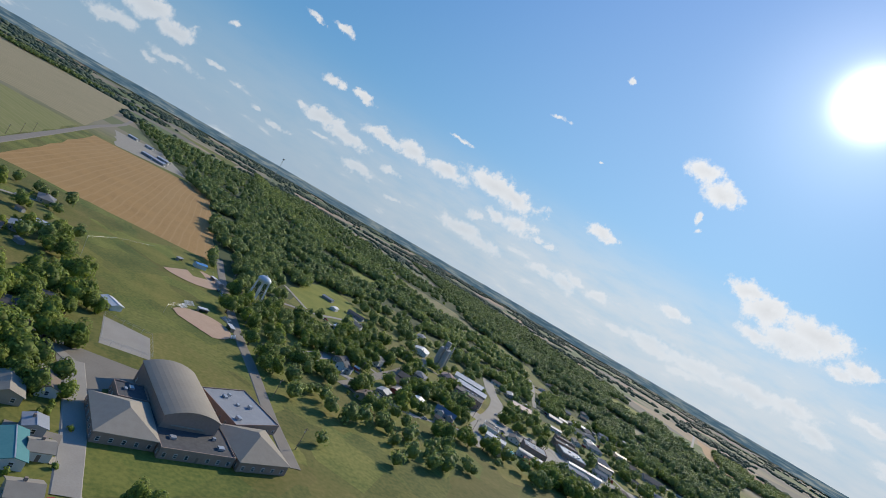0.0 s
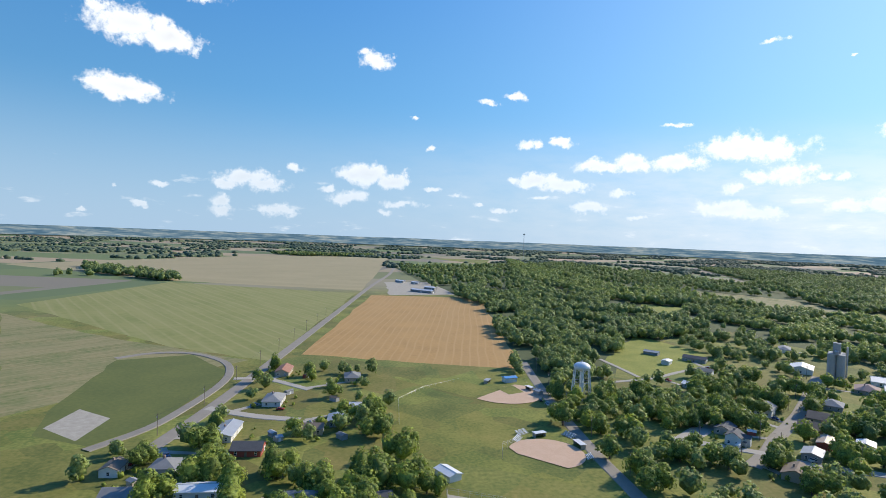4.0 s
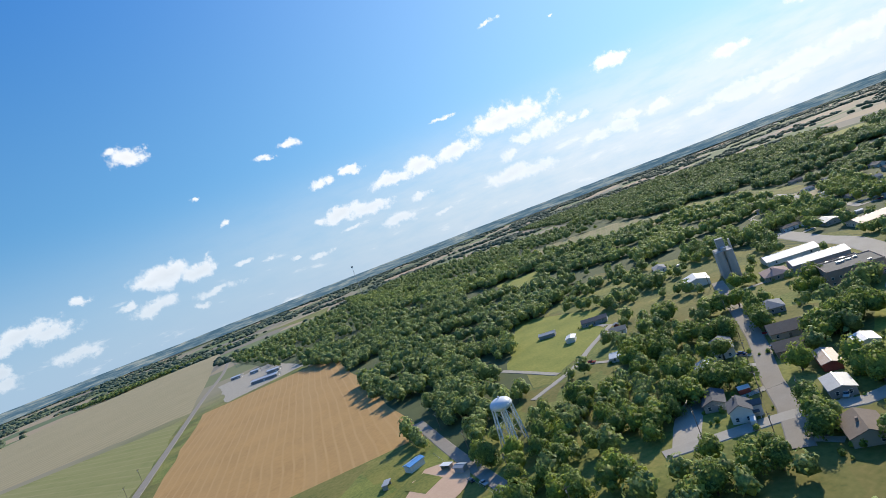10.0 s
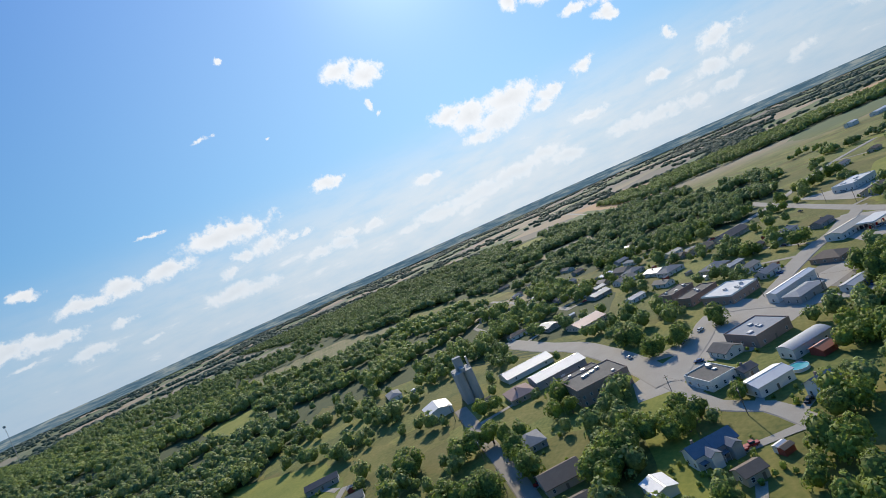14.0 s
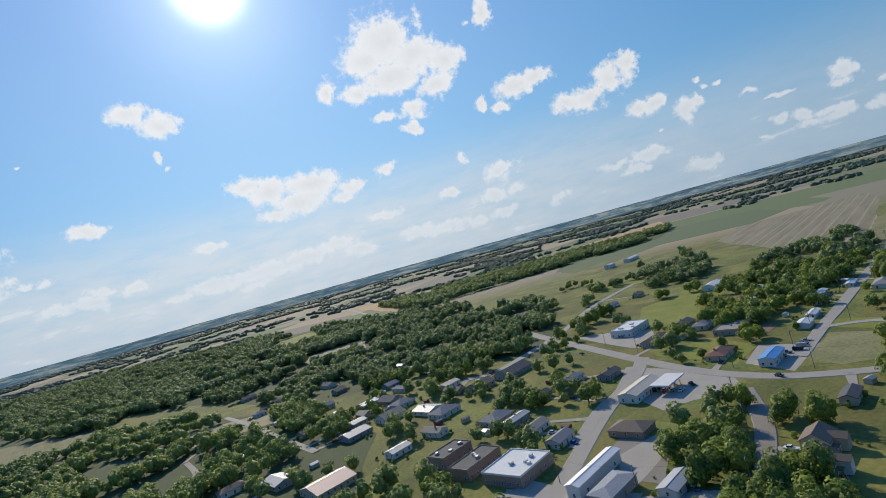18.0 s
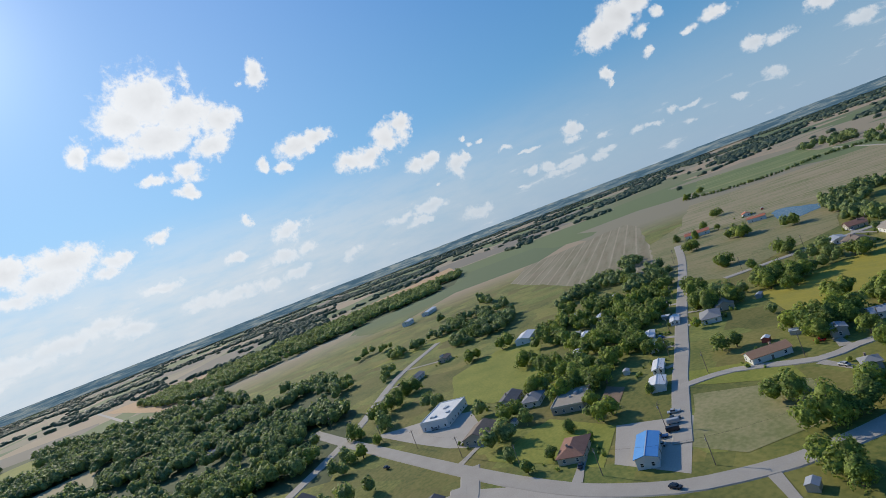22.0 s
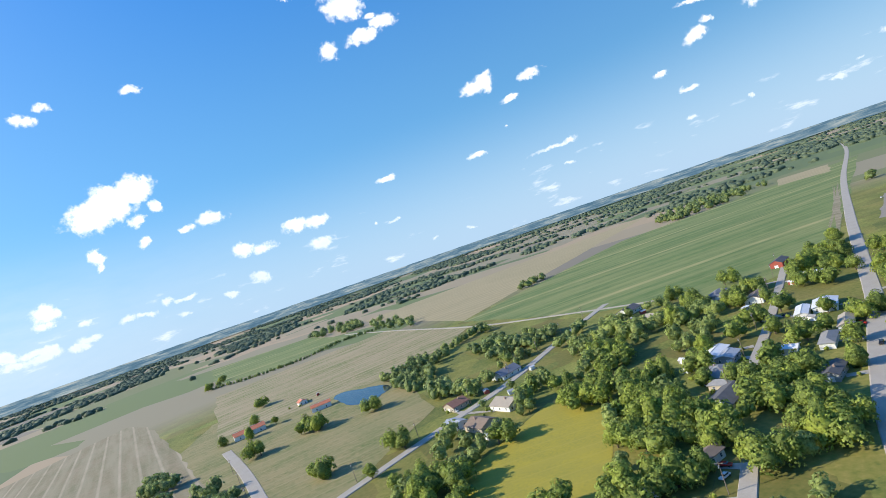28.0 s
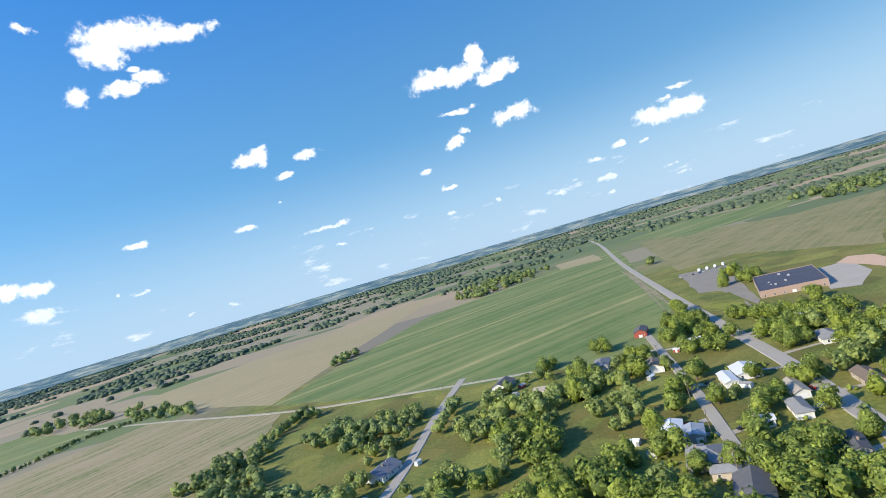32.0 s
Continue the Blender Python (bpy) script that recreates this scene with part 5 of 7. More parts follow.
building("house", "gable", 422, 299, 14.1, 8.1, -30, 3, "shingle_tan", "siding_white", "white-sided house with tan shingle roof", "house")
building("shop", "flat", 597, 237, 34.0, 21.0, -32, 5, "roof_white", "siding_white", "large shop with white flat roof and dark front", "shop")
building("house", "gable", 545, 225, 17.0, 13.0, -33, 3, "shingle_brown", "siding_tan", "tan-sided house with brown shingle roof", "house")
building("house", "gable", 575, 201, 16.0, 11.0, -33, 3, "shingle_dark", "siding_grey", "grey-sided house with dark shingle roof", "house")
building("house", "hip", 561, 191, 14.0, 10.0, -33, 3, "shingle_grey", "siding_white", "white-sided house with grey shingle roof", "house")
building("shop", "flat", 536, 178, 24.0, 19.4, -33, 3.5, "roof_tan", "siding_tan", "low building with tan roof", "shop")
building("house", "hip", 485, 197, 17.0, 10.6, -33, 3, "shingle_red", "siding_tan", "ranch house with tan-red hip roof", "house")
building("shop", "gable", 459, 178, 21.0, 9.0, -32, 4, "metal_blue", "siding_white", "long shop with bright blue metal roof", "shop")
building("shed", "gable", 511, 144, 11.0, 7.0, -33, 3, "metal_white", "siding_white", "white shed beside a garden plot", "shed")
building("house", "gable", 393, 170, 12.0, 6.0, -32, 3, "shingle_dark", "siding_tan", "small house with purple-brown roof", "house")
building("house", "cross", 357, 195, 13.0, 11.0, -33, 5, "shingle_brown", "siding_tan", "large house with brown cross gables", "house")
building("house", "cross", 341, 200, 11.0, 10.0, -33, 5, "shingle_brown", "siding_white", "house with brown gables and a deck", "house")
building("house", "gable", 493, 100, 17.0, 8.5, -104, 3, "shingle_orange", "siding_white", "ranch house with orange-brown roof", "house")
building("house", "hip", 570, 75, 16.9, 10.6, -32, 3, "shingle_grey", "siding_white", "white-sided house with grey shingle roof", "house")
building("house", "gable", 484, 72, 6.4, 6.2, -32, 4, "metal_grey", "siding_grey", "house with blue-grey metal roof", "house")
building("house", "gable", 482, 46, 8.6, 17.0, -31, 3, "metal_grey", "siding_white", "long white house with pale grey metal roof", "house")
building("house", "hip", 472, 40, 6.0, 6.0, -31, 3, "shingle_grey", "siding_white", "white-sided house with grey shingle roof", "house")
building("house", "gable", 493, 31, 6.2, 7.7, -31, 3, "metal_grey", "siding_white", "white-sided house with grey metal roof", "house")
building("house", "hip", 450, 92, 6.0, 6.0, -32, 3, "shingle_grey", "siding_grey", "grey-sided house with grey shingle roof", "house")
building("house", "gable", 476, 8, 6.0, 12.6, -30, 3, "shingle_brown", "siding_white", "white-sided house with brown shingle roof", "house")
building("house", "gable", 471, -41, 11.0, 17.0, -20, 3, "shingle_dark", "siding_white", "white-sided house with dark shingle roof", "house")
building("house", "hip", 475, -69, 13.0, 14.4, -16, 3, "shingle_grey", "siding_tan", "tan-sided house with grey shingle roof", "house")
building("house", "gable", 473, -92, 8.8, 10.9, -15, 3, "metal_grey", "siding_grey", "grey-sided house with grey metal roof", "house")
building("house", "gable", 588, -76, 16.7, 13.0, -24, 3, "shingle_tan", "siding_white", "white-sided house with tan shingle roof", "house")
building("house", "gable", 616, -137, 13.0, 17.0, -24, 3, "shingle_blue", "siding_white", "house with blue-grey shingle roof", "house")
building("house", "gable", 592, -50, 15.7, 12.6, -26, 3, "shingle_brown", "siding_tan", "tan-sided house with brown shingle roof", "house")
building("barn", "gable", 855, -107, 26.0, 11.0, 60, 4, "metal_red", "siding_white", "long farm building with orange-red roof", "barn")
building("barn", "gable", 803, -144, 17.0, 8.0, 48, 4, "metal_red", "siding_white", "farm building with orange-red roof beside the pond", "barn")
building("house", "gable", 630, -88, 11.7, 11.9, -26, 3, "shingle_red", "siding_tan", "small house with reddish roof", "house")
building("house", "gable", 579, 59, 10.4, 9.9, -32, 3, "shingle_tan", "siding_tan", "tan-sided house with tan shingle roof", "house")
building("garage", "gable", 438, -144, 6.0, 17.0, -7, 3, "metal_white", "siding_white", "white metal building by the street", "garage")
building("house", "gable", 427, -150, 11.1, 16.3, -7, 3, "metal_white", "siding_white", "long white house with white roof", "house")
building("house", "gable", 552, -244, 12.2, 17.0, -21, 3, "shingle_dark", "siding_white", "white-sided house with dark shingle roof", "house")
building("house", "hip", 474, -56, 9.3, 6.0, -17, 3, "shingle_grey", "siding_tan", "tan-sided house with grey shingle roof", "house")
building("barn", "gable", 444, -290, 9.0, 16.0, -18, 4, "shingle_dark", "siding_red", "red barn at the field edge", "barn")
building("house", "gable", 422, -112, 6.0, 17.0, -8, 3, "shingle_tan", "siding_white", "white-sided house with tan shingle roof", "house")
building("house", "hip", 431, -92, 6.0, 16.3, -11, 3, "shingle_grey", "siding_white", "white-sided house with grey shingle roof", "house")
building("house", "gable", 396, -105, 6.9, 17.0, -10, 3, "shingle_brown", "siding_tan", "tan-sided house with brown shingle roof", "house")
building("house", "gable", 433, -53, 6.0, 13.0, -18, 3, "shingle_dark", "siding_grey", "grey-sided house with dark shingle roof", "house")
building("house", "hip", 375, -171, 9.5, 17.0, -11, 3, "shingle_grey", "siding_white", "white-sided house with grey shingle roof", "house")
building("school", "flat", 316, -329, 45.0, 70.0, -20, 5, "roof_blue", "brick", "sprawling low school with blue-grey flat roof", "school")
building("house", "gable", 374, -211, 8.6, 17.0, -13, 3, "shingle_tan", "siding_tan", "tan-sided house with tan shingle roof", "house")
building("house", "hip", 485, -231, 10.0, 18.0, -16, 3, "shingle_grey", "siding_grey", "grey-sided house with grey shingle roof", "house")
building("house", "gable", 460, -197, 10.7, 16.4, -12, 3, "shingle_brown", "siding_white", "white-sided house with brown shingle roof", "house")
building("house", "gable", 479, -100, 8.9, 14.9, -15, 3, "metal_white", "siding_white", "white house with pale roof", "house")
building("house", "hip", 479, -71, 6.0, 17.0, -16, 3, "shingle_grey", "siding_tan", "tan-sided house with grey shingle roof", "house")
building("house", "gable", 661, 454, 7.5, 17.0, -33, 3, "metal_grey", "siding_grey", "grey-sided house with grey metal roof", "house")
building("house", "gable", 629, 422, 7.6, 17.0, -33, 3, "shingle_tan", "siding_white", "white-sided house with tan shingle roof", "house")
building("house", "hip", 565, 420, 6.9, 17.0, -33, 3, "shingle_grey", "siding_white", "white-sided house with grey shingle roof", "house")
building("house", "gable", 526, 366, 7.7, 15.3, -32, 3, "shingle_brown", "siding_tan", "tan-sided house with brown shingle roof", "house")
building("house", "gable", 536, 419, 12.6, 17.0, -33, 3, "shingle_dark", "siding_grey", "grey-sided house with dark shingle roof", "house")
building("house", "hip", 520, 404, 14.7, 12.3, -33, 3, "shingle_grey", "siding_white", "white-sided house with grey shingle roof", "house")
building("house", "gable", 491, 376, 13.0, 17.0, -32, 3, "metal_grey", "siding_white", "white-sided house with grey metal roof", "house")
building("house", "gable", 511, 430, 8.5, 11.1, -33, 3, "shingle_tan", "siding_tan", "tan-sided house with tan shingle roof", "house")
building("house", "hip", 518, 458, 8.6, 17.0, -33, 3, "shingle_grey", "siding_grey", "grey-sided house with grey shingle roof", "house")
building("house", "gable", 628, 559, 6.0, 17.0, -33, 3, "shingle_brown", "siding_white", "white-sided house with brown shingle roof", "house")
building("house", "gable", 646, 526, 10.2, 17.0, -33, 3, "shingle_dark", "siding_white", "white-sided house with dark shingle roof", "house")
building("house", "hip", 758, 419, 17.0, 10.4, -32, 3, "shingle_grey", "siding_tan", "tan-sided house with grey shingle roof", "house")
building("house", "gable", 470, 420, 17.0, 13.0, -33, 3, "metal_grey", "siding_grey", "grey-sided house with grey metal roof", "house")
building("house", "gable", 494, 404, 17.0, 13.0, -33, 3, "shingle_tan", "siding_white", "white-sided house with tan shingle roof", "house")
building("house", "hip", 480, 362, 17.0, 13.0, -32, 3, "shingle_grey", "siding_white", "white-sided house with grey shingle roof", "house")
building("house", "gable", 524, 346, 17.0, 13.0, -32, 3, "shingle_brown", "siding_tan", "tan-sided house with brown shingle roof", "house")
building("house", "gable", 472, 300, 14.0, 7.4, -32, 3, "shingle_dark", "siding_grey", "grey-sided house with dark shingle roof", "house")
building("house", "hip", 495, 281, 14.9, 7.6, -32, 3, "shingle_grey", "siding_white", "white-sided house with grey shingle roof", "house")
building("mobile_home", "gable", 672, 100, 14.0, 5.0, -31, 2.5, "metal_white", "siding_white", "pale mobile home among trees", "mobile home")
building("mobile_home", "gable", 670, 140, 14.0, 5.0, -31, 2.5, "metal_white", "siding_white", "pale mobile home among trees", "mobile home")
building("mobile_home", "gable", 640, 127, 14.0, 5.0, -32, 2.5, "metal_white", "siding_white", "pale mobile home among trees", "mobile home")
building("mobile_home", "gable", 582, 108, 14.0, 5.0, -32, 2.5, "metal_white", "siding_white", "pale mobile home among trees", "mobile home")
building("mobile_home", "gable", 562, 117, 14.0, 5.0, -33, 2.5, "metal_white", "siding_white", "pale mobile home among trees", "mobile home")
building("mobile_home", "gable", 531, 132, 14.0, 5.0, -33, 2.5, "metal_white", "siding_white", "pale mobile home among trees", "mobile home")
building("mobile_home", "gable", 606, 147, 14.0, 5.0, -32, 2.5, "metal_white", "siding_white", "pale mobile home among trees", "mobile home")
building("mobile_home", "gable", 638, 70, 14.0, 5.0, -31, 2.5, "metal_white", "siding_white", "pale mobile home among trees", "mobile home")
building("mobile_home", "gable", 717, 66, 14.0, 5.0, -30, 2.5, "metal_white", "siding_white", "pale mobile home among trees", "mobile home")
building("mobile_home", "gable", 592, 85, 14.0, 5.0, -32, 2.5, "metal_white", "siding_white", "pale mobile home among trees", "mobile home")
building("warehouse", "gable", 12, 1000, 50.0, 14.0, -36, 4, "metal_white", "siding_grey", "pale metal farm supply building on gravel", "warehouse")
building("warehouse", "gable", -24, 1187, 22.0, 12.0, -35, 4, "metal_white", "siding_grey", "pale metal farm supply building on gravel", "warehouse")
building("warehouse", "gable", 29, 1056, 25.0, 12.0, -35, 4, "metal_white", "siding_grey", "pale metal farm supply building on gravel", "warehouse")
building("warehouse", "gable", 6, 1156, 18.0, 12.0, -35, 4, "metal_white", "siding_grey", "pale metal farm supply building on gravel", "warehouse")
building("warehouse", "gable", 1102, 225, 20.0, 14.0, -30, 6, "metal_white", "siding_white", "white grain storage building", "warehouse")
building("warehouse", "gable", 1140, 187, 40.0, 14.0, -30, 5, "metal_white", "siding_white", "long white storage building", "warehouse")
building("warehouse", "gable", 704, 152, 26.0, 14.0, -31, 4, "metal_white", "siding_white", "white metal building in green fields", "warehouse")
building("house", "gable", -86, 238, 12.0, 8.0, 5, 3, "shingle_brown", "siding_white", "white-sided house with brown shingle roof", "house")
building("house", "gable", -122, 211, 13.0, 8.0, 5, 3, "shingle_grey", "siding_white", "white-sided house with grey shingle roof", "house")
building("house", "gable", -100, 197, 14.0, 9.0, 7, 3, "shingle_red", "siding_tan", "tan-sided house with red shingle roof", "house")
building("house", "gable", -121, 186, 19.0, 9.0, 6, 3, "shingle_blue", "siding_white", "white-sided house with blue shingle roof", "house")
building("house", "gable", -125, 167, 12.0, 8.0, 7, 3, "shingle_brown", "siding_white", "white-sided house with brown shingle roof", "house")
building("house", "gable", -84, 191, 16.0, 10.0, 7, 3, "shingle_grey", "siding_white", "white-sided house with grey shingle roof", "house")
building("house", "gable", -75, 173, 13.0, 10.0, 8, 3, "shingle_tan", "siding_tan", "tan-sided house with tan shingle roof", "house")
building("house", "gable", -54, 227, 11.0, 8.0, 8, 3, "shingle_dark", "siding_white", "white-sided house with dark shingle roof", "house")
building("house", "gable", -135, 249, 11.0, 8.0, 2, 3, "shingle_grey", "siding_grey", "grey-sided house with grey shingle roof", "house")
building("house", "gable", -77, 223, 9.0, 7.0, 6, 3, "shingle_dark", "siding_grey", "grey-sided house with dark shingle roof", "house")
building("house", "gable", -72, 246, 11.0, 8.0, 5, 3, "shingle_grey", "siding_tan", "tan-sided house with grey shingle roof", "house")
building("house", "gable", -68, 193, 15.0, 10.0, 8, 3, "metal_grey", "siding_white", "white-sided house with grey metal roof", "house")
building("house", "gable", -58, 159, 15.0, 8.0, 8, 3, "shingle_dark", "siding_white", "white-sided house with dark shingle roof", "house")
building("house", "gable", -61, 354, 12.0, 7.0, 3, 3, "metal_white", "siding_white", "white-sided house with white metal roof", "house")
building("house", "gable", -44, 246, 8.0, 7.0, 9, 3, "shingle_dark", "siding_white", "white-sided house with dark shingle roof", "house")
building("house", "gable", -79, 318, 12.0, 8.0, 1, 3, "shingle_brown", "siding_tan", "tan-sided house with brown shingle roof", "house")
building("house", "gable", 215, 493, 18.0, 8.0, -42, 3, "shingle_dark", "siding_grey", "grey-sided house with dark shingle roof", "house")
building("house", "gable", 198, 448, 10.0, 8.0, -43, 3, "shingle_tan", "siding_white", "white-sided house with tan shingle roof", "house")
building("house", "gable", 395, 555, 12.0, 7.0, -36, 3, "metal_white", "siding_white", "white-sided house with white metal roof", "house")
building("house", "gable", 401, 286, 13.0, 8.0, -30, 3, "shingle_grey", "siding_white", "white-sided house with grey shingle roof", "house")
building("house", "gable", 426, 375, 13.0, 8.0, -32, 3, "metal_grey", "siding_white", "white-sided house with grey metal roof", "house")
building("house", "gable", 488, 259, 14.0, 8.0, -33, 3, "shingle_dark", "siding_grey", "grey-sided house with dark shingle roof", "house")
building("house", "gable", 726, 244, 16.0, 8.0, -32, 3, "shingle_grey", "siding_white", "white-sided house with grey shingle roof", "house")
building("house", "gable", 754, 215, 12.0, 8.0, -31, 3, "shingle_brown", "siding_tan", "tan-sided house with brown shingle roof", "house")
building("house", "gable", 705, 106, 12.0, 7.0, -31, 3, "metal_white", "siding_white", "white-sided house with white metal roof", "house")
building("house", "gable", 613, -56, 13.0, 9.0, -26, 3, "metal_grey", "siding_white", "white-sided house with grey metal roof", "house")
building("house", "gable", 447, -88, 8.0, 6.0, -13, 3, "metal_white", "siding_white", "white-sided house with white metal roof", "house")
building("house", "gable", 527, -207, 9.0, 7.0, -18, 3, "shingle_tan", "siding_white", "white-sided house with tan shingle roof", "house")
building("house", "gable", 427, -230, 12.0, 7.0, -14, 3, "metal_white", "siding_white", "white-sided house with white metal roof", "house")
building("house", "gable", 856, -172, 10.0, 8.0, -30, 3, "metal_red", "siding_white", "white-sided house with red metal roof", "house")

building("house", "hip", 586, 566, 11.0, 8.0, -33, 3, "shingle_grey", "siding_white", "white-sided house with grey shingle roof under trees", "house")
building("house", "gable", 467, 499, 12.3, 8.8, -33, 3, "metal_white", "siding_tan", "tan-sided house with white metal roof under trees", "house")
building("house", "gable", 495, 467, 13.6, 9.6, -33, 3, "shingle_dark", "siding_grey", "grey-sided house with dark shingle roof under trees", "house")
building("house", "hip", 413, 472, 14.9, 8.0, -33, 3, "shingle_brown", "siding_white", "white-sided house with brown shingle roof under trees", "house")
building("house", "gable", 494, 429, 11.0, 8.8, -33, 3, "metal_grey", "siding_tan", "tan-sided house with grey metal roof under trees", "house")
building("house", "gable", 586, 437, 12.3, 9.6, -33, 3, "shingle_grey", "siding_grey", "grey-sided house with grey shingle roof under trees", "house")
building("house", "hip", 636, 441, 13.6, 8.0, -33, 3, "metal_white", "siding_white", "white-sided house with white metal roof under trees", "house")
building("house", "gable", 672, 636, 14.9, 8.8, -33, 3, "shingle_dark", "siding_tan", "tan-sided house with dark shingle roof under trees", "house")
building("house", "gable", 608, 496, 11.0, 9.6, -33, 3, "shingle_brown", "siding_grey", "grey-sided house with brown shingle roof under trees", "house")
building("house", "hip", 542, 516, 12.3, 8.0, -33, 3, "metal_grey", "siding_white", "white-sided house with grey metal roof under trees", "house")
building("house", "gable", 559, 486, 13.6, 8.8, -33, 3, "shingle_grey", "siding_tan", "tan-sided house with grey shingle roof under trees", "house")
building("house", "gable", 539, 439, 14.9, 9.6, -33, 3, "metal_white", "siding_grey", "grey-sided house with white metal roof under trees", "house")
building("house", "hip", 515, 571, 11.0, 8.0, -33, 3, "shingle_dark", "siding_white", "white-sided house with dark shingle roof under trees", "house")
building("house", "gable", 643, 412, 12.3, 8.8, -33, 3, "shingle_brown", "siding_tan", "tan-sided house with brown shingle roof under trees", "house")

building("house", "hip", 364, -223, 12.0, 8.5, 78, 3, "metal_white", "siding_white", "white-sided house with white metal roof by the highway", "house")

# ---- trees ----
def lump_rock(seed, rx, rz, detail=2, amp=0.28):
    """A dense uneven leaf mass, as arrays of corners and faces."""
    bm = bmesh.new()
    bmesh.ops.create_icosphere(bm, subdivisions=detail, radius=1)
    v = np.array([q.co for q in bm.verts])
    f = [tuple(q.index for q in face.verts) for face in bm.faces]
    bm.free()
    for i, p in enumerate(v):
        k = 1 + amp * noise.noise(Vector(p) * 1.9 + Vector((seed * 7.3, 0, 0))) * 1.6
        v[i] = p * k
    return v * (rx, rx, rz), np.array(f)


def crown_arrays(seed, clumps, size, core=0.8, lobes=7, tall=1.0, detail=2):
    """A crown of radius 1: several lobes hung with small bent leaf clumps round a dark core."""
    rng = np.random.RandomState(seed)
    centres = []
    for k in range(lobes):
        a = 2 * math.pi * (k + rng.rand() * 0.7) / lobes
        r = 0.0 if k == 0 else rng.uniform(0.35, 0.68)
        centres.append((r * math.cos(a), r * math.sin(a), tall * (rng.uniform(-0.45, 0.4) if k else 0.42), rng.uniform(0.32, 0.52) if k else 0.55))
    verts, faces = [], []
    cv, cf = lump_rock(seed, core * 0.86, core * 0.86 * tall, detail, 0.4)
    verts.append(cv)
    faces.append(cf)
    total = len(cv)
    for k in range(clumps):
        c = centres[rng.randint(len(centres))]
        d = rng.normal(size=3)
        d /= np.linalg.norm(d)
        if d[2] < -0.5:
            d[2] *= -1
        p = np.array(c[:3]) + d * c[3] * rng.uniform(0.85, 1.12) * (1, 1, tall)
        u = np.cross(d, rng.normal(size=3))
        u /= np.linalg.norm(u)
        w = np.cross(d, u)
        tip = d * rng.uniform(-0.2, 0.35)
        s = size * rng.uniform(0.6, 1.3)
        fold = d * s * rng.uniform(0.1, 0.35)
        quad = np.array([p + (u + tip * 0.5) * s + fold, p + w * 0.85 * s - fold, p - (u * 0.95 - tip * 0.4) * s + fold, p - (w * 0.9 + tip * 0.4) * s - fold])
        verts.append(quad)
        faces.append(np.array([(0, 1, 2), (0, 2, 3)]) + total)
        total += 4
    return np.concatenate(verts), np.concatenate(faces)


def array_mesh(name, v, f, mat, smooth=False):
    me = bpy.data.meshes.new(name)
    me.vertices.add(len(v))
    me.vertices.foreach_set("co", np.asarray(v, np.float32).ravel())
    me.loops.add(f.size)
    me.loops.foreach_set("vertex_index", np.asarray(f, np.int32).ravel())
    me.polygons.add(len(f))
    me.polygons.foreach_set("loop_start", np.arange(0, f.size, 3, dtype=np.int32))
    me.materials.append(mat)
    me.update(calc_edges=True)
    return me


CROWNS = [array_mesh("crown", *crown_arrays(11 + k, 1000, 0.083, 0.76, 8 + k % 4, (0.95, 1.1, 0.85, 1.25, 1.0, 1.5)[k]), M["leaves"]) for k in range(6)]


def trunk_mesh():
    bm = bmesh.new()
    tube(bm, (0, 0, -0.1), (0.02, 0.01, 0.75), 0.075, 0.05, 8)
    for k in range(5):
        a = 2 * math.pi * k / 5 + 0.4
        tube(bm, (0.02, 0.01, 0.62 + 0.03 * k), (0.45 * math.cos(a), 0.45 * math.sin(a), 1.15), 0.035, 0.014, 6)
    me = bpy.data.meshes.new("trunk")
    bm.to_mesh(me)
    bm.free()
    me.materials.append(M["bark"])
    return me


TRUNK = trunk_mesh()
PLANTED = []
COMPANIONS = []


def tree(x, y, r, split=True):
    """A broadleaf tree with the crown radius r; a very wide one is a group of two or three."""
    if r > 5.6 and split:
        a = random.uniform(0, 6.28)
        n = 3 if r > 7.4 else 2
        for k in range(n):
            b = a + k * 6.28 / n
            q = (x + 0.5 * r * math.cos(b), y + 0.5 * r * math.sin(b), r * random.uniform(0.55, 0.72))
            if k:
                COMPANIONS.append(q)
            else:
                tree(*q, False)
        return
    for tx, ty, tr in TAKEN:
        d = math.hypot(x - tx, y - ty)
        if d < tr + 0.6:
            k = (tr + 0.8) / max(d, 0.1)
            x, y = tx + (x - tx) * k, ty + (y - ty) * k
    PLANTED.append((x, y, r))
    k = random.randrange(6)
    size = "large" if r > 5.5 else "small" if r < 3.5 else "medium-sized"
    ob = thing("tree", x, y, 0, random.uniform(0, 360), size + " leafy broadleaf tree on the grass", "tree", "town trees")
    z = r * random.uniform(0.88, 1.1)
    shared("trunk", TRUNK, ob, Matrix.Diagonal((r * 1.05, r * 1.05, z, 1)))
    shared("crown", CROWNS[k], ob, pose(0, 0, z) @ Matrix.Diagonal((r, r, r * random.uniform(0.9, 1.1), 1)))


WOODS = []
THIN = []  # stands that are open, with yards between the trees
TOWN = [((70, 180), (60, 470), (200, 600), (330, 640), (440, 470), (640, 420), (640, 220), (560, 150), (420, 215), (240, 215)),
        ((-160, 220), (-160, 440), (-40, 440), (-40, 220)), ((440, -240), (440, 60), (640, 60), (640, -240)), ((330, -230), (330, 40), (410, 40), (410, -230))]
WOOD_CROWNS = [crown_arrays(51 + k, 40, 0.24, 0.84, 6, (0.95, 1.15, 1.0, 1.3)[k], 1) for k in range(4)]
CLUMP_CROWNS = [crown_arrays(91 + k, 460, 0.108, 0.77, 9, (0.95, 1.15, 1.0, 1.3)[k], 1) for k in range(4)]
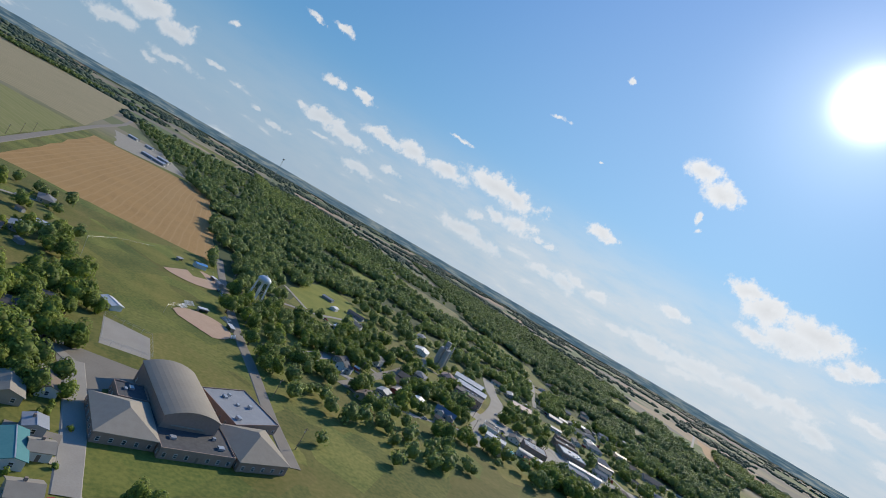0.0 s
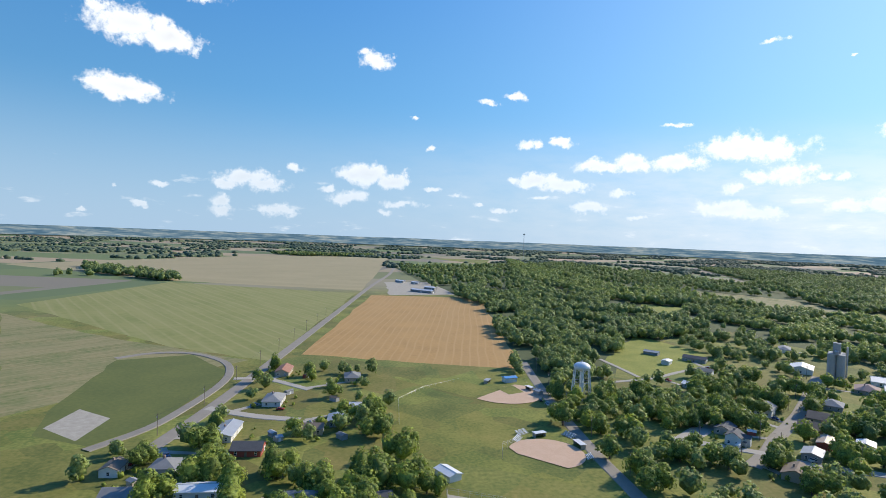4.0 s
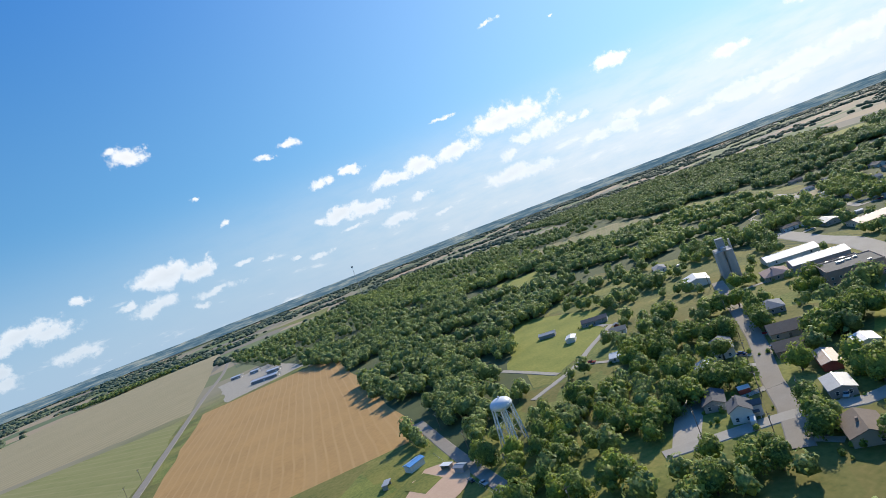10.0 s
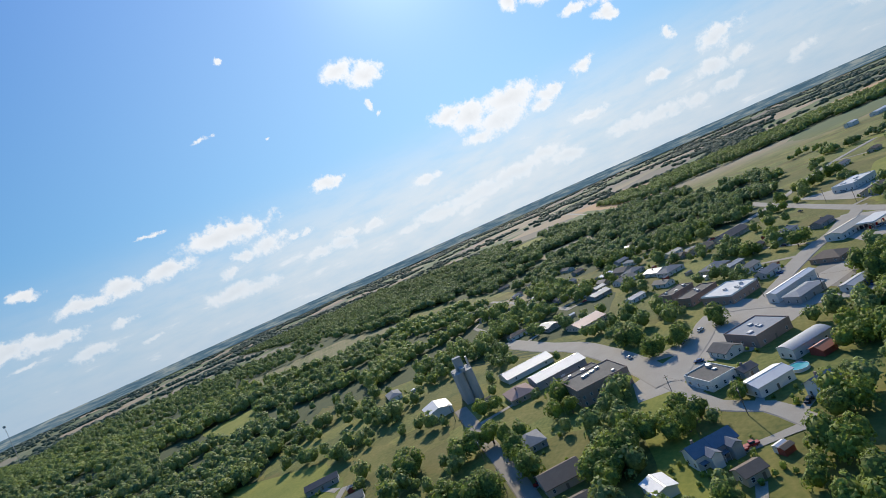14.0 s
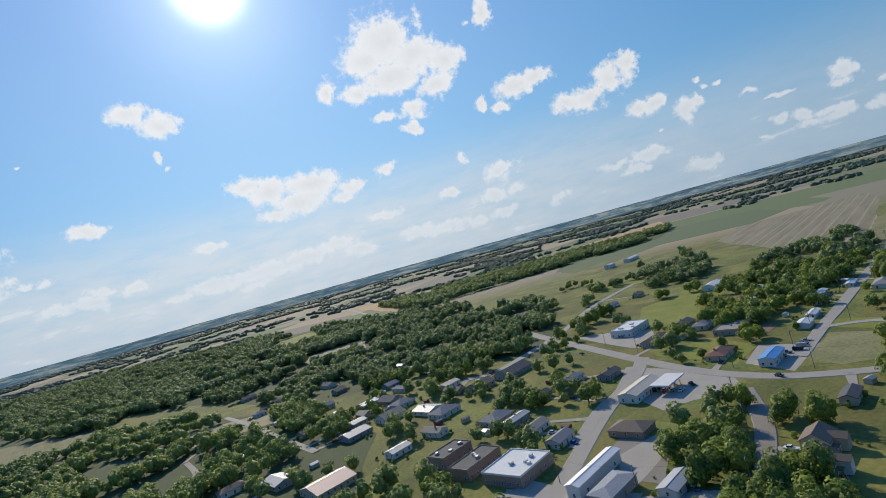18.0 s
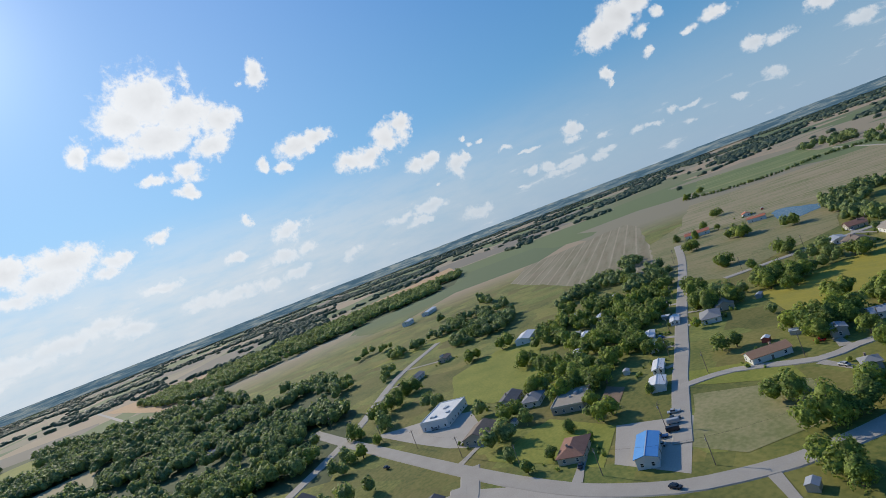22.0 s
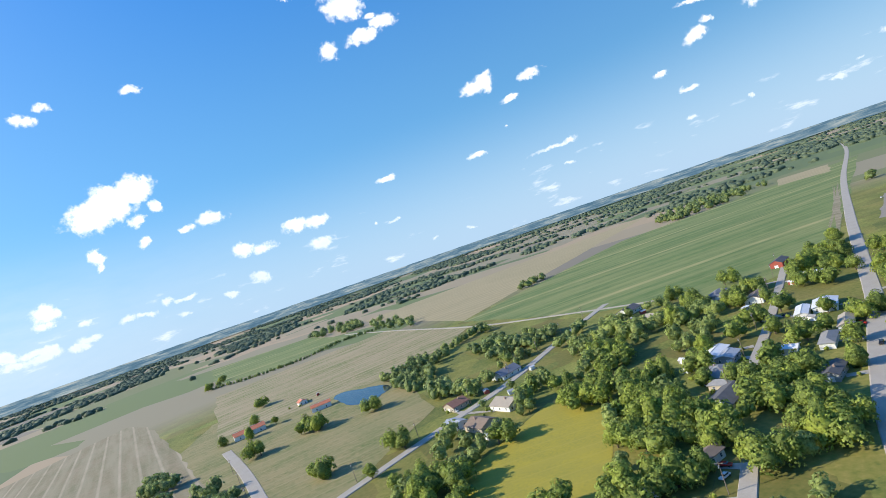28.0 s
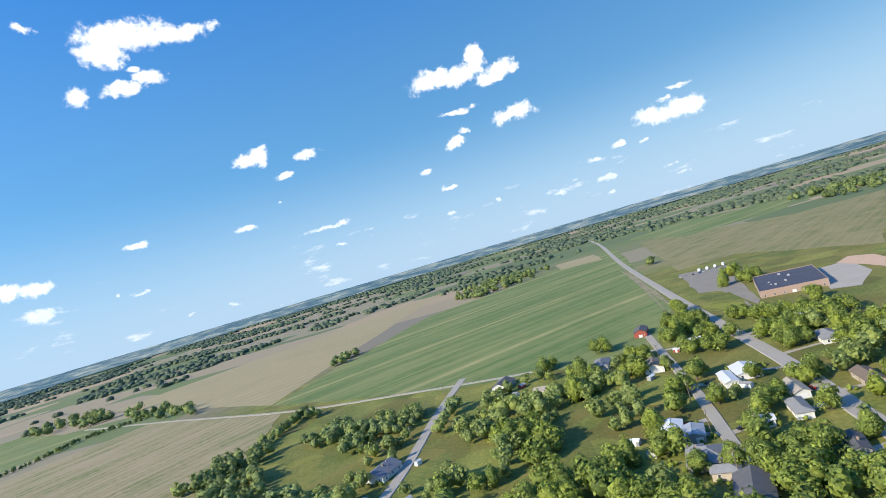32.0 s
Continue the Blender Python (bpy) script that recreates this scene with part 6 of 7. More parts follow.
NEAR_CROWNS = [crown_arrays(71 + k, 150, 0.165, 0.8, 8, (0.95, 1.15, 1.0, 1.3, 1.05)[k], 1) for k in range(5)]


def scatter(name, places, mat, label, crowns=WOOD_CROWNS):
    """Joins many crowns into one stand of trees."""
    vs, fs, total = [], [], 0
    rng = np.random.RandomState(5)
    for x, y, z, r, stretch in places:
        v, f = crowns[rng.randint(len(crowns))]
        a = rng.uniform(0, 6.28)
        c, s = math.cos(a), math.sin(a)
        q = np.stack([(v[:, 0] * c - v[:, 1] * s) * r * stretch + x, (v[:, 0] * s + v[:, 1] * c) * r * stretch + y, v[:, 2] * r + z], 1)
        vs.append(q)
        fs.append(f + total)
        total += len(q)
    tagged(new(name, array_mesh(name, np.concatenate(vs), np.concatenate(fs), mat)), label, "woods", kind="stuff")


def free_of_things(grid, x, y, r):
    cell = (int(x // 20), int(y // 20))
    for i in (-1, 0, 1):
        for j in (-1, 0, 1):
            for tx, ty, tr in grid.get((cell[0] + i, cell[1] + j), ()):
                if math.hypot(x - tx, y - ty) < tr + r * 0.55:
                    return False
    return True


def plant_woods():
    grid = {}
    for x, y, r in [(x, y, r + 2.5) for x, y, r in TAKEN] + [(x, y, r * 0.55) for x, y, r in PLANTED]:
        grid.setdefault((int(x // 20), int(y // 20)), []).append((x, y, r))
    rng = random.Random(3)
    beside = [(x, y, r * 0.95, r, 1.0) for x, y, r in COMPANIONS if free_of_things(grid, x, y, -3.0)]
    for x, y, z, r, stretch in beside:
        grid.setdefault((int(x // 20), int(y // 20)), []).append((x, y, r * 0.55))
    scatter("tree_clumps", beside, M["leaves"], "leafy broadleaf trees standing close together", CLUMP_CROWNS)
    for index, poly in enumerate(WOODS):
        xs, ys = [p[0] for p in poly], [p[1] for p in poly]
        area = (max(xs) - min(xs)) * (max(ys) - min(ys))
        places = []
        tries = int(area / 26)
        dense = sum(ys) / len(ys) > 330 and max(xs) - min(xs) > 200 and index not in THIN
        x0, x1, y0, y1 = max(min(xs), -450), min(max(xs), 1050), max(min(ys), -550), min(max(ys), 950)
        near_tries = int(max(0, x1 - x0) * max(0, y1 - y0) / 24)
        for k in range(min(near_tries, 40000) + min(tries, 14000)):
            outer = k >= min(near_tries, 40000)
            x, y = (rng.uniform(min(xs), max(xs)), rng.uniform(min(ys), max(ys))) if outer else (rng.uniform(x0, x1), rng.uniform(y0, y1))
            if outer and x0 < x < x1 and y0 < y < y1:
                continue
            if not inside(x, y, poly) or any(inside(x, y, p) for p in CLEARINGS):
                continue
            away = math.hypot(x - CENTRE.x, y - CENTRE.y)
            r = rng.uniform(3.6, 6.6) * (1.0 if away < 700 else 1.3) * (1.0 if dense else 0.85)
            if noise.noise((x / 60, y / 60, 3.1)) < (-0.14 if dense else 0.0):
                continue
            if away < 750 and noise.noise((x / 26, y / 26, 7.7)) < -0.16:
                continue
            if not free_of_things(grid, x, y, r * 0.75):
                continue
            grid.setdefault((int(x // 20), int(y // 20)), []).append((x, y, r * 0.5))
            places.append((x, y, r * 1.05, r, 1.0))
        if dense:
            patch("forest_floor", M["undergrowth"], 0.012 + 0.0004 * len(xs), poly)
        if places:
            close = [p for p in places if math.hypot(p[0] - CENTRE.x, p[1] - CENTRE.y) < 420]
            wide = [p for p in places if math.hypot(p[0] - CENTRE.x, p[1] - CENTRE.y) >= 420]
            if close:
                scatter("woods", close, M["wood_leaves" if dense else "leaves"], "dense summer woods of broadleaf trees", NEAR_CROWNS)
            if wide:
                scatter("woods", wide, M["wood_leaves"], "dense summer woods of broadleaf trees")
    # yard trees between the houses of the town
    places = []
    for k in range(9000):
        x, y = rng.uniform(-170, 660), rng.uniform(-260, 640)
        if not any(inside(x, y, p) for p in TOWN) or any(inside(x, y, p) for p in KEEP_OPEN) or len(places) > 1100:
            continue
        r = rng.uniform(2.8, 6.0)
        if noise.noise((x / 38, y / 38, 6.0)) < -0.02 or not free_of_things(grid, x, y, r * 0.9):
            continue
        grid.setdefault((int(x // 20), int(y // 20)), []).append((x, y, r * 0.8))
        places.append((x, y, r * 0.95, r, 1.0))
    scatter("yard_trees", places, M["wood_leaves"], "leafy yard trees between the houses", NEAR_CROWNS)
    # woods, hedges and tree belts of the open country
    vs, fs, total, belts = [], [], 0, []
    for k in range(88000):
        a = rng.uniform(0, 2 * math.pi)
        d = math.sqrt(rng.uniform(900 ** 2, 4000 ** 2))
        x, y = CENTRE.x + d * math.cos(a), CENTRE.y + d * math.sin(a)
        wood = noise.noise((x / 380, y / 380, 8.0)) + 0.5 * noise.noise((x / 130, y / 130, 2.0)) + 0.22 * min(d / 3000, 1.2)
        belt = abs(noise.noise((x / 900, y / 500, 5.0))) < 0.012
        if (wood < 0.30 and not belt) or (d < 1500 and wood < 0.4) or any(inside(x, y, p) for p in KEEP_OPEN):
            continue
        lift = max(0.0, (d - 3200) / 1450) ** 1.5 * 40
        r = rng.uniform(6, 9) * (1 + d / 4500)
        if d < 1500:
            belts.append((x, y, r * 0.6, r * 0.75, 1.1))
            continue
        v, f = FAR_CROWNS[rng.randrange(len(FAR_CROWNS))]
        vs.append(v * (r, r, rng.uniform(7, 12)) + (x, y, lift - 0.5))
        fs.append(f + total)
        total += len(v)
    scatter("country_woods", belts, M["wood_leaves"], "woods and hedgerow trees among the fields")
    tagged(new("far_woods", array_mesh("far_woods", np.concatenate(vs), np.concatenate(fs), M["haze_tinted_leaves"])), "distant dark woods and tree belts", "woods", kind="stuff")


def far_crown(seed):
    """A low lumpy dome for a distant tree."""
    rng = np.random.RandomState(seed)
    pts, faces = [], []
    for z, r in ((0.0, 0.8), (0.6, 0.95)):
        for k in range(6):
            a = 2 * math.pi * (k + 0.3 * rng.rand()) / 6
            q = r * rng.uniform(0.8, 1.15)
            pts.append((q * math.cos(a), q * math.sin(a), z * rng.uniform(0.85, 1.1)))
    pts.append((0, 0, 1.0))
    for k in range(6):
        a, b = k, (k + 1) % 6
        faces += [(a, b, b + 6), (a, b + 6, a + 6)]
    faces += [(6 + k, 6 + (k + 1) % 6, 12) for k in range(6)]
    return np.array(pts), np.array(faces)


FAR_CROWNS = [far_crown(k) for k in range(5)]


def tree_row(points, spacing, r0, r1, label):
    """A hedgerow or belt of trees along a line."""
    rng = random.Random(len(points) * 7 + int(points[0][0]))
    places = []
    for q in smooth_line(points, spacing):
        for k in range(2):
            r = rng.uniform(r0, r1)
            places.append((q.x + rng.uniform(-r, r) * 0.6, q.y + rng.uniform(-r, r) * 0.6, r * 0.9, r, 1.0))
    scatter("tree_belt", places, M["wood_leaves"], label)

# ---- landmarks ----
def water_tower(x, y):
    ob = thing("water_tower", x, y, 0, 20, "white water tower with domed tank on legs", "water tower")
    zt = 19.5
    bm = bmesh.new()
    bmesh.ops.create_uvsphere(bm, u_segments=28, v_segments=16, radius=1)
    for v in bm.verts:
        v.co.x, v.co.y = v.co.x * 5.0, v.co.y * 5.0
        v.co.z = v.co.z * (2.7 if v.co.z > 0 else 3.0)
    bmesh.ops.translate(bm, vec=(0, 0, zt), verts=bm.verts)
    part("tank", bm, M["paint_white"], ob, smooth=True)
    bm = bmesh.new()
    bmesh.ops.create_cone(bm, cap_ends=True, segments=28, radius1=5.2, radius2=5.2, depth=0.8, matrix=Matrix.Translation((0, 0, zt - 0.3)))
    part("tank_band", bm, M["paint_white"], ob)
    bm = bmesh.new()
    tube(bm, (0, 0, 0), (0, 0, zt - 3), 0.6, 0.6, 12)
    part("riser_pipe", bm, M["paint_white"], ob)
    bm = bmesh.new()
    tube(bm, (0, 0, zt + 2.5), (0, 0, zt + 3.6), 0.5, 0.35, 10)
    part("vent", bm, M["paint_white"], ob)
    for k in range(6):
        a = k * math.pi / 3
        bm = bmesh.new()
        tube(bm, (6.6 * math.cos(a), 6.6 * math.sin(a), 0), (4.8 * math.cos(a), 4.8 * math.sin(a), zt - 0.6), 0.38, 0.34)
        part("leg", bm, M["paint_white"], ob)
        for z0, z1 in ((2, 10), (10, 2), (10, 18), (18, 10)):
            bm = bmesh.new()
            b = a + math.pi / 3
            r0, r1 = 6.6 - 1.8 * z0 / zt, 6.6 - 1.8 * z1 / zt
            tube(bm, (r0 * math.cos(a), r0 * math.sin(a), z0), (r1 * math.cos(b), r1 * math.sin(b), z1), 0.07, None, 5)
            part("brace", bm, M["steel"], ob)
        for z0 in (10,):
            bm = bmesh.new()
            b = a + math.pi / 3
            r0 = 6.6 - 1.8 * z0 / zt
            tube(bm, (r0 * math.cos(a), r0 * math.sin(a), z0), (r0 * math.cos(b), r0 * math.sin(b), z0), 0.12, None, 6)
            part("strut", bm, M["steel"], ob)
    TAKEN.append((x, y, 7.5))


def grain_elevator(x, y, turn_deg):
    ob = thing("grain_elevator", x, y, 0, turn_deg, "tall grey concrete grain elevator with silos", "grain elevator")
    for px in (-5.6, 0, 5.6):
        for py in (-2.9, 2.9):
            bm = bmesh.new()
            tube(bm, (px, py, 0), (px, py, 19), 2.85, 2.85, 24)
            part("silo", bm, M["concrete_silo"], ob, smooth=False)
    bm = bmesh.new()
    block(bm, -2.2, -2.5, 18.8, 2.6, 2.5, 27, 0.05)
    part("headhouse", bm, M["concrete_silo"], ob)
    bm = bmesh.new()
    block(bm, -9, -1.2, 19.0, 9, 1.2, 21.4, 0.05)
    part("gallery", bm, M["metal_grey"], ob)
    bm = bmesh.new()
    tube(bm, (6.5, -6.6, 0), (6.5, -6.6, 24), 0.7, 0.7, 10)
    part("leg_casing", bm, M["steel"], ob)
    bm = bmesh.new()
    block(bm, 8.6, -5, 0, 15, 4, 5, 0.05)
    part("scale_shed", bm, M["metal_white"], ob)
    TAKEN.append((x, y, 13))


def radio_mast(x, y, h):
    ob = thing("radio_mast", x, y, 0, 0, "thin distant lattice radio mast with drum on top", "mast")
    for k in range(3):
        a = k * 2.094
        bm = bmesh.new()
        tube(bm, (1.1 * math.cos(a), 1.1 * math.sin(a), 0), (0.8 * math.cos(a), 0.8 * math.sin(a), h), 0.3, 0.25, 5)
        part("mast_leg", bm, M["steel"], ob)
    for z in range(8, int(h), 14):
        bm = bmesh.new()
        tube(bm, (1.0, 0, z), (-0.5, 0.85, z + 6), 0.15, None, 4)
        part("lattice", bm, M["steel"], ob)
    bm = bmesh.new()
    tube(bm, (0, 0, h - 2), (0, 0, h + 4), 4.0, 4.0, 12)
    part("antenna_drum", bm, M["car_silver"], ob)


water_tower(78, 383)
grain_elevator(301, 444, 48)
radio_mast(490, 2280, 117)


# ---- ball park ----
def disc_sector(name, mat, x, y, z, radius, a0, a1, home, label):
    """The skinned infield: an arc closed at home plate."""
    pts = [(home[0], home[1], z)]
    for k in range(25):
        a = radians(a0 + (a1 - a0) * k / 24)
        pts.append((x + radius * math.cos(a), y + radius * math.sin(a), z))
    ob = mesh_object(name, pts, [tuple(range(len(pts)))], mat)
    return tagged(ob, label, "ground", kind="structure")


def bleacher(x, y, turn_deg, rows=5, width=7.0):
    ob = thing("bleacher", x, y, 0, turn_deg, "aluminium bleacher with plank rows", "bleacher", "ball park bleachers")
    for k in range(rows):
        bm = bmesh.new()
        block(bm, -width / 2, k * 0.7, 0.42 + 0.3 * k, width / 2, k * 0.7 + 0.32, 0.48 + 0.3 * k)
        part("plank", bm, M["paint_white"], ob)
        bm = bmesh.new()
        block(bm, -width / 2, k * 0.7 - 0.3, 0.15 + 0.3 * k, width / 2, k * 0.7 - 0.05, 0.2 + 0.3 * k)
        part("footboard", bm, M["steel"], ob)
    for px in (-width / 2 + 0.5, 0, width / 2 - 0.5):
        bm = bmesh.new()
        tube(bm, (px, 0, 0.4), (px, rows * 0.7 - 0.4, 0.4 + 0.3 * (rows - 1)), 0.05, None, 5)
        tube(bm, (px, rows * 0.7 - 0.5, 0), (px, rows * 0.7 - 0.5, 0.3 * rows), 0.05, None, 5)
        tube(bm, (px, 0, 0), (px, 0, 0.45), 0.05, None, 5)
        part("support", bm, M["steel"], ob)


def dugout(x, y, turn_deg, roof="metal_white", length=7.0):
    ob = thing("dugout", x, y, 0, turn_deg, "open-fronted block dugout with sloping roof", "dugout", "ball park dugouts")
    bm = bmesh.new()
    block(bm, -length / 2, 1.2, 0, length / 2, 1.4, 2.2)
    part("back_wall", bm, M["concrete"], ob)
    for s in (-1, 1):
        bm = bmesh.new()
        block(bm, s * length / 2 - 0.1, -1.2, 0, s * length / 2 + 0.1, 1.2, 2.2)
        part("end_wall", bm, M["concrete"], ob)
    bm = bmesh.new()
    block(bm, -length / 2 - 0.4, -1.7, 2.25, length / 2 + 0.4, 1.7, 2.4, 0.03)
    part("roof", bm, M[roof], ob)
    bm = bmesh.new()
    block(bm, -length / 2 + 0.4, 0.6, 0.42, length / 2 - 0.4, 1.0, 0.48)
    part("bench", bm, M["wood_pole"], ob)
    TAKEN.append((x, y, 5))


def fence(name, points, h, spacing, label, rails=1):
    """Chain-link fence: posts and rails."""
    ob = thing(name, points[0][0], points[0][1], 0, 0, label, "fence")
    o = Vector((points[0][0], points[0][1], 0))
    for a, b in zip(points, points[1:]):
        a, b = Vector((*a, 0)) - o, Vector((*b, 0)) - o
        n = max(1, int((b - a).length / spacing))
        for k in range(n):
            p = a.lerp(b, k / n)
            bm = bmesh.new()
            tube(bm, p, p + Vector((0, 0, h)), 0.05, None, 5)
            part("post", bm, M["steel"], ob)
        for r in range(rails):
            z = h * (1 - r / max(rails, 1) * 0.55) - 0.04
            bm = bmesh.new()
            tube(bm, a + Vector((0, 0, z)), b + Vector((0, 0, z)), 0.035, None, 4)
            part("rail", bm, M["steel"], ob)


disc_sector("south_infield", M["infield_dirt"], 31, 293, 0.30, 17.5, -75, 158, (17, 292), "skinned tan clay softball infield")
disc_sector("north_infield", M["infield_dirt"], 31, 391, 0.30, 24, 215, 400, (42, 410), "skinned pinkish clay baseball infield")
patch("infield_grass", M["lawn"], 0.33, ((33, 386), (44, 392), (40, 407), (28, 400)))
patch("warning_path", M["infield_dirt"], 0.30, ((33, 404), (36, 390), (39, 391), (38, 405)))
bleacher(47, 314, -60)
bleacher(26, 317, 35)
bleacher(48, 288, -95, 4, 6)
bleacher(22, 309, 60, 4, 8)
dugout(49, 301, -80, "metal_white")
dugout(33, 314, 20, "metal_white", 6)
dugout(24, 414, 60, "metal_grey", 6)
dugout(49, 398, -60, "metal_white", 5)
building("shed", "gable", 40, 418, 9.0, 5.0, 20, 3.2, "metal_blue", "siding_white", "concession stand with blue metal roof", "shed")
building("shed", "gable", 52, 388, 5.0, 3.5, -60, 2.6, "metal_grey", "siding_grey", "small grey scorer's shed", "shed")
fence("outfield_fence", [(-36, 330), (-36, 372), (-20, 398), (6, 420)], 1.4, 5, "low outfield fence of steel posts", 1)
fence("backstop", [(9, 286), (11, 296), (19, 302)], 4.0, 3, "tall chain-link backstop frame", 3)
fence("park_fence", [(51, 420), (50, 372), (50, 330)], 1.4, 6, "low chain-link fence along the park road", 1)
fence("tennis_fence", [(-19, 253), (2, 245), (2, 221), (-19, 222), (-19, 253)], 2.6, 4, "fence round the concrete ball court", 2)


# ---- water ----
def basin(name, mat, pts, z, label):
    return tagged(mesh_object(name, [(x, y, z) for x, y in pts], [tuple(range(len(pts)))], mat), label, "water", kind="structure")


def pond():
    pts = []
    rng = random.Random(9)
    for k in range(28):
        a = 2 * math.pi * k / 28
        r = 1 + 0.16 * math.sin(3 * a + 1) + rng.uniform(-0.04, 0.04)
        x, y = 42 * math.cos(a) * r, 19 * math.sin(a) * r
        c, s = math.cos(radians(-25)), math.sin(radians(-25))
        pts.append((772 + x * c - y * s, -162 + x * s + y * c))
    basin("pond", M["pond_water"], pts, 0.24, "small blue farm pond with grassy banks")
    for x, y in pts:
        TAKEN.append((x, y, 5))
    TAKEN.append((772, -162, 30))


pond()


def round_pool(x, y, r):
    ob = thing("swimming_pool", x, y, 0, 0, "round above-ground pool of turquoise water", "pool")
    bm = bmesh.new()
    bmesh.ops.create_cone(bm, cap_ends=False, segments=28, radius1=r, radius2=r, depth=1.2, matrix=Matrix.Translation((0, 0, 0.6)))
    bmesh.ops.solidify(bm, geom=bm.faces[:], thickness=0.12)
    part("pool_wall", bm, M["paint_white"], ob)
    bm = bmesh.new()
    bmesh.ops.create_circle(bm, cap_ends=True, segments=28, radius=r - 0.15, matrix=Matrix.Translation((0, 0, 1.0)))
    part("pool_surface", bm, M["pool_water"], ob)
    bm = bmesh.new()
    block(bm, r + 0.05, -1.2, 0, r + 2.2, 1.2, 1.1, 0.04)
    part("deck", bm, M["wood_pole"], ob)
    TAKEN.append((x, y, r + 2))


round_pool(266, 265, 3.6)


# ---- vehicles ----
def car_meshes(paint, kind):
    body = bmesh.new()
    if kind == "van":
        block(body, -2.5, -0.95, 0.45, 2.5, 0.95, 2.1, 0.18)
    elif kind == "pickup":
        block(body, -2.7, -0.95, 0.45, 2.7, 0.95, 1.0, 0.14)
    else:
        block(body, -2.25, -0.88, 0.35, 2.25, 0.88, 0.95, 0.16)
    cab = bmesh.new()
    if kind == "pickup":
        block(cab, -0.5, -0.85, 0.95, 1.4, 0.85, 1.7, 0.2)
    elif kind == "car":
        block(cab, -1.5, -0.78, 0.9, 1.05, 0.78, 1.45, 0.25)
    else:
        block(cab, 1.5, -0.9, 1.2, 2.45, 0.9, 1.95, 0.1)
    wheel = bmesh.new()
    tube(wheel, (0, -0.12, 0), (0, 0.12, 0), 0.34, None, 14)
    out = []
    for label, bm, mat in (("body", body, paint), ("cabin", cab, "window_glass"), ("wheel", wheel, "rubber")):
        me = bpy.data.meshes.new(label)
        bm.to_mesh(me)
        bm.free()
        me.materials.append(M[mat])
        out.append(me)
    roof_bm = bmesh.new()
    if kind == "pickup":
        block(roof_bm, -0.3, -0.72, 1.69, 1.1, 0.72, 1.76, 0.03)
    elif kind == "car":
        block(roof_bm, -1.1, -0.66, 1.44, 0.6, 0.66, 1.5, 0.03)
    else:
        block(roof_bm, -2.3, -0.85, 2.09, 2.3, 0.85, 2.16, 0.03)
    me = bpy.data.meshes.new("car_roof")
    roof_bm.to_mesh(me)
    roof_bm.free()
    me.materials.append(M[paint])
    out.append(me)
    return out


CARS = {}


def car(x, y, turn_deg, paint, kind="car", z=0.0):
    if (paint, kind) not in CARS:
        CARS[paint, kind] = car_meshes(paint, kind)
    body, cab, wheel, roof = CARS[paint, kind]
    colour = paint.split("_")[1]
    ob = thing({"car": "car", "van": "van", "pickup": "pickup_truck"}[kind], x, y, z, turn_deg, "parked " + colour + " " + {"car": "saloon car", "van": "delivery van", "pickup": "pickup truck"}[kind] + " on paving", "vehicle", "parked vehicles")
    shared("body", body, ob, Matrix.Identity(4))
    shared("cabin", cab, ob, Matrix.Identity(4))
    shared("roof", roof, ob, Matrix.Identity(4))
    base = 1.35 if kind == "car" else 1.6
    for px in (-base, base):
        for py in (-0.82, 0.82):
            shared("wheel", wheel, ob, pose(px, py, 0.34))


def cars_in_row(x, y, along, turn_deg, gap, count):
    """Cars side by side in marked bays."""
    rng = random.Random(int(x * 7 + y))
    for k in range(count):
        if rng.random() < 0.75:
            car(x + k * gap * math.cos(radians(along)), y + k * gap * math.sin(radians(along)), turn_deg + rng.uniform(-3, 3),
                rng.choice(("car_white", "car_black", "car_silver", "car_red", "car_blue", "car_silver")), rng.choice(("car", "car", "pickup", "van")), 0.1)


cars_in_row(468, 163, -33, 57, 3.2, 6)
cars_in_row(462, 172, -33, 57, 3.2, 3)
car(434, 183, 210, "car_black", "car", 0.4)
car(557, 275, 215, "car_black", "car", 0.4)
cars_in_row(440, 226, 57, -33, 4.5, 4)
car(446, 220, 20, "car_black", "pickup", 0.1)
car(312, 345, 40, "car_white", "car", 0.4)
car(330, 312, -20, "car_white", "car", 0.4)
car(318, 318, -20, "car_silver", "car", 0.4)
cars_in_row(352, 262, 60, -30, 3.4, 4)
cars_in_row(585, 245, -33, 57, 3.4, 5)
car(128, 300, 40, "car_white", "van", 0.1)
car(183, 308, -40, "car_red", "pickup", 0.02)
car(58, 352, 88, "car_black", "pickup", 0.4)
car(52, 366, 90, "car_silver", "pickup", 0.02)
car(50, 374, 90, "car_black", "car", 0.02)
car(414, -80, 80, "car_black", "car", 0.4)
car(486, 80, 30, "car_red", "car", 0.02)
car(470, 18, 60, "car_white", "car", 0.02)
car(-100, 352, 10, "car_red", "car", 0.02)
cars_in_row(300, -390, 80, 170, 3.4, 8)
cars_in_row(345, -510, 170, 80, 3.6, 9)
cars_in_row(330, -350, 80, 170, 3.4, 6)
cars_in_row(552, 332, 60, -30, 3.2, 6)
cars_in_row(60, 940, 10, 100, 3.6, 8)


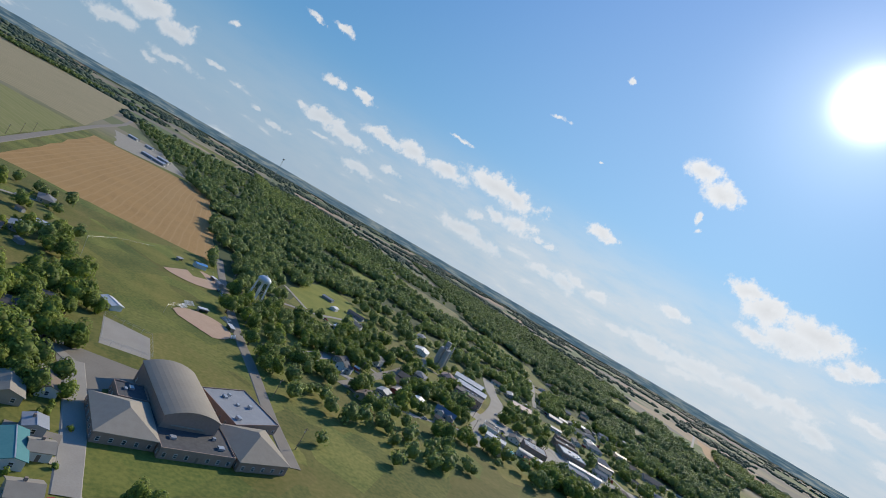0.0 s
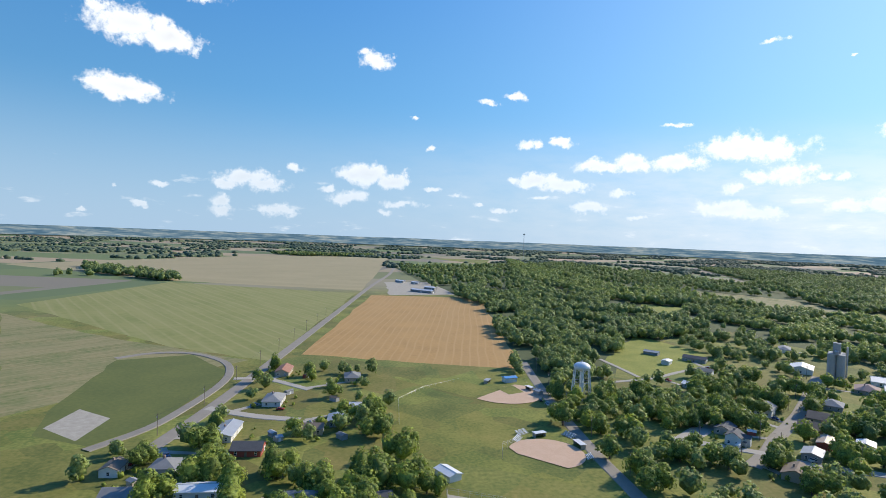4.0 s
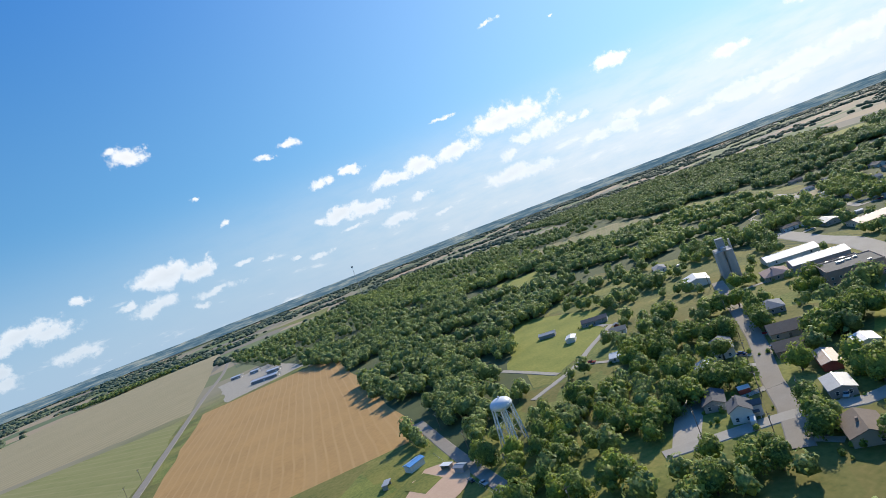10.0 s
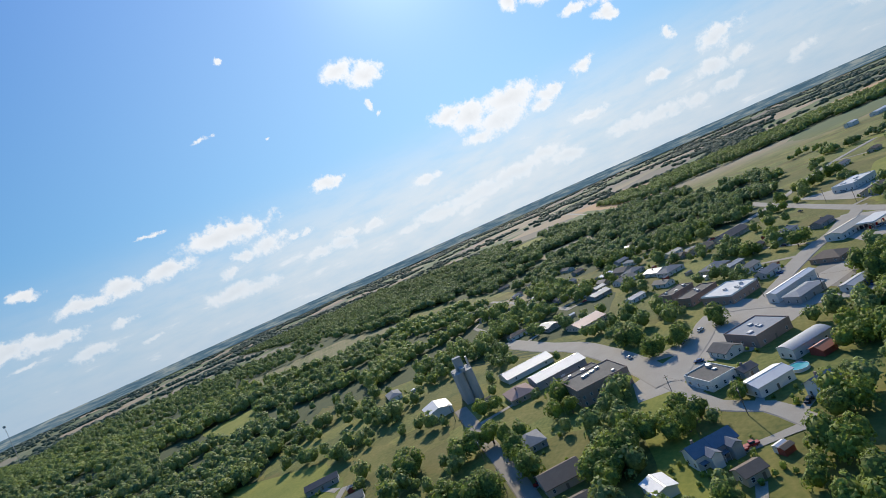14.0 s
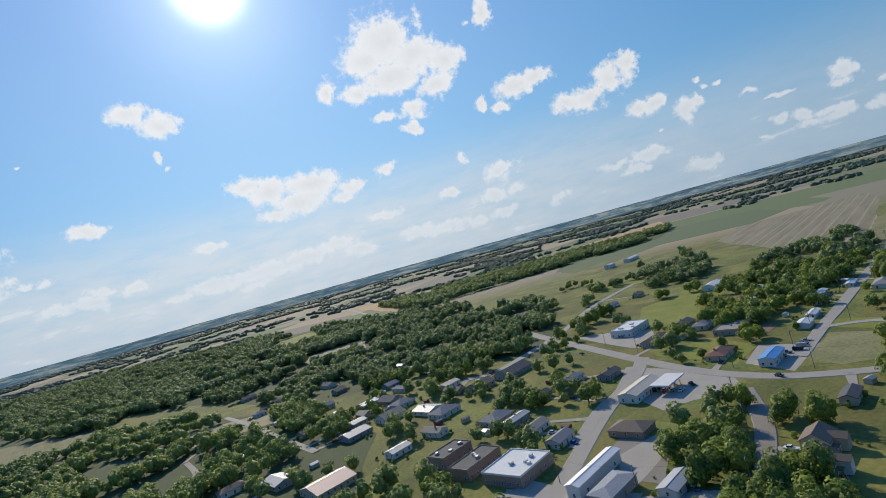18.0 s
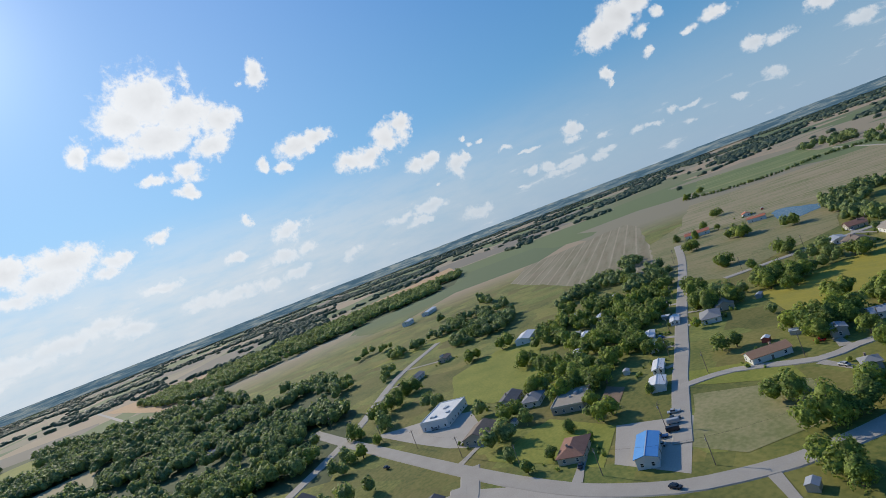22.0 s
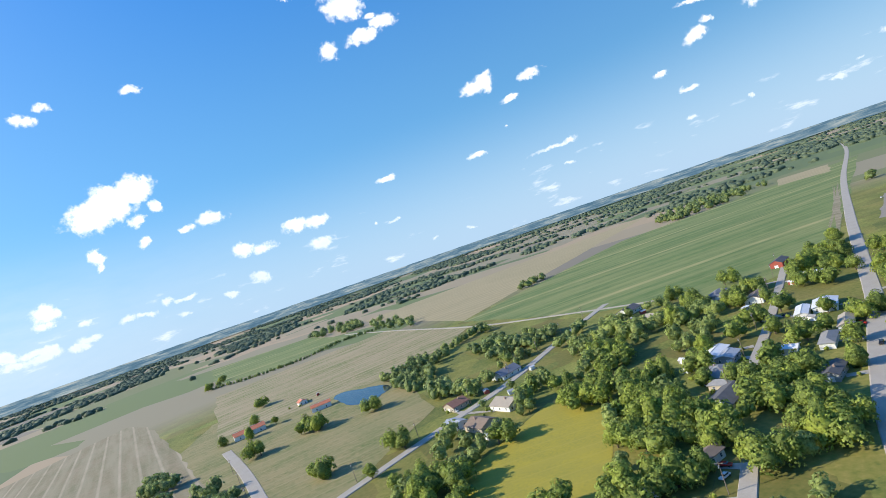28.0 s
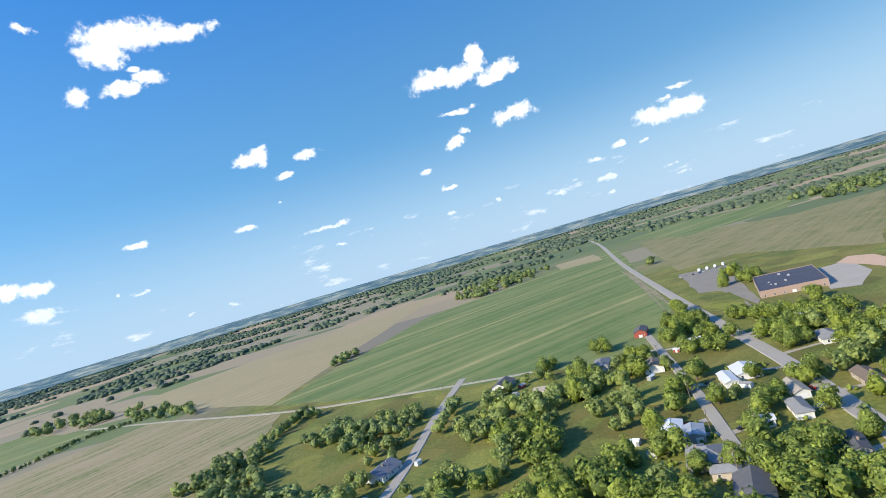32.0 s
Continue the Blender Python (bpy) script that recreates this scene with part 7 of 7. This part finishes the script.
def utility_pole(x, y, h=10.5, turn_deg=0.0):
    ob = thing("utility_pole", x, y, 0, turn_deg, "weathered wooden utility pole with crossarm", "utility pole", "street poles")
    bm = bmesh.new()
    tube(bm, (0, 0, -0.2), (0, 0, h), 0.17, 0.11, 8)
    part("pole", bm, M["wood_pole"], ob)
    bm = bmesh.new()
    block(bm, -1.2, -0.06, h - 0.9, 1.2, 0.06, h - 0.75)
    part("crossarm", bm, M["wood_pole"], ob)
    bm = bmesh.new()
    tube(bm, (0.3, 0.15, h - 2.2), (0.3, 0.15, h - 1.4), 0.2, 0.2, 8)
    part("transformer", bm, M["steel"], ob)


def poles_along(name, side, gap, start=15.0, stop=400.0):
    line = ROADS[name]
    run, mark = 0.0, start
    last = None
    for a, b in zip(line, line[1:]):
        step = (b - a).length
        while run + step > mark and mark < stop:
            p = a.lerp(b, (mark - run) / step)
            d = (b - a).normalized()
            q = p + Vector((-d.y, d.x, 0)) * side
            utility_pole(q.x, q.y, 10.5, math.degrees(math.atan2(d.y, d.x)) + 90)
            if last is not None:
                cable(last, (q.x, q.y, 9.7))
            last = (q.x, q.y, 9.7)
            mark += gap
        run += step


CABLES = []


def cable(a, b):
    CABLES.append((a, b))


for lane, side, gap in (("highway", 9, 42), ("ridge_road", 6, 40), ("elm_street", -6, 36), ("oak_street", 5, 34), ("park_road", -5.5, 45), ("county_road", 6, 48),
                        ("south_street", 5, 40), ("farm_road", 5.5, 45), ("hill_street", -6, 34), ("square_street", 7, 36), ("maple_street", 6, 34), ("green_lane", 5, 36)):
    poles_along(lane, side, gap)


def string_cables():
    ob = thing("overhead_cable", 0, 0, 0, 0, "sagging black overhead power cables", "cable")
    for a, b in CABLES:
        a, b = Vector(a), Vector(b)
        bm = bmesh.new()
        last = None
        for k in range(7):
            f = k / 6
            p = a.lerp(b, f) - Vector((0, 0, 1.0 * 4 * f * (1 - f)))
            if last is not None:
                tube(bm, last, p, 0.02, None, 4)
            last = p
        part("cable_span", bm, M["rubber"], ob)


string_cables()


# ---- driveways from the houses to the nearest street ----
def driveways():
    rng = random.Random(12)
    for x, y, w in HOMES:
        best = min(((q - Vector((x, y, 0))).length, name, q) for name, line in ROADS.items() for q in line[::2] if (q - Vector((x, y, 0))).length > 4)
        d, name, q = best
        if d > 48 or d < w * 0.6 + 5:
            continue
        a, b = Vector((x, y, 0)), q
        way = (b - a).normalized()
        side = Vector((-way.y, way.x, 0))
        off = rng.choice((-1, 1)) * w * 0.35
        a = a + way * w * 0.45 + side * off
        b = b + side * off - way * 2.2
        half = rng.uniform(1.4, 1.9)
        z = 0.175 + rng.uniform(0, 0.02)
        verts = [(p.x + side.x * s * half * k, p.y + side.y * s * half * k, z) for p, k in ((a, 1.0), (a.lerp(b, 0.5), 0.95), (b, 1.3)) for s in (-1, 1)]
        ob = mesh_object("driveway", verts, [(0, 2, 3, 1), (2, 4, 5, 3)], M[rng.choice(("gravel", "concrete", "gravel", "road_light"))])
        tagged(ob, "short pale driveway from house to street", "driveway", kind="structure")
        for f in (0.0, 0.35, 0.7, 1.0):
            p = a.lerp(b, f)
            TAKEN.append((p.x, p.y, half + 0.8))
        if rng.random() < 0.55:
            p = a.lerp(b, rng.uniform(0.15, 0.6))
            car(p.x, p.y, math.degrees(math.atan2(way.y, way.x)), rng.choice(("car_white", "car_silver", "car_black", "car_red", "car_blue")), rng.choice(("car", "car", "pickup")), z)


driveways()
for x, y, r in ((62, 338, 6.0), (76, 343, 5.5), (84, 352, 5.0), (56, 350, 4.5), (70, 330, 4.5), (90, 338, 5.0)):
    tree(x, y, r)

# ---- sheds, shrubs and trucks ----
def garden_shed(x, y, turn_deg, w, l, roof_mat, wall_mat):
    ob = thing("garden_shed", x, y, 0, turn_deg, "small " + wall_mat.split("_")[1] + " garden shed with a low gable roof in a yard", "shed", "garden sheds")
    bm = bmesh.new()
    gable_walls(bm, l, w, 2.1, 0.4)
    part("wall", bm, M[wall_mat], ob)
    bm = bmesh.new()
    roof_gable(bm, l, w, 2.1, 0.4, 0.25, 0.1)
    part("roof", bm, M[roof_mat], ob)
    bm = bmesh.new()
    block(bm, -0.7, -w / 2 - 0.06, 0.05, 0.7, -w / 2, 1.9, 0.02)
    part("double_door", bm, M["paint_white"], ob)


def yard_things():
    rng = random.Random(21)
    grid = {}
    for x, y, r in TAKEN:
        grid.setdefault((int(x // 20), int(y // 20)), []).append((x, y, r))
    bushes, sheds = [], 0
    for x, y, w in HOMES:
        for k in range(9):
            a, d = rng.uniform(0, 6.28), w * 0.5 + rng.uniform(1.6, 9)
            r = rng.uniform(0.6, 1.5)
            bx, by = x + d * math.cos(a), y + d * math.sin(a)
            if free_of_things(grid, bx, by, -3):
                bushes.append((bx, by, r * 0.7, r, 1.0))
        a = rng.uniform(0, 6.28)
        d = w * 0.5 + rng.uniform(11, 17)
        sx, sy = x + d * math.cos(a), y + d * math.sin(a)
        if sheds < 90 and rng.random() < 0.75 and free_of_things(grid, sx, sy, 2):
            sheds += 1
            TAKEN.append((sx, sy, 3))
            garden_shed(sx, sy, rng.choice((40, 55, 130, 145)), rng.uniform(2.4, 3.6), rng.uniform(3.2, 5.5), rng.choice(("metal_grey", "shingle_brown", "shingle_grey", "metal_white")), rng.choice(("siding_white", "siding_tan", "siding_grey", "siding_red")))
    scatter("shrubs", bushes, M["leaves"], "low green garden shrubs beside the houses", WOOD_CROWNS)


yard_things()


def truck(x, y, turn_deg):
    ob = thing("truck", x, y, 0.1, turn_deg, "parked white box truck on the paved forecourt", "truck", "parked trucks")
    bm = bmesh.new()
    block(bm, -4.2, -1.25, 1.0, 1.9, 1.25, 3.6, 0.06)
    part("cargo_box", bm, M["paint_white"], ob)
    bm = bmesh.new()
    block(bm, 2.0, -1.15, 0.7, 3.9, 1.15, 2.6, 0.25)
    part("cab", bm, M["car_white"], ob)
    bm = bmesh.new()
    block(bm, 3.2, -1.0, 1.65, 3.93, 1.0, 2.3, 0.05)
    part("windscreen", bm, M["window_glass"], ob)
    for wx in (-3.0, 2.9):
        for wy in (-1.05, 1.05):
            bm = bmesh.new()
            tube(bm, (wx, wy - 0.14, 0.48), (wx, wy + 0.14, 0.48), 0.48, sides=14)
            part("wheel", bm, M["rubber"], ob)


for k in range(4):
    truck(320 + k * -8.6, -518 + k * 0.9, 244)

# ---- trees round the foot of the water tower ----
for x, y, r in ((70, 369, 5.5), (84, 368, 5.4), (61, 376, 5.2), (93, 375, 5.2), (77, 361, 5.0), (60, 388, 5.0), (66, 360, 4.6), (90, 362, 4.8), (98, 385, 5.2)):
    tree(x, y, r)

# ---- hedgerows between the farm fields ----
tree_row(((1290, -376), (1255, -384), (1199, -394), (1139, -436), (1128, -490), (1122, -538), (1039, -580)), 6, 2.0, 3.6, "hedgerow of bushy trees between two fields")
for x, y, r in ((1288, -372, 6.5), (1296, -384, 6.0), (1280, -388, 5.5)):
    tree(x, y, r, False)
tree_row(((762, -186), (744, -202), (736, -232), (735, -283), (728, -320)), 8, 3.0, 5.0, "belt of leafy trees along a grass strip")

# ---- single trees: place and crown radius ----
for x, y, r in ((-122, 438, 8.5), (-125, 407, 4.6), (-121, 297, 8.2), (-110, 268, 8.5), (-112, 262, 8.4), (-144, 283, 7.6), (-139, 278, 6.6), (-84, 269, 8.5), (-80, 321, 5.8), (-55, 352, 8.5), (-49, 341, 7.6), (-75, 376, 5.1), (-63, 342, 6.1), (-92, 413, 3.8), (-121, 318, 4.4), (-2, 120, 6.4), (-51, 236, 8.5), (-41, 259, 8.5), (-42, 218, 8.5), (-36, 286, 8.5), (-30, 256, 8.5), (-36, 211, 7.8), (-42, 184, 8.5), (-28, 209, 5.2), (-45, 174, 6.8), (-28, 181, 4.6), (-28, 171, 3.3), (-50, 200, 8.5), (-22, 253, 3.6), (51, 335, 8.5),):
    tree(x, y, r)
for x, y, r in ((62, 320, 8.5), (56, 283, 8.5), (79, 313, 8.5), (110, 352, 8.5), (119, 384, 8.5), (118, 332, 8.5), (133, 333, 8.5), (160, 392, 8.5), (179, 393, 8.5), (218, 426, 8.5), (175, 355, 8.5), (147, 333, 8.5), (86, 284, 7.1), (105, 278, 7.2), (129, 280, 8.5), (173, 307, 8.5), (208, 356, 8.5), (174, 288, 8.5), (62, 263, 8.5), (64, 255, 7.4), (114, 376, 6.6), (127, 371, 8.0), (108, 340, 8.5), (107, 326, 6.6), (168, 400, 8.5), (172, 383, 8.5), (190, 381, 8.5), (152, 354, 8.5), (150, 374, 7.0), (153, 324, 8.5),):
    tree(x, y, r)
for x, y, r in ((193, 366, 8.5), (226, 398, 8.5), (235, 375, 8.5), (195, 358, 6.0), (272, 412, 8.5), (214, 318, 8.5), (223, 314, 8.5), (208, 322, 8.5), (273, 366, 8.5), (227, 301, 8.5), (142, 288, 7.6), (171, 273, 8.5), (163, 270, 7.9), (103, 296, 4.9), (110, 283, 6.8), (131, 252, 8.5), (200, 318, 8.5), (256, 359, 7.3), (236, 393, 8.5), (220, 373, 8.2), (306, 329, 8.5), (328, 349, 8.5), (312, 316, 8.5), (326, 312, 8.5), (241, 298, 8.5), (249, 285, 6.4), (180, 276, 7.8), (207, 251, 8.5), (230, 250, 8.5), (181, 245, 8.5),):
    tree(x, y, r)
for x, y, r in ((195, 257, 6.0), (369, 240, 8.1), (344, 233, 8.5), (351, 223, 8.5), (333, 220, 8.5), (310, 231, 8.5), (319, 238, 6.7), (287, 245, 8.5), (286, 227, 8.5), (289, 221, 8.5), (312, 218, 8.5), (275, 233, 8.5), (277, 246, 7.4), (386, 198, 8.2), (374, 188, 5.6), (369, 337, 7.1), (334, 314, 8.5), (331, 305, 6.0), (488, 286, 8.5), (458, 300, 7.6), (451, 270, 7.4), (408, 207, 7.2), (370, 228, 8.5), (358, 223, 8.5), (380, 212, 6.9), (330, 230, 8.5), (322, 228, 8.5), (333, 212, 8.5), (340, 205, 7.8), (323, 212, 7.2),):
    tree(x, y, r)
for x, y, r in ((315, 210, 8.5), (377, 185, 4.7), (488, 206, 3.3), (505, 171, 5.0), (428, 132, 8.5), (429, 124, 8.0), (429, 106, 8.5), (454, 124, 8.5), (500, 64, 8.5), (504, 72, 8.5), (499, 53, 8.5), (518, 101, 7.0), (410, 146, 7.0), (403, 149, 6.7), (630, 44, 8.5), (595, 62, 8.5), (579, 57, 8.5), (585, 20, 8.5), (573, 11, 8.5), (588, 118, 8.5), (661, 84, 8.5), (626, 76, 8.5), (573, 121, 7.9), (556, 118, 7.6), (600, 136, 8.5), (722, 84, 8.5),):
    tree(x, y, r)
for x, y, r in ((729, 103, 8.5), (543, 160, 8.3), (594, 168, 8.5), (553, 166, 8.5), (572, 185, 8.5), (755, 31, 8.5), (818, 24, 8.5), (488, 76, 8.5), (496, 34, 8.5), (487, 24, 8.5), (479, 19, 8.5), (493, -2, 8.5), (487, -22, 8.5), (471, -3, 8.5), (463, 16, 8.5), (508, -47, 8.5), (530, -60, 8.5), (545, -63, 8.5), (472, 70, 7.0), (454, 73, 8.5), (446, 78, 8.5), ):
    tree(x, y, r)
for x, y, r in ((604, 9, 6.5), (564, 24, 7.1), (580, 28, 7.3), (637, -4, 7.1), (568, -29, 8.2), (754, -89, 8.5), (502, -219, 8.5), (470, -226, 6.5), (448, -164, 8.5), (420, -264, 8.5), (414, -236, 8.5), (446, -59, 8.1), (467, -63, 4.1), (456, 14, 8.5), (443, -4, 8.5), (437, 3, 8.5), (424, -54, 8.0), (425, -86, 7.4), (439, -22, 8.5), (519, -259, 8.5), (478, -267, 8.5), (460, -225, 7.8), (474, -196, 7.2), (460, -142, 8.5), (483, -105, 5.4), (465, -50, 8.5), (452, -86, 7.8), (440, -97, 8.2), (451, -48, 7.9),):
    tree(x, y, r)
for x, y, r in ((435, -56, 8.4), (383, -261, 8.5), (402, -272, 8.5), (423, -258, 8.5), (418, -118, 8.5), (372, -154, 8.5), (391, -106, 8.5), (403, -88, 4.2), (374, -176, 8.5), (427, -140, 4.7), (478, -66, 4.7), (783, -53, 8.5), (765, -88, 8.5), (1338, -438, 8.5), (-68, 256, 8.5), (-56, 248, 8.5), (-48, 266, 8.5), (-48, 313, 8.5), (-56, 226, 8.5), (-69, 234, 6.0), (-93, 242, 8.5), (-104, 251, 7.8), (-124, 248, 7.9), (-101, 204, 8.5), (-89, 192, 8.1), (-83, 204, 7.5), (-107, 183, 8.0), (-91, 162, 8.0), (-100, 163, 6.4), (-58, 190, 7.9),):
    tree(x, y, r)
for x, y, r in ((-51, 194, 7.0), (-46, 232, 5.9), (-96, 422, 5.1), (-126, 195, 5.4), (-152, 211, 2.9), (-66, 247, 8.5), (-52, 253, 8.5), (-64, 194, 8.5), (-76, 200, 8.5), (-37, 238, 6.7), (-75, 234, 8.0), (-37, 171, 6.2), (-50, 152, 4.7), (-62, 168, 4.1), (-90, 311, 8.5), (717, -111, 8.5), (939, -192, 8.5), (639, -38, 8.5), (589, 9, 8.5), (675, -11, 8.3), (585, 61, 8.5), (646, 41, 8.5), (494, 72, 8.5), (489, 66, 8.5), (521, 35, 8.2), (429, 113, 7.4), ):
    tree(x, y, r)
for x, y, r in ((506, -10, 8.5), (500, 27, 8.5), (537, -138, 8.5), (550, -140, 8.4), (560, -92, 7.4), (507, -179, 8.5), (498, -203, 8.5), (468, -193, 8.5), (452, -194, 7.7), (456, -125, 8.5), (459, -37, 8.5), (460, -53, 7.4), (408, -128, 8.1), (426, -110, 7.6), (433, -10, 8.5), (492, -40, 8.5), (501, -29, 8.5), (514, -69, 8.5), (532, -77, 8.5), (505, -81, 8.2), (486, -83, 8.2), (470, -58, 5.0), (387, -171, 8.5), (396, -175, 8.5), (434, -248, 8.5), (433, -211, 8.5), (421, -201, 8.5),):
    tree(x, y, r)
for x, y, r in ((402, -224, 8.5), (416, -286, 8.5), (322, -396, 8.5), (319, -437, 8.5), (317, -385, 8.5), (389, -201, 8.5), (380, -196, 8.5), (356, -225, 8.5), (550, 208, 8.5), (546, 178, 8.5), (630, 173, 8.5), (525, 174, 8.5), (711, 197, 8.5), (655, 277, 8.5), (666, 264, 8.5), (690, 251, 8.5), (588, 291, 6.6), (627, 294, 8.1), (600, 279, 5.7), (808, 177, 8.5), (708, 168, 8.5), (678, 137, 8.5), (510, 146, 2.5), (506, 191, 2.9), (502, 177, 4.7), (486, 218, 3.2), (375, -242, 8.5), (365, -236, 8.5), (370, -205, 8.5), (357, -206, 8.5),):
    tree(x, y, r)
for x, y, r in ((341, -212, 8.3), (334, -256, 7.3), (358, -177, 8.5), (363, -156, 8.5), (348, -166, 8.5),):
    tree(x, y, r)

for x, y, r in ((311, -441, 6.5), (325, -379, 5.5), (404, -327, 6.5), (403, -319, 5.5), (407, -277, 6.5), (423, -293, 5.5), (333, -259, 6.5), (357, -194, 5.5), (342, -391, 6.5), (387, -184, 5.5), (840, -95, 5.0), (872, -128, 5.0), (866, -88, 4.5), (838, -122, 4.0)):
    tree(x, y, r, False)

# ---- woods ----
WOODS.append(((90, 813), (51, 464), (50, 370), (77, 413), (120, 432), (173, 547), (259, 605), (393, 682), (765, 886), (1788, 1954), (833, 1399), (675, 2310), (145, 1780), (-32, 1675), (30, 1117)))
WOODS.append(((461, 2494), (287, 1420), (308, 895), (423, 916), (342, 629), (368, 555), (386, 463), (347, 376), (469, 405), (564, 496), (632, 705), (647, 982), (422, 1208)))
WOODS.append(((1248, 2296), (793, 1044), (710, 724), (582, 508), (616, 409), (575, 307), (710, 296), (1062, 496), (1352, 869), (1586, 1654), (1463, 2184)))
WOODS.append(((570, 519), (1516, 1221), (1286, 843), (946, 572), (750, 320), (661, 310), (598, 375), (619, 479)))
WOODS.append(((602, 172), (515, 134), (705, 5), (880, -37), (787, 94), (642, 169)))
WOODS.append(((529, -43), (507, -30), (488, 19), (474, -7), (488, -107), (545, -183), (581, -170), (579, -74)))
WOODS.append(((574, -58), (509, -30), (499, 20), (483, 1), (463, 26), (462, -6), (479, -48), (478, -109), (508, -151), (564, -191), (580, -91)))
WOODS.append(((528, -56), (486, -46), (465, -129), (483, -203), (529, -196), (563, -164)))
WOODS.append(((468, -59), (474, -24), (449, -12), (429, -42), (434, -69), (458, -78)))
WOODS.append(((765, -183), (733, -324), (581, -227), (602, -110), (658, -105)))
WOODS.append(((-735, 1373), (-400, 1085), (-451, 1064), (-648, 1206)))
WOODS.append(((-537, 2342), (61, 2488), (-403, 2256)))
WOODS.append(((1576, 829), (1757, 21), (1486, 90), (1222, 611)))
THIN.append(len(WOODS))
WOODS.append(((508, 458), (1015, 828), (987, 626), (763, 398), (624, 316), (603, 316), (573, 342), (569, 367), (529, 378), (552, 414), (490, 399)))
WOODS.append(((731, 118), (732, 7), (600, 48), (514, 129), (532, 182), (608, 167)))
WOODS.append(((740, 237), (916, 236), (1035, 170), (1053, 121), (885, 110), (776, 144), (759, 185), (728, 205)))
WOODS.append(((823, 320), (970, 297), (949, 245), (792, 242), (746, 281)))
WOODS.append(((829, 392), (942, 388), (886, 326), (799, 312), (716, 328), (738, 362)))
plant_woods()
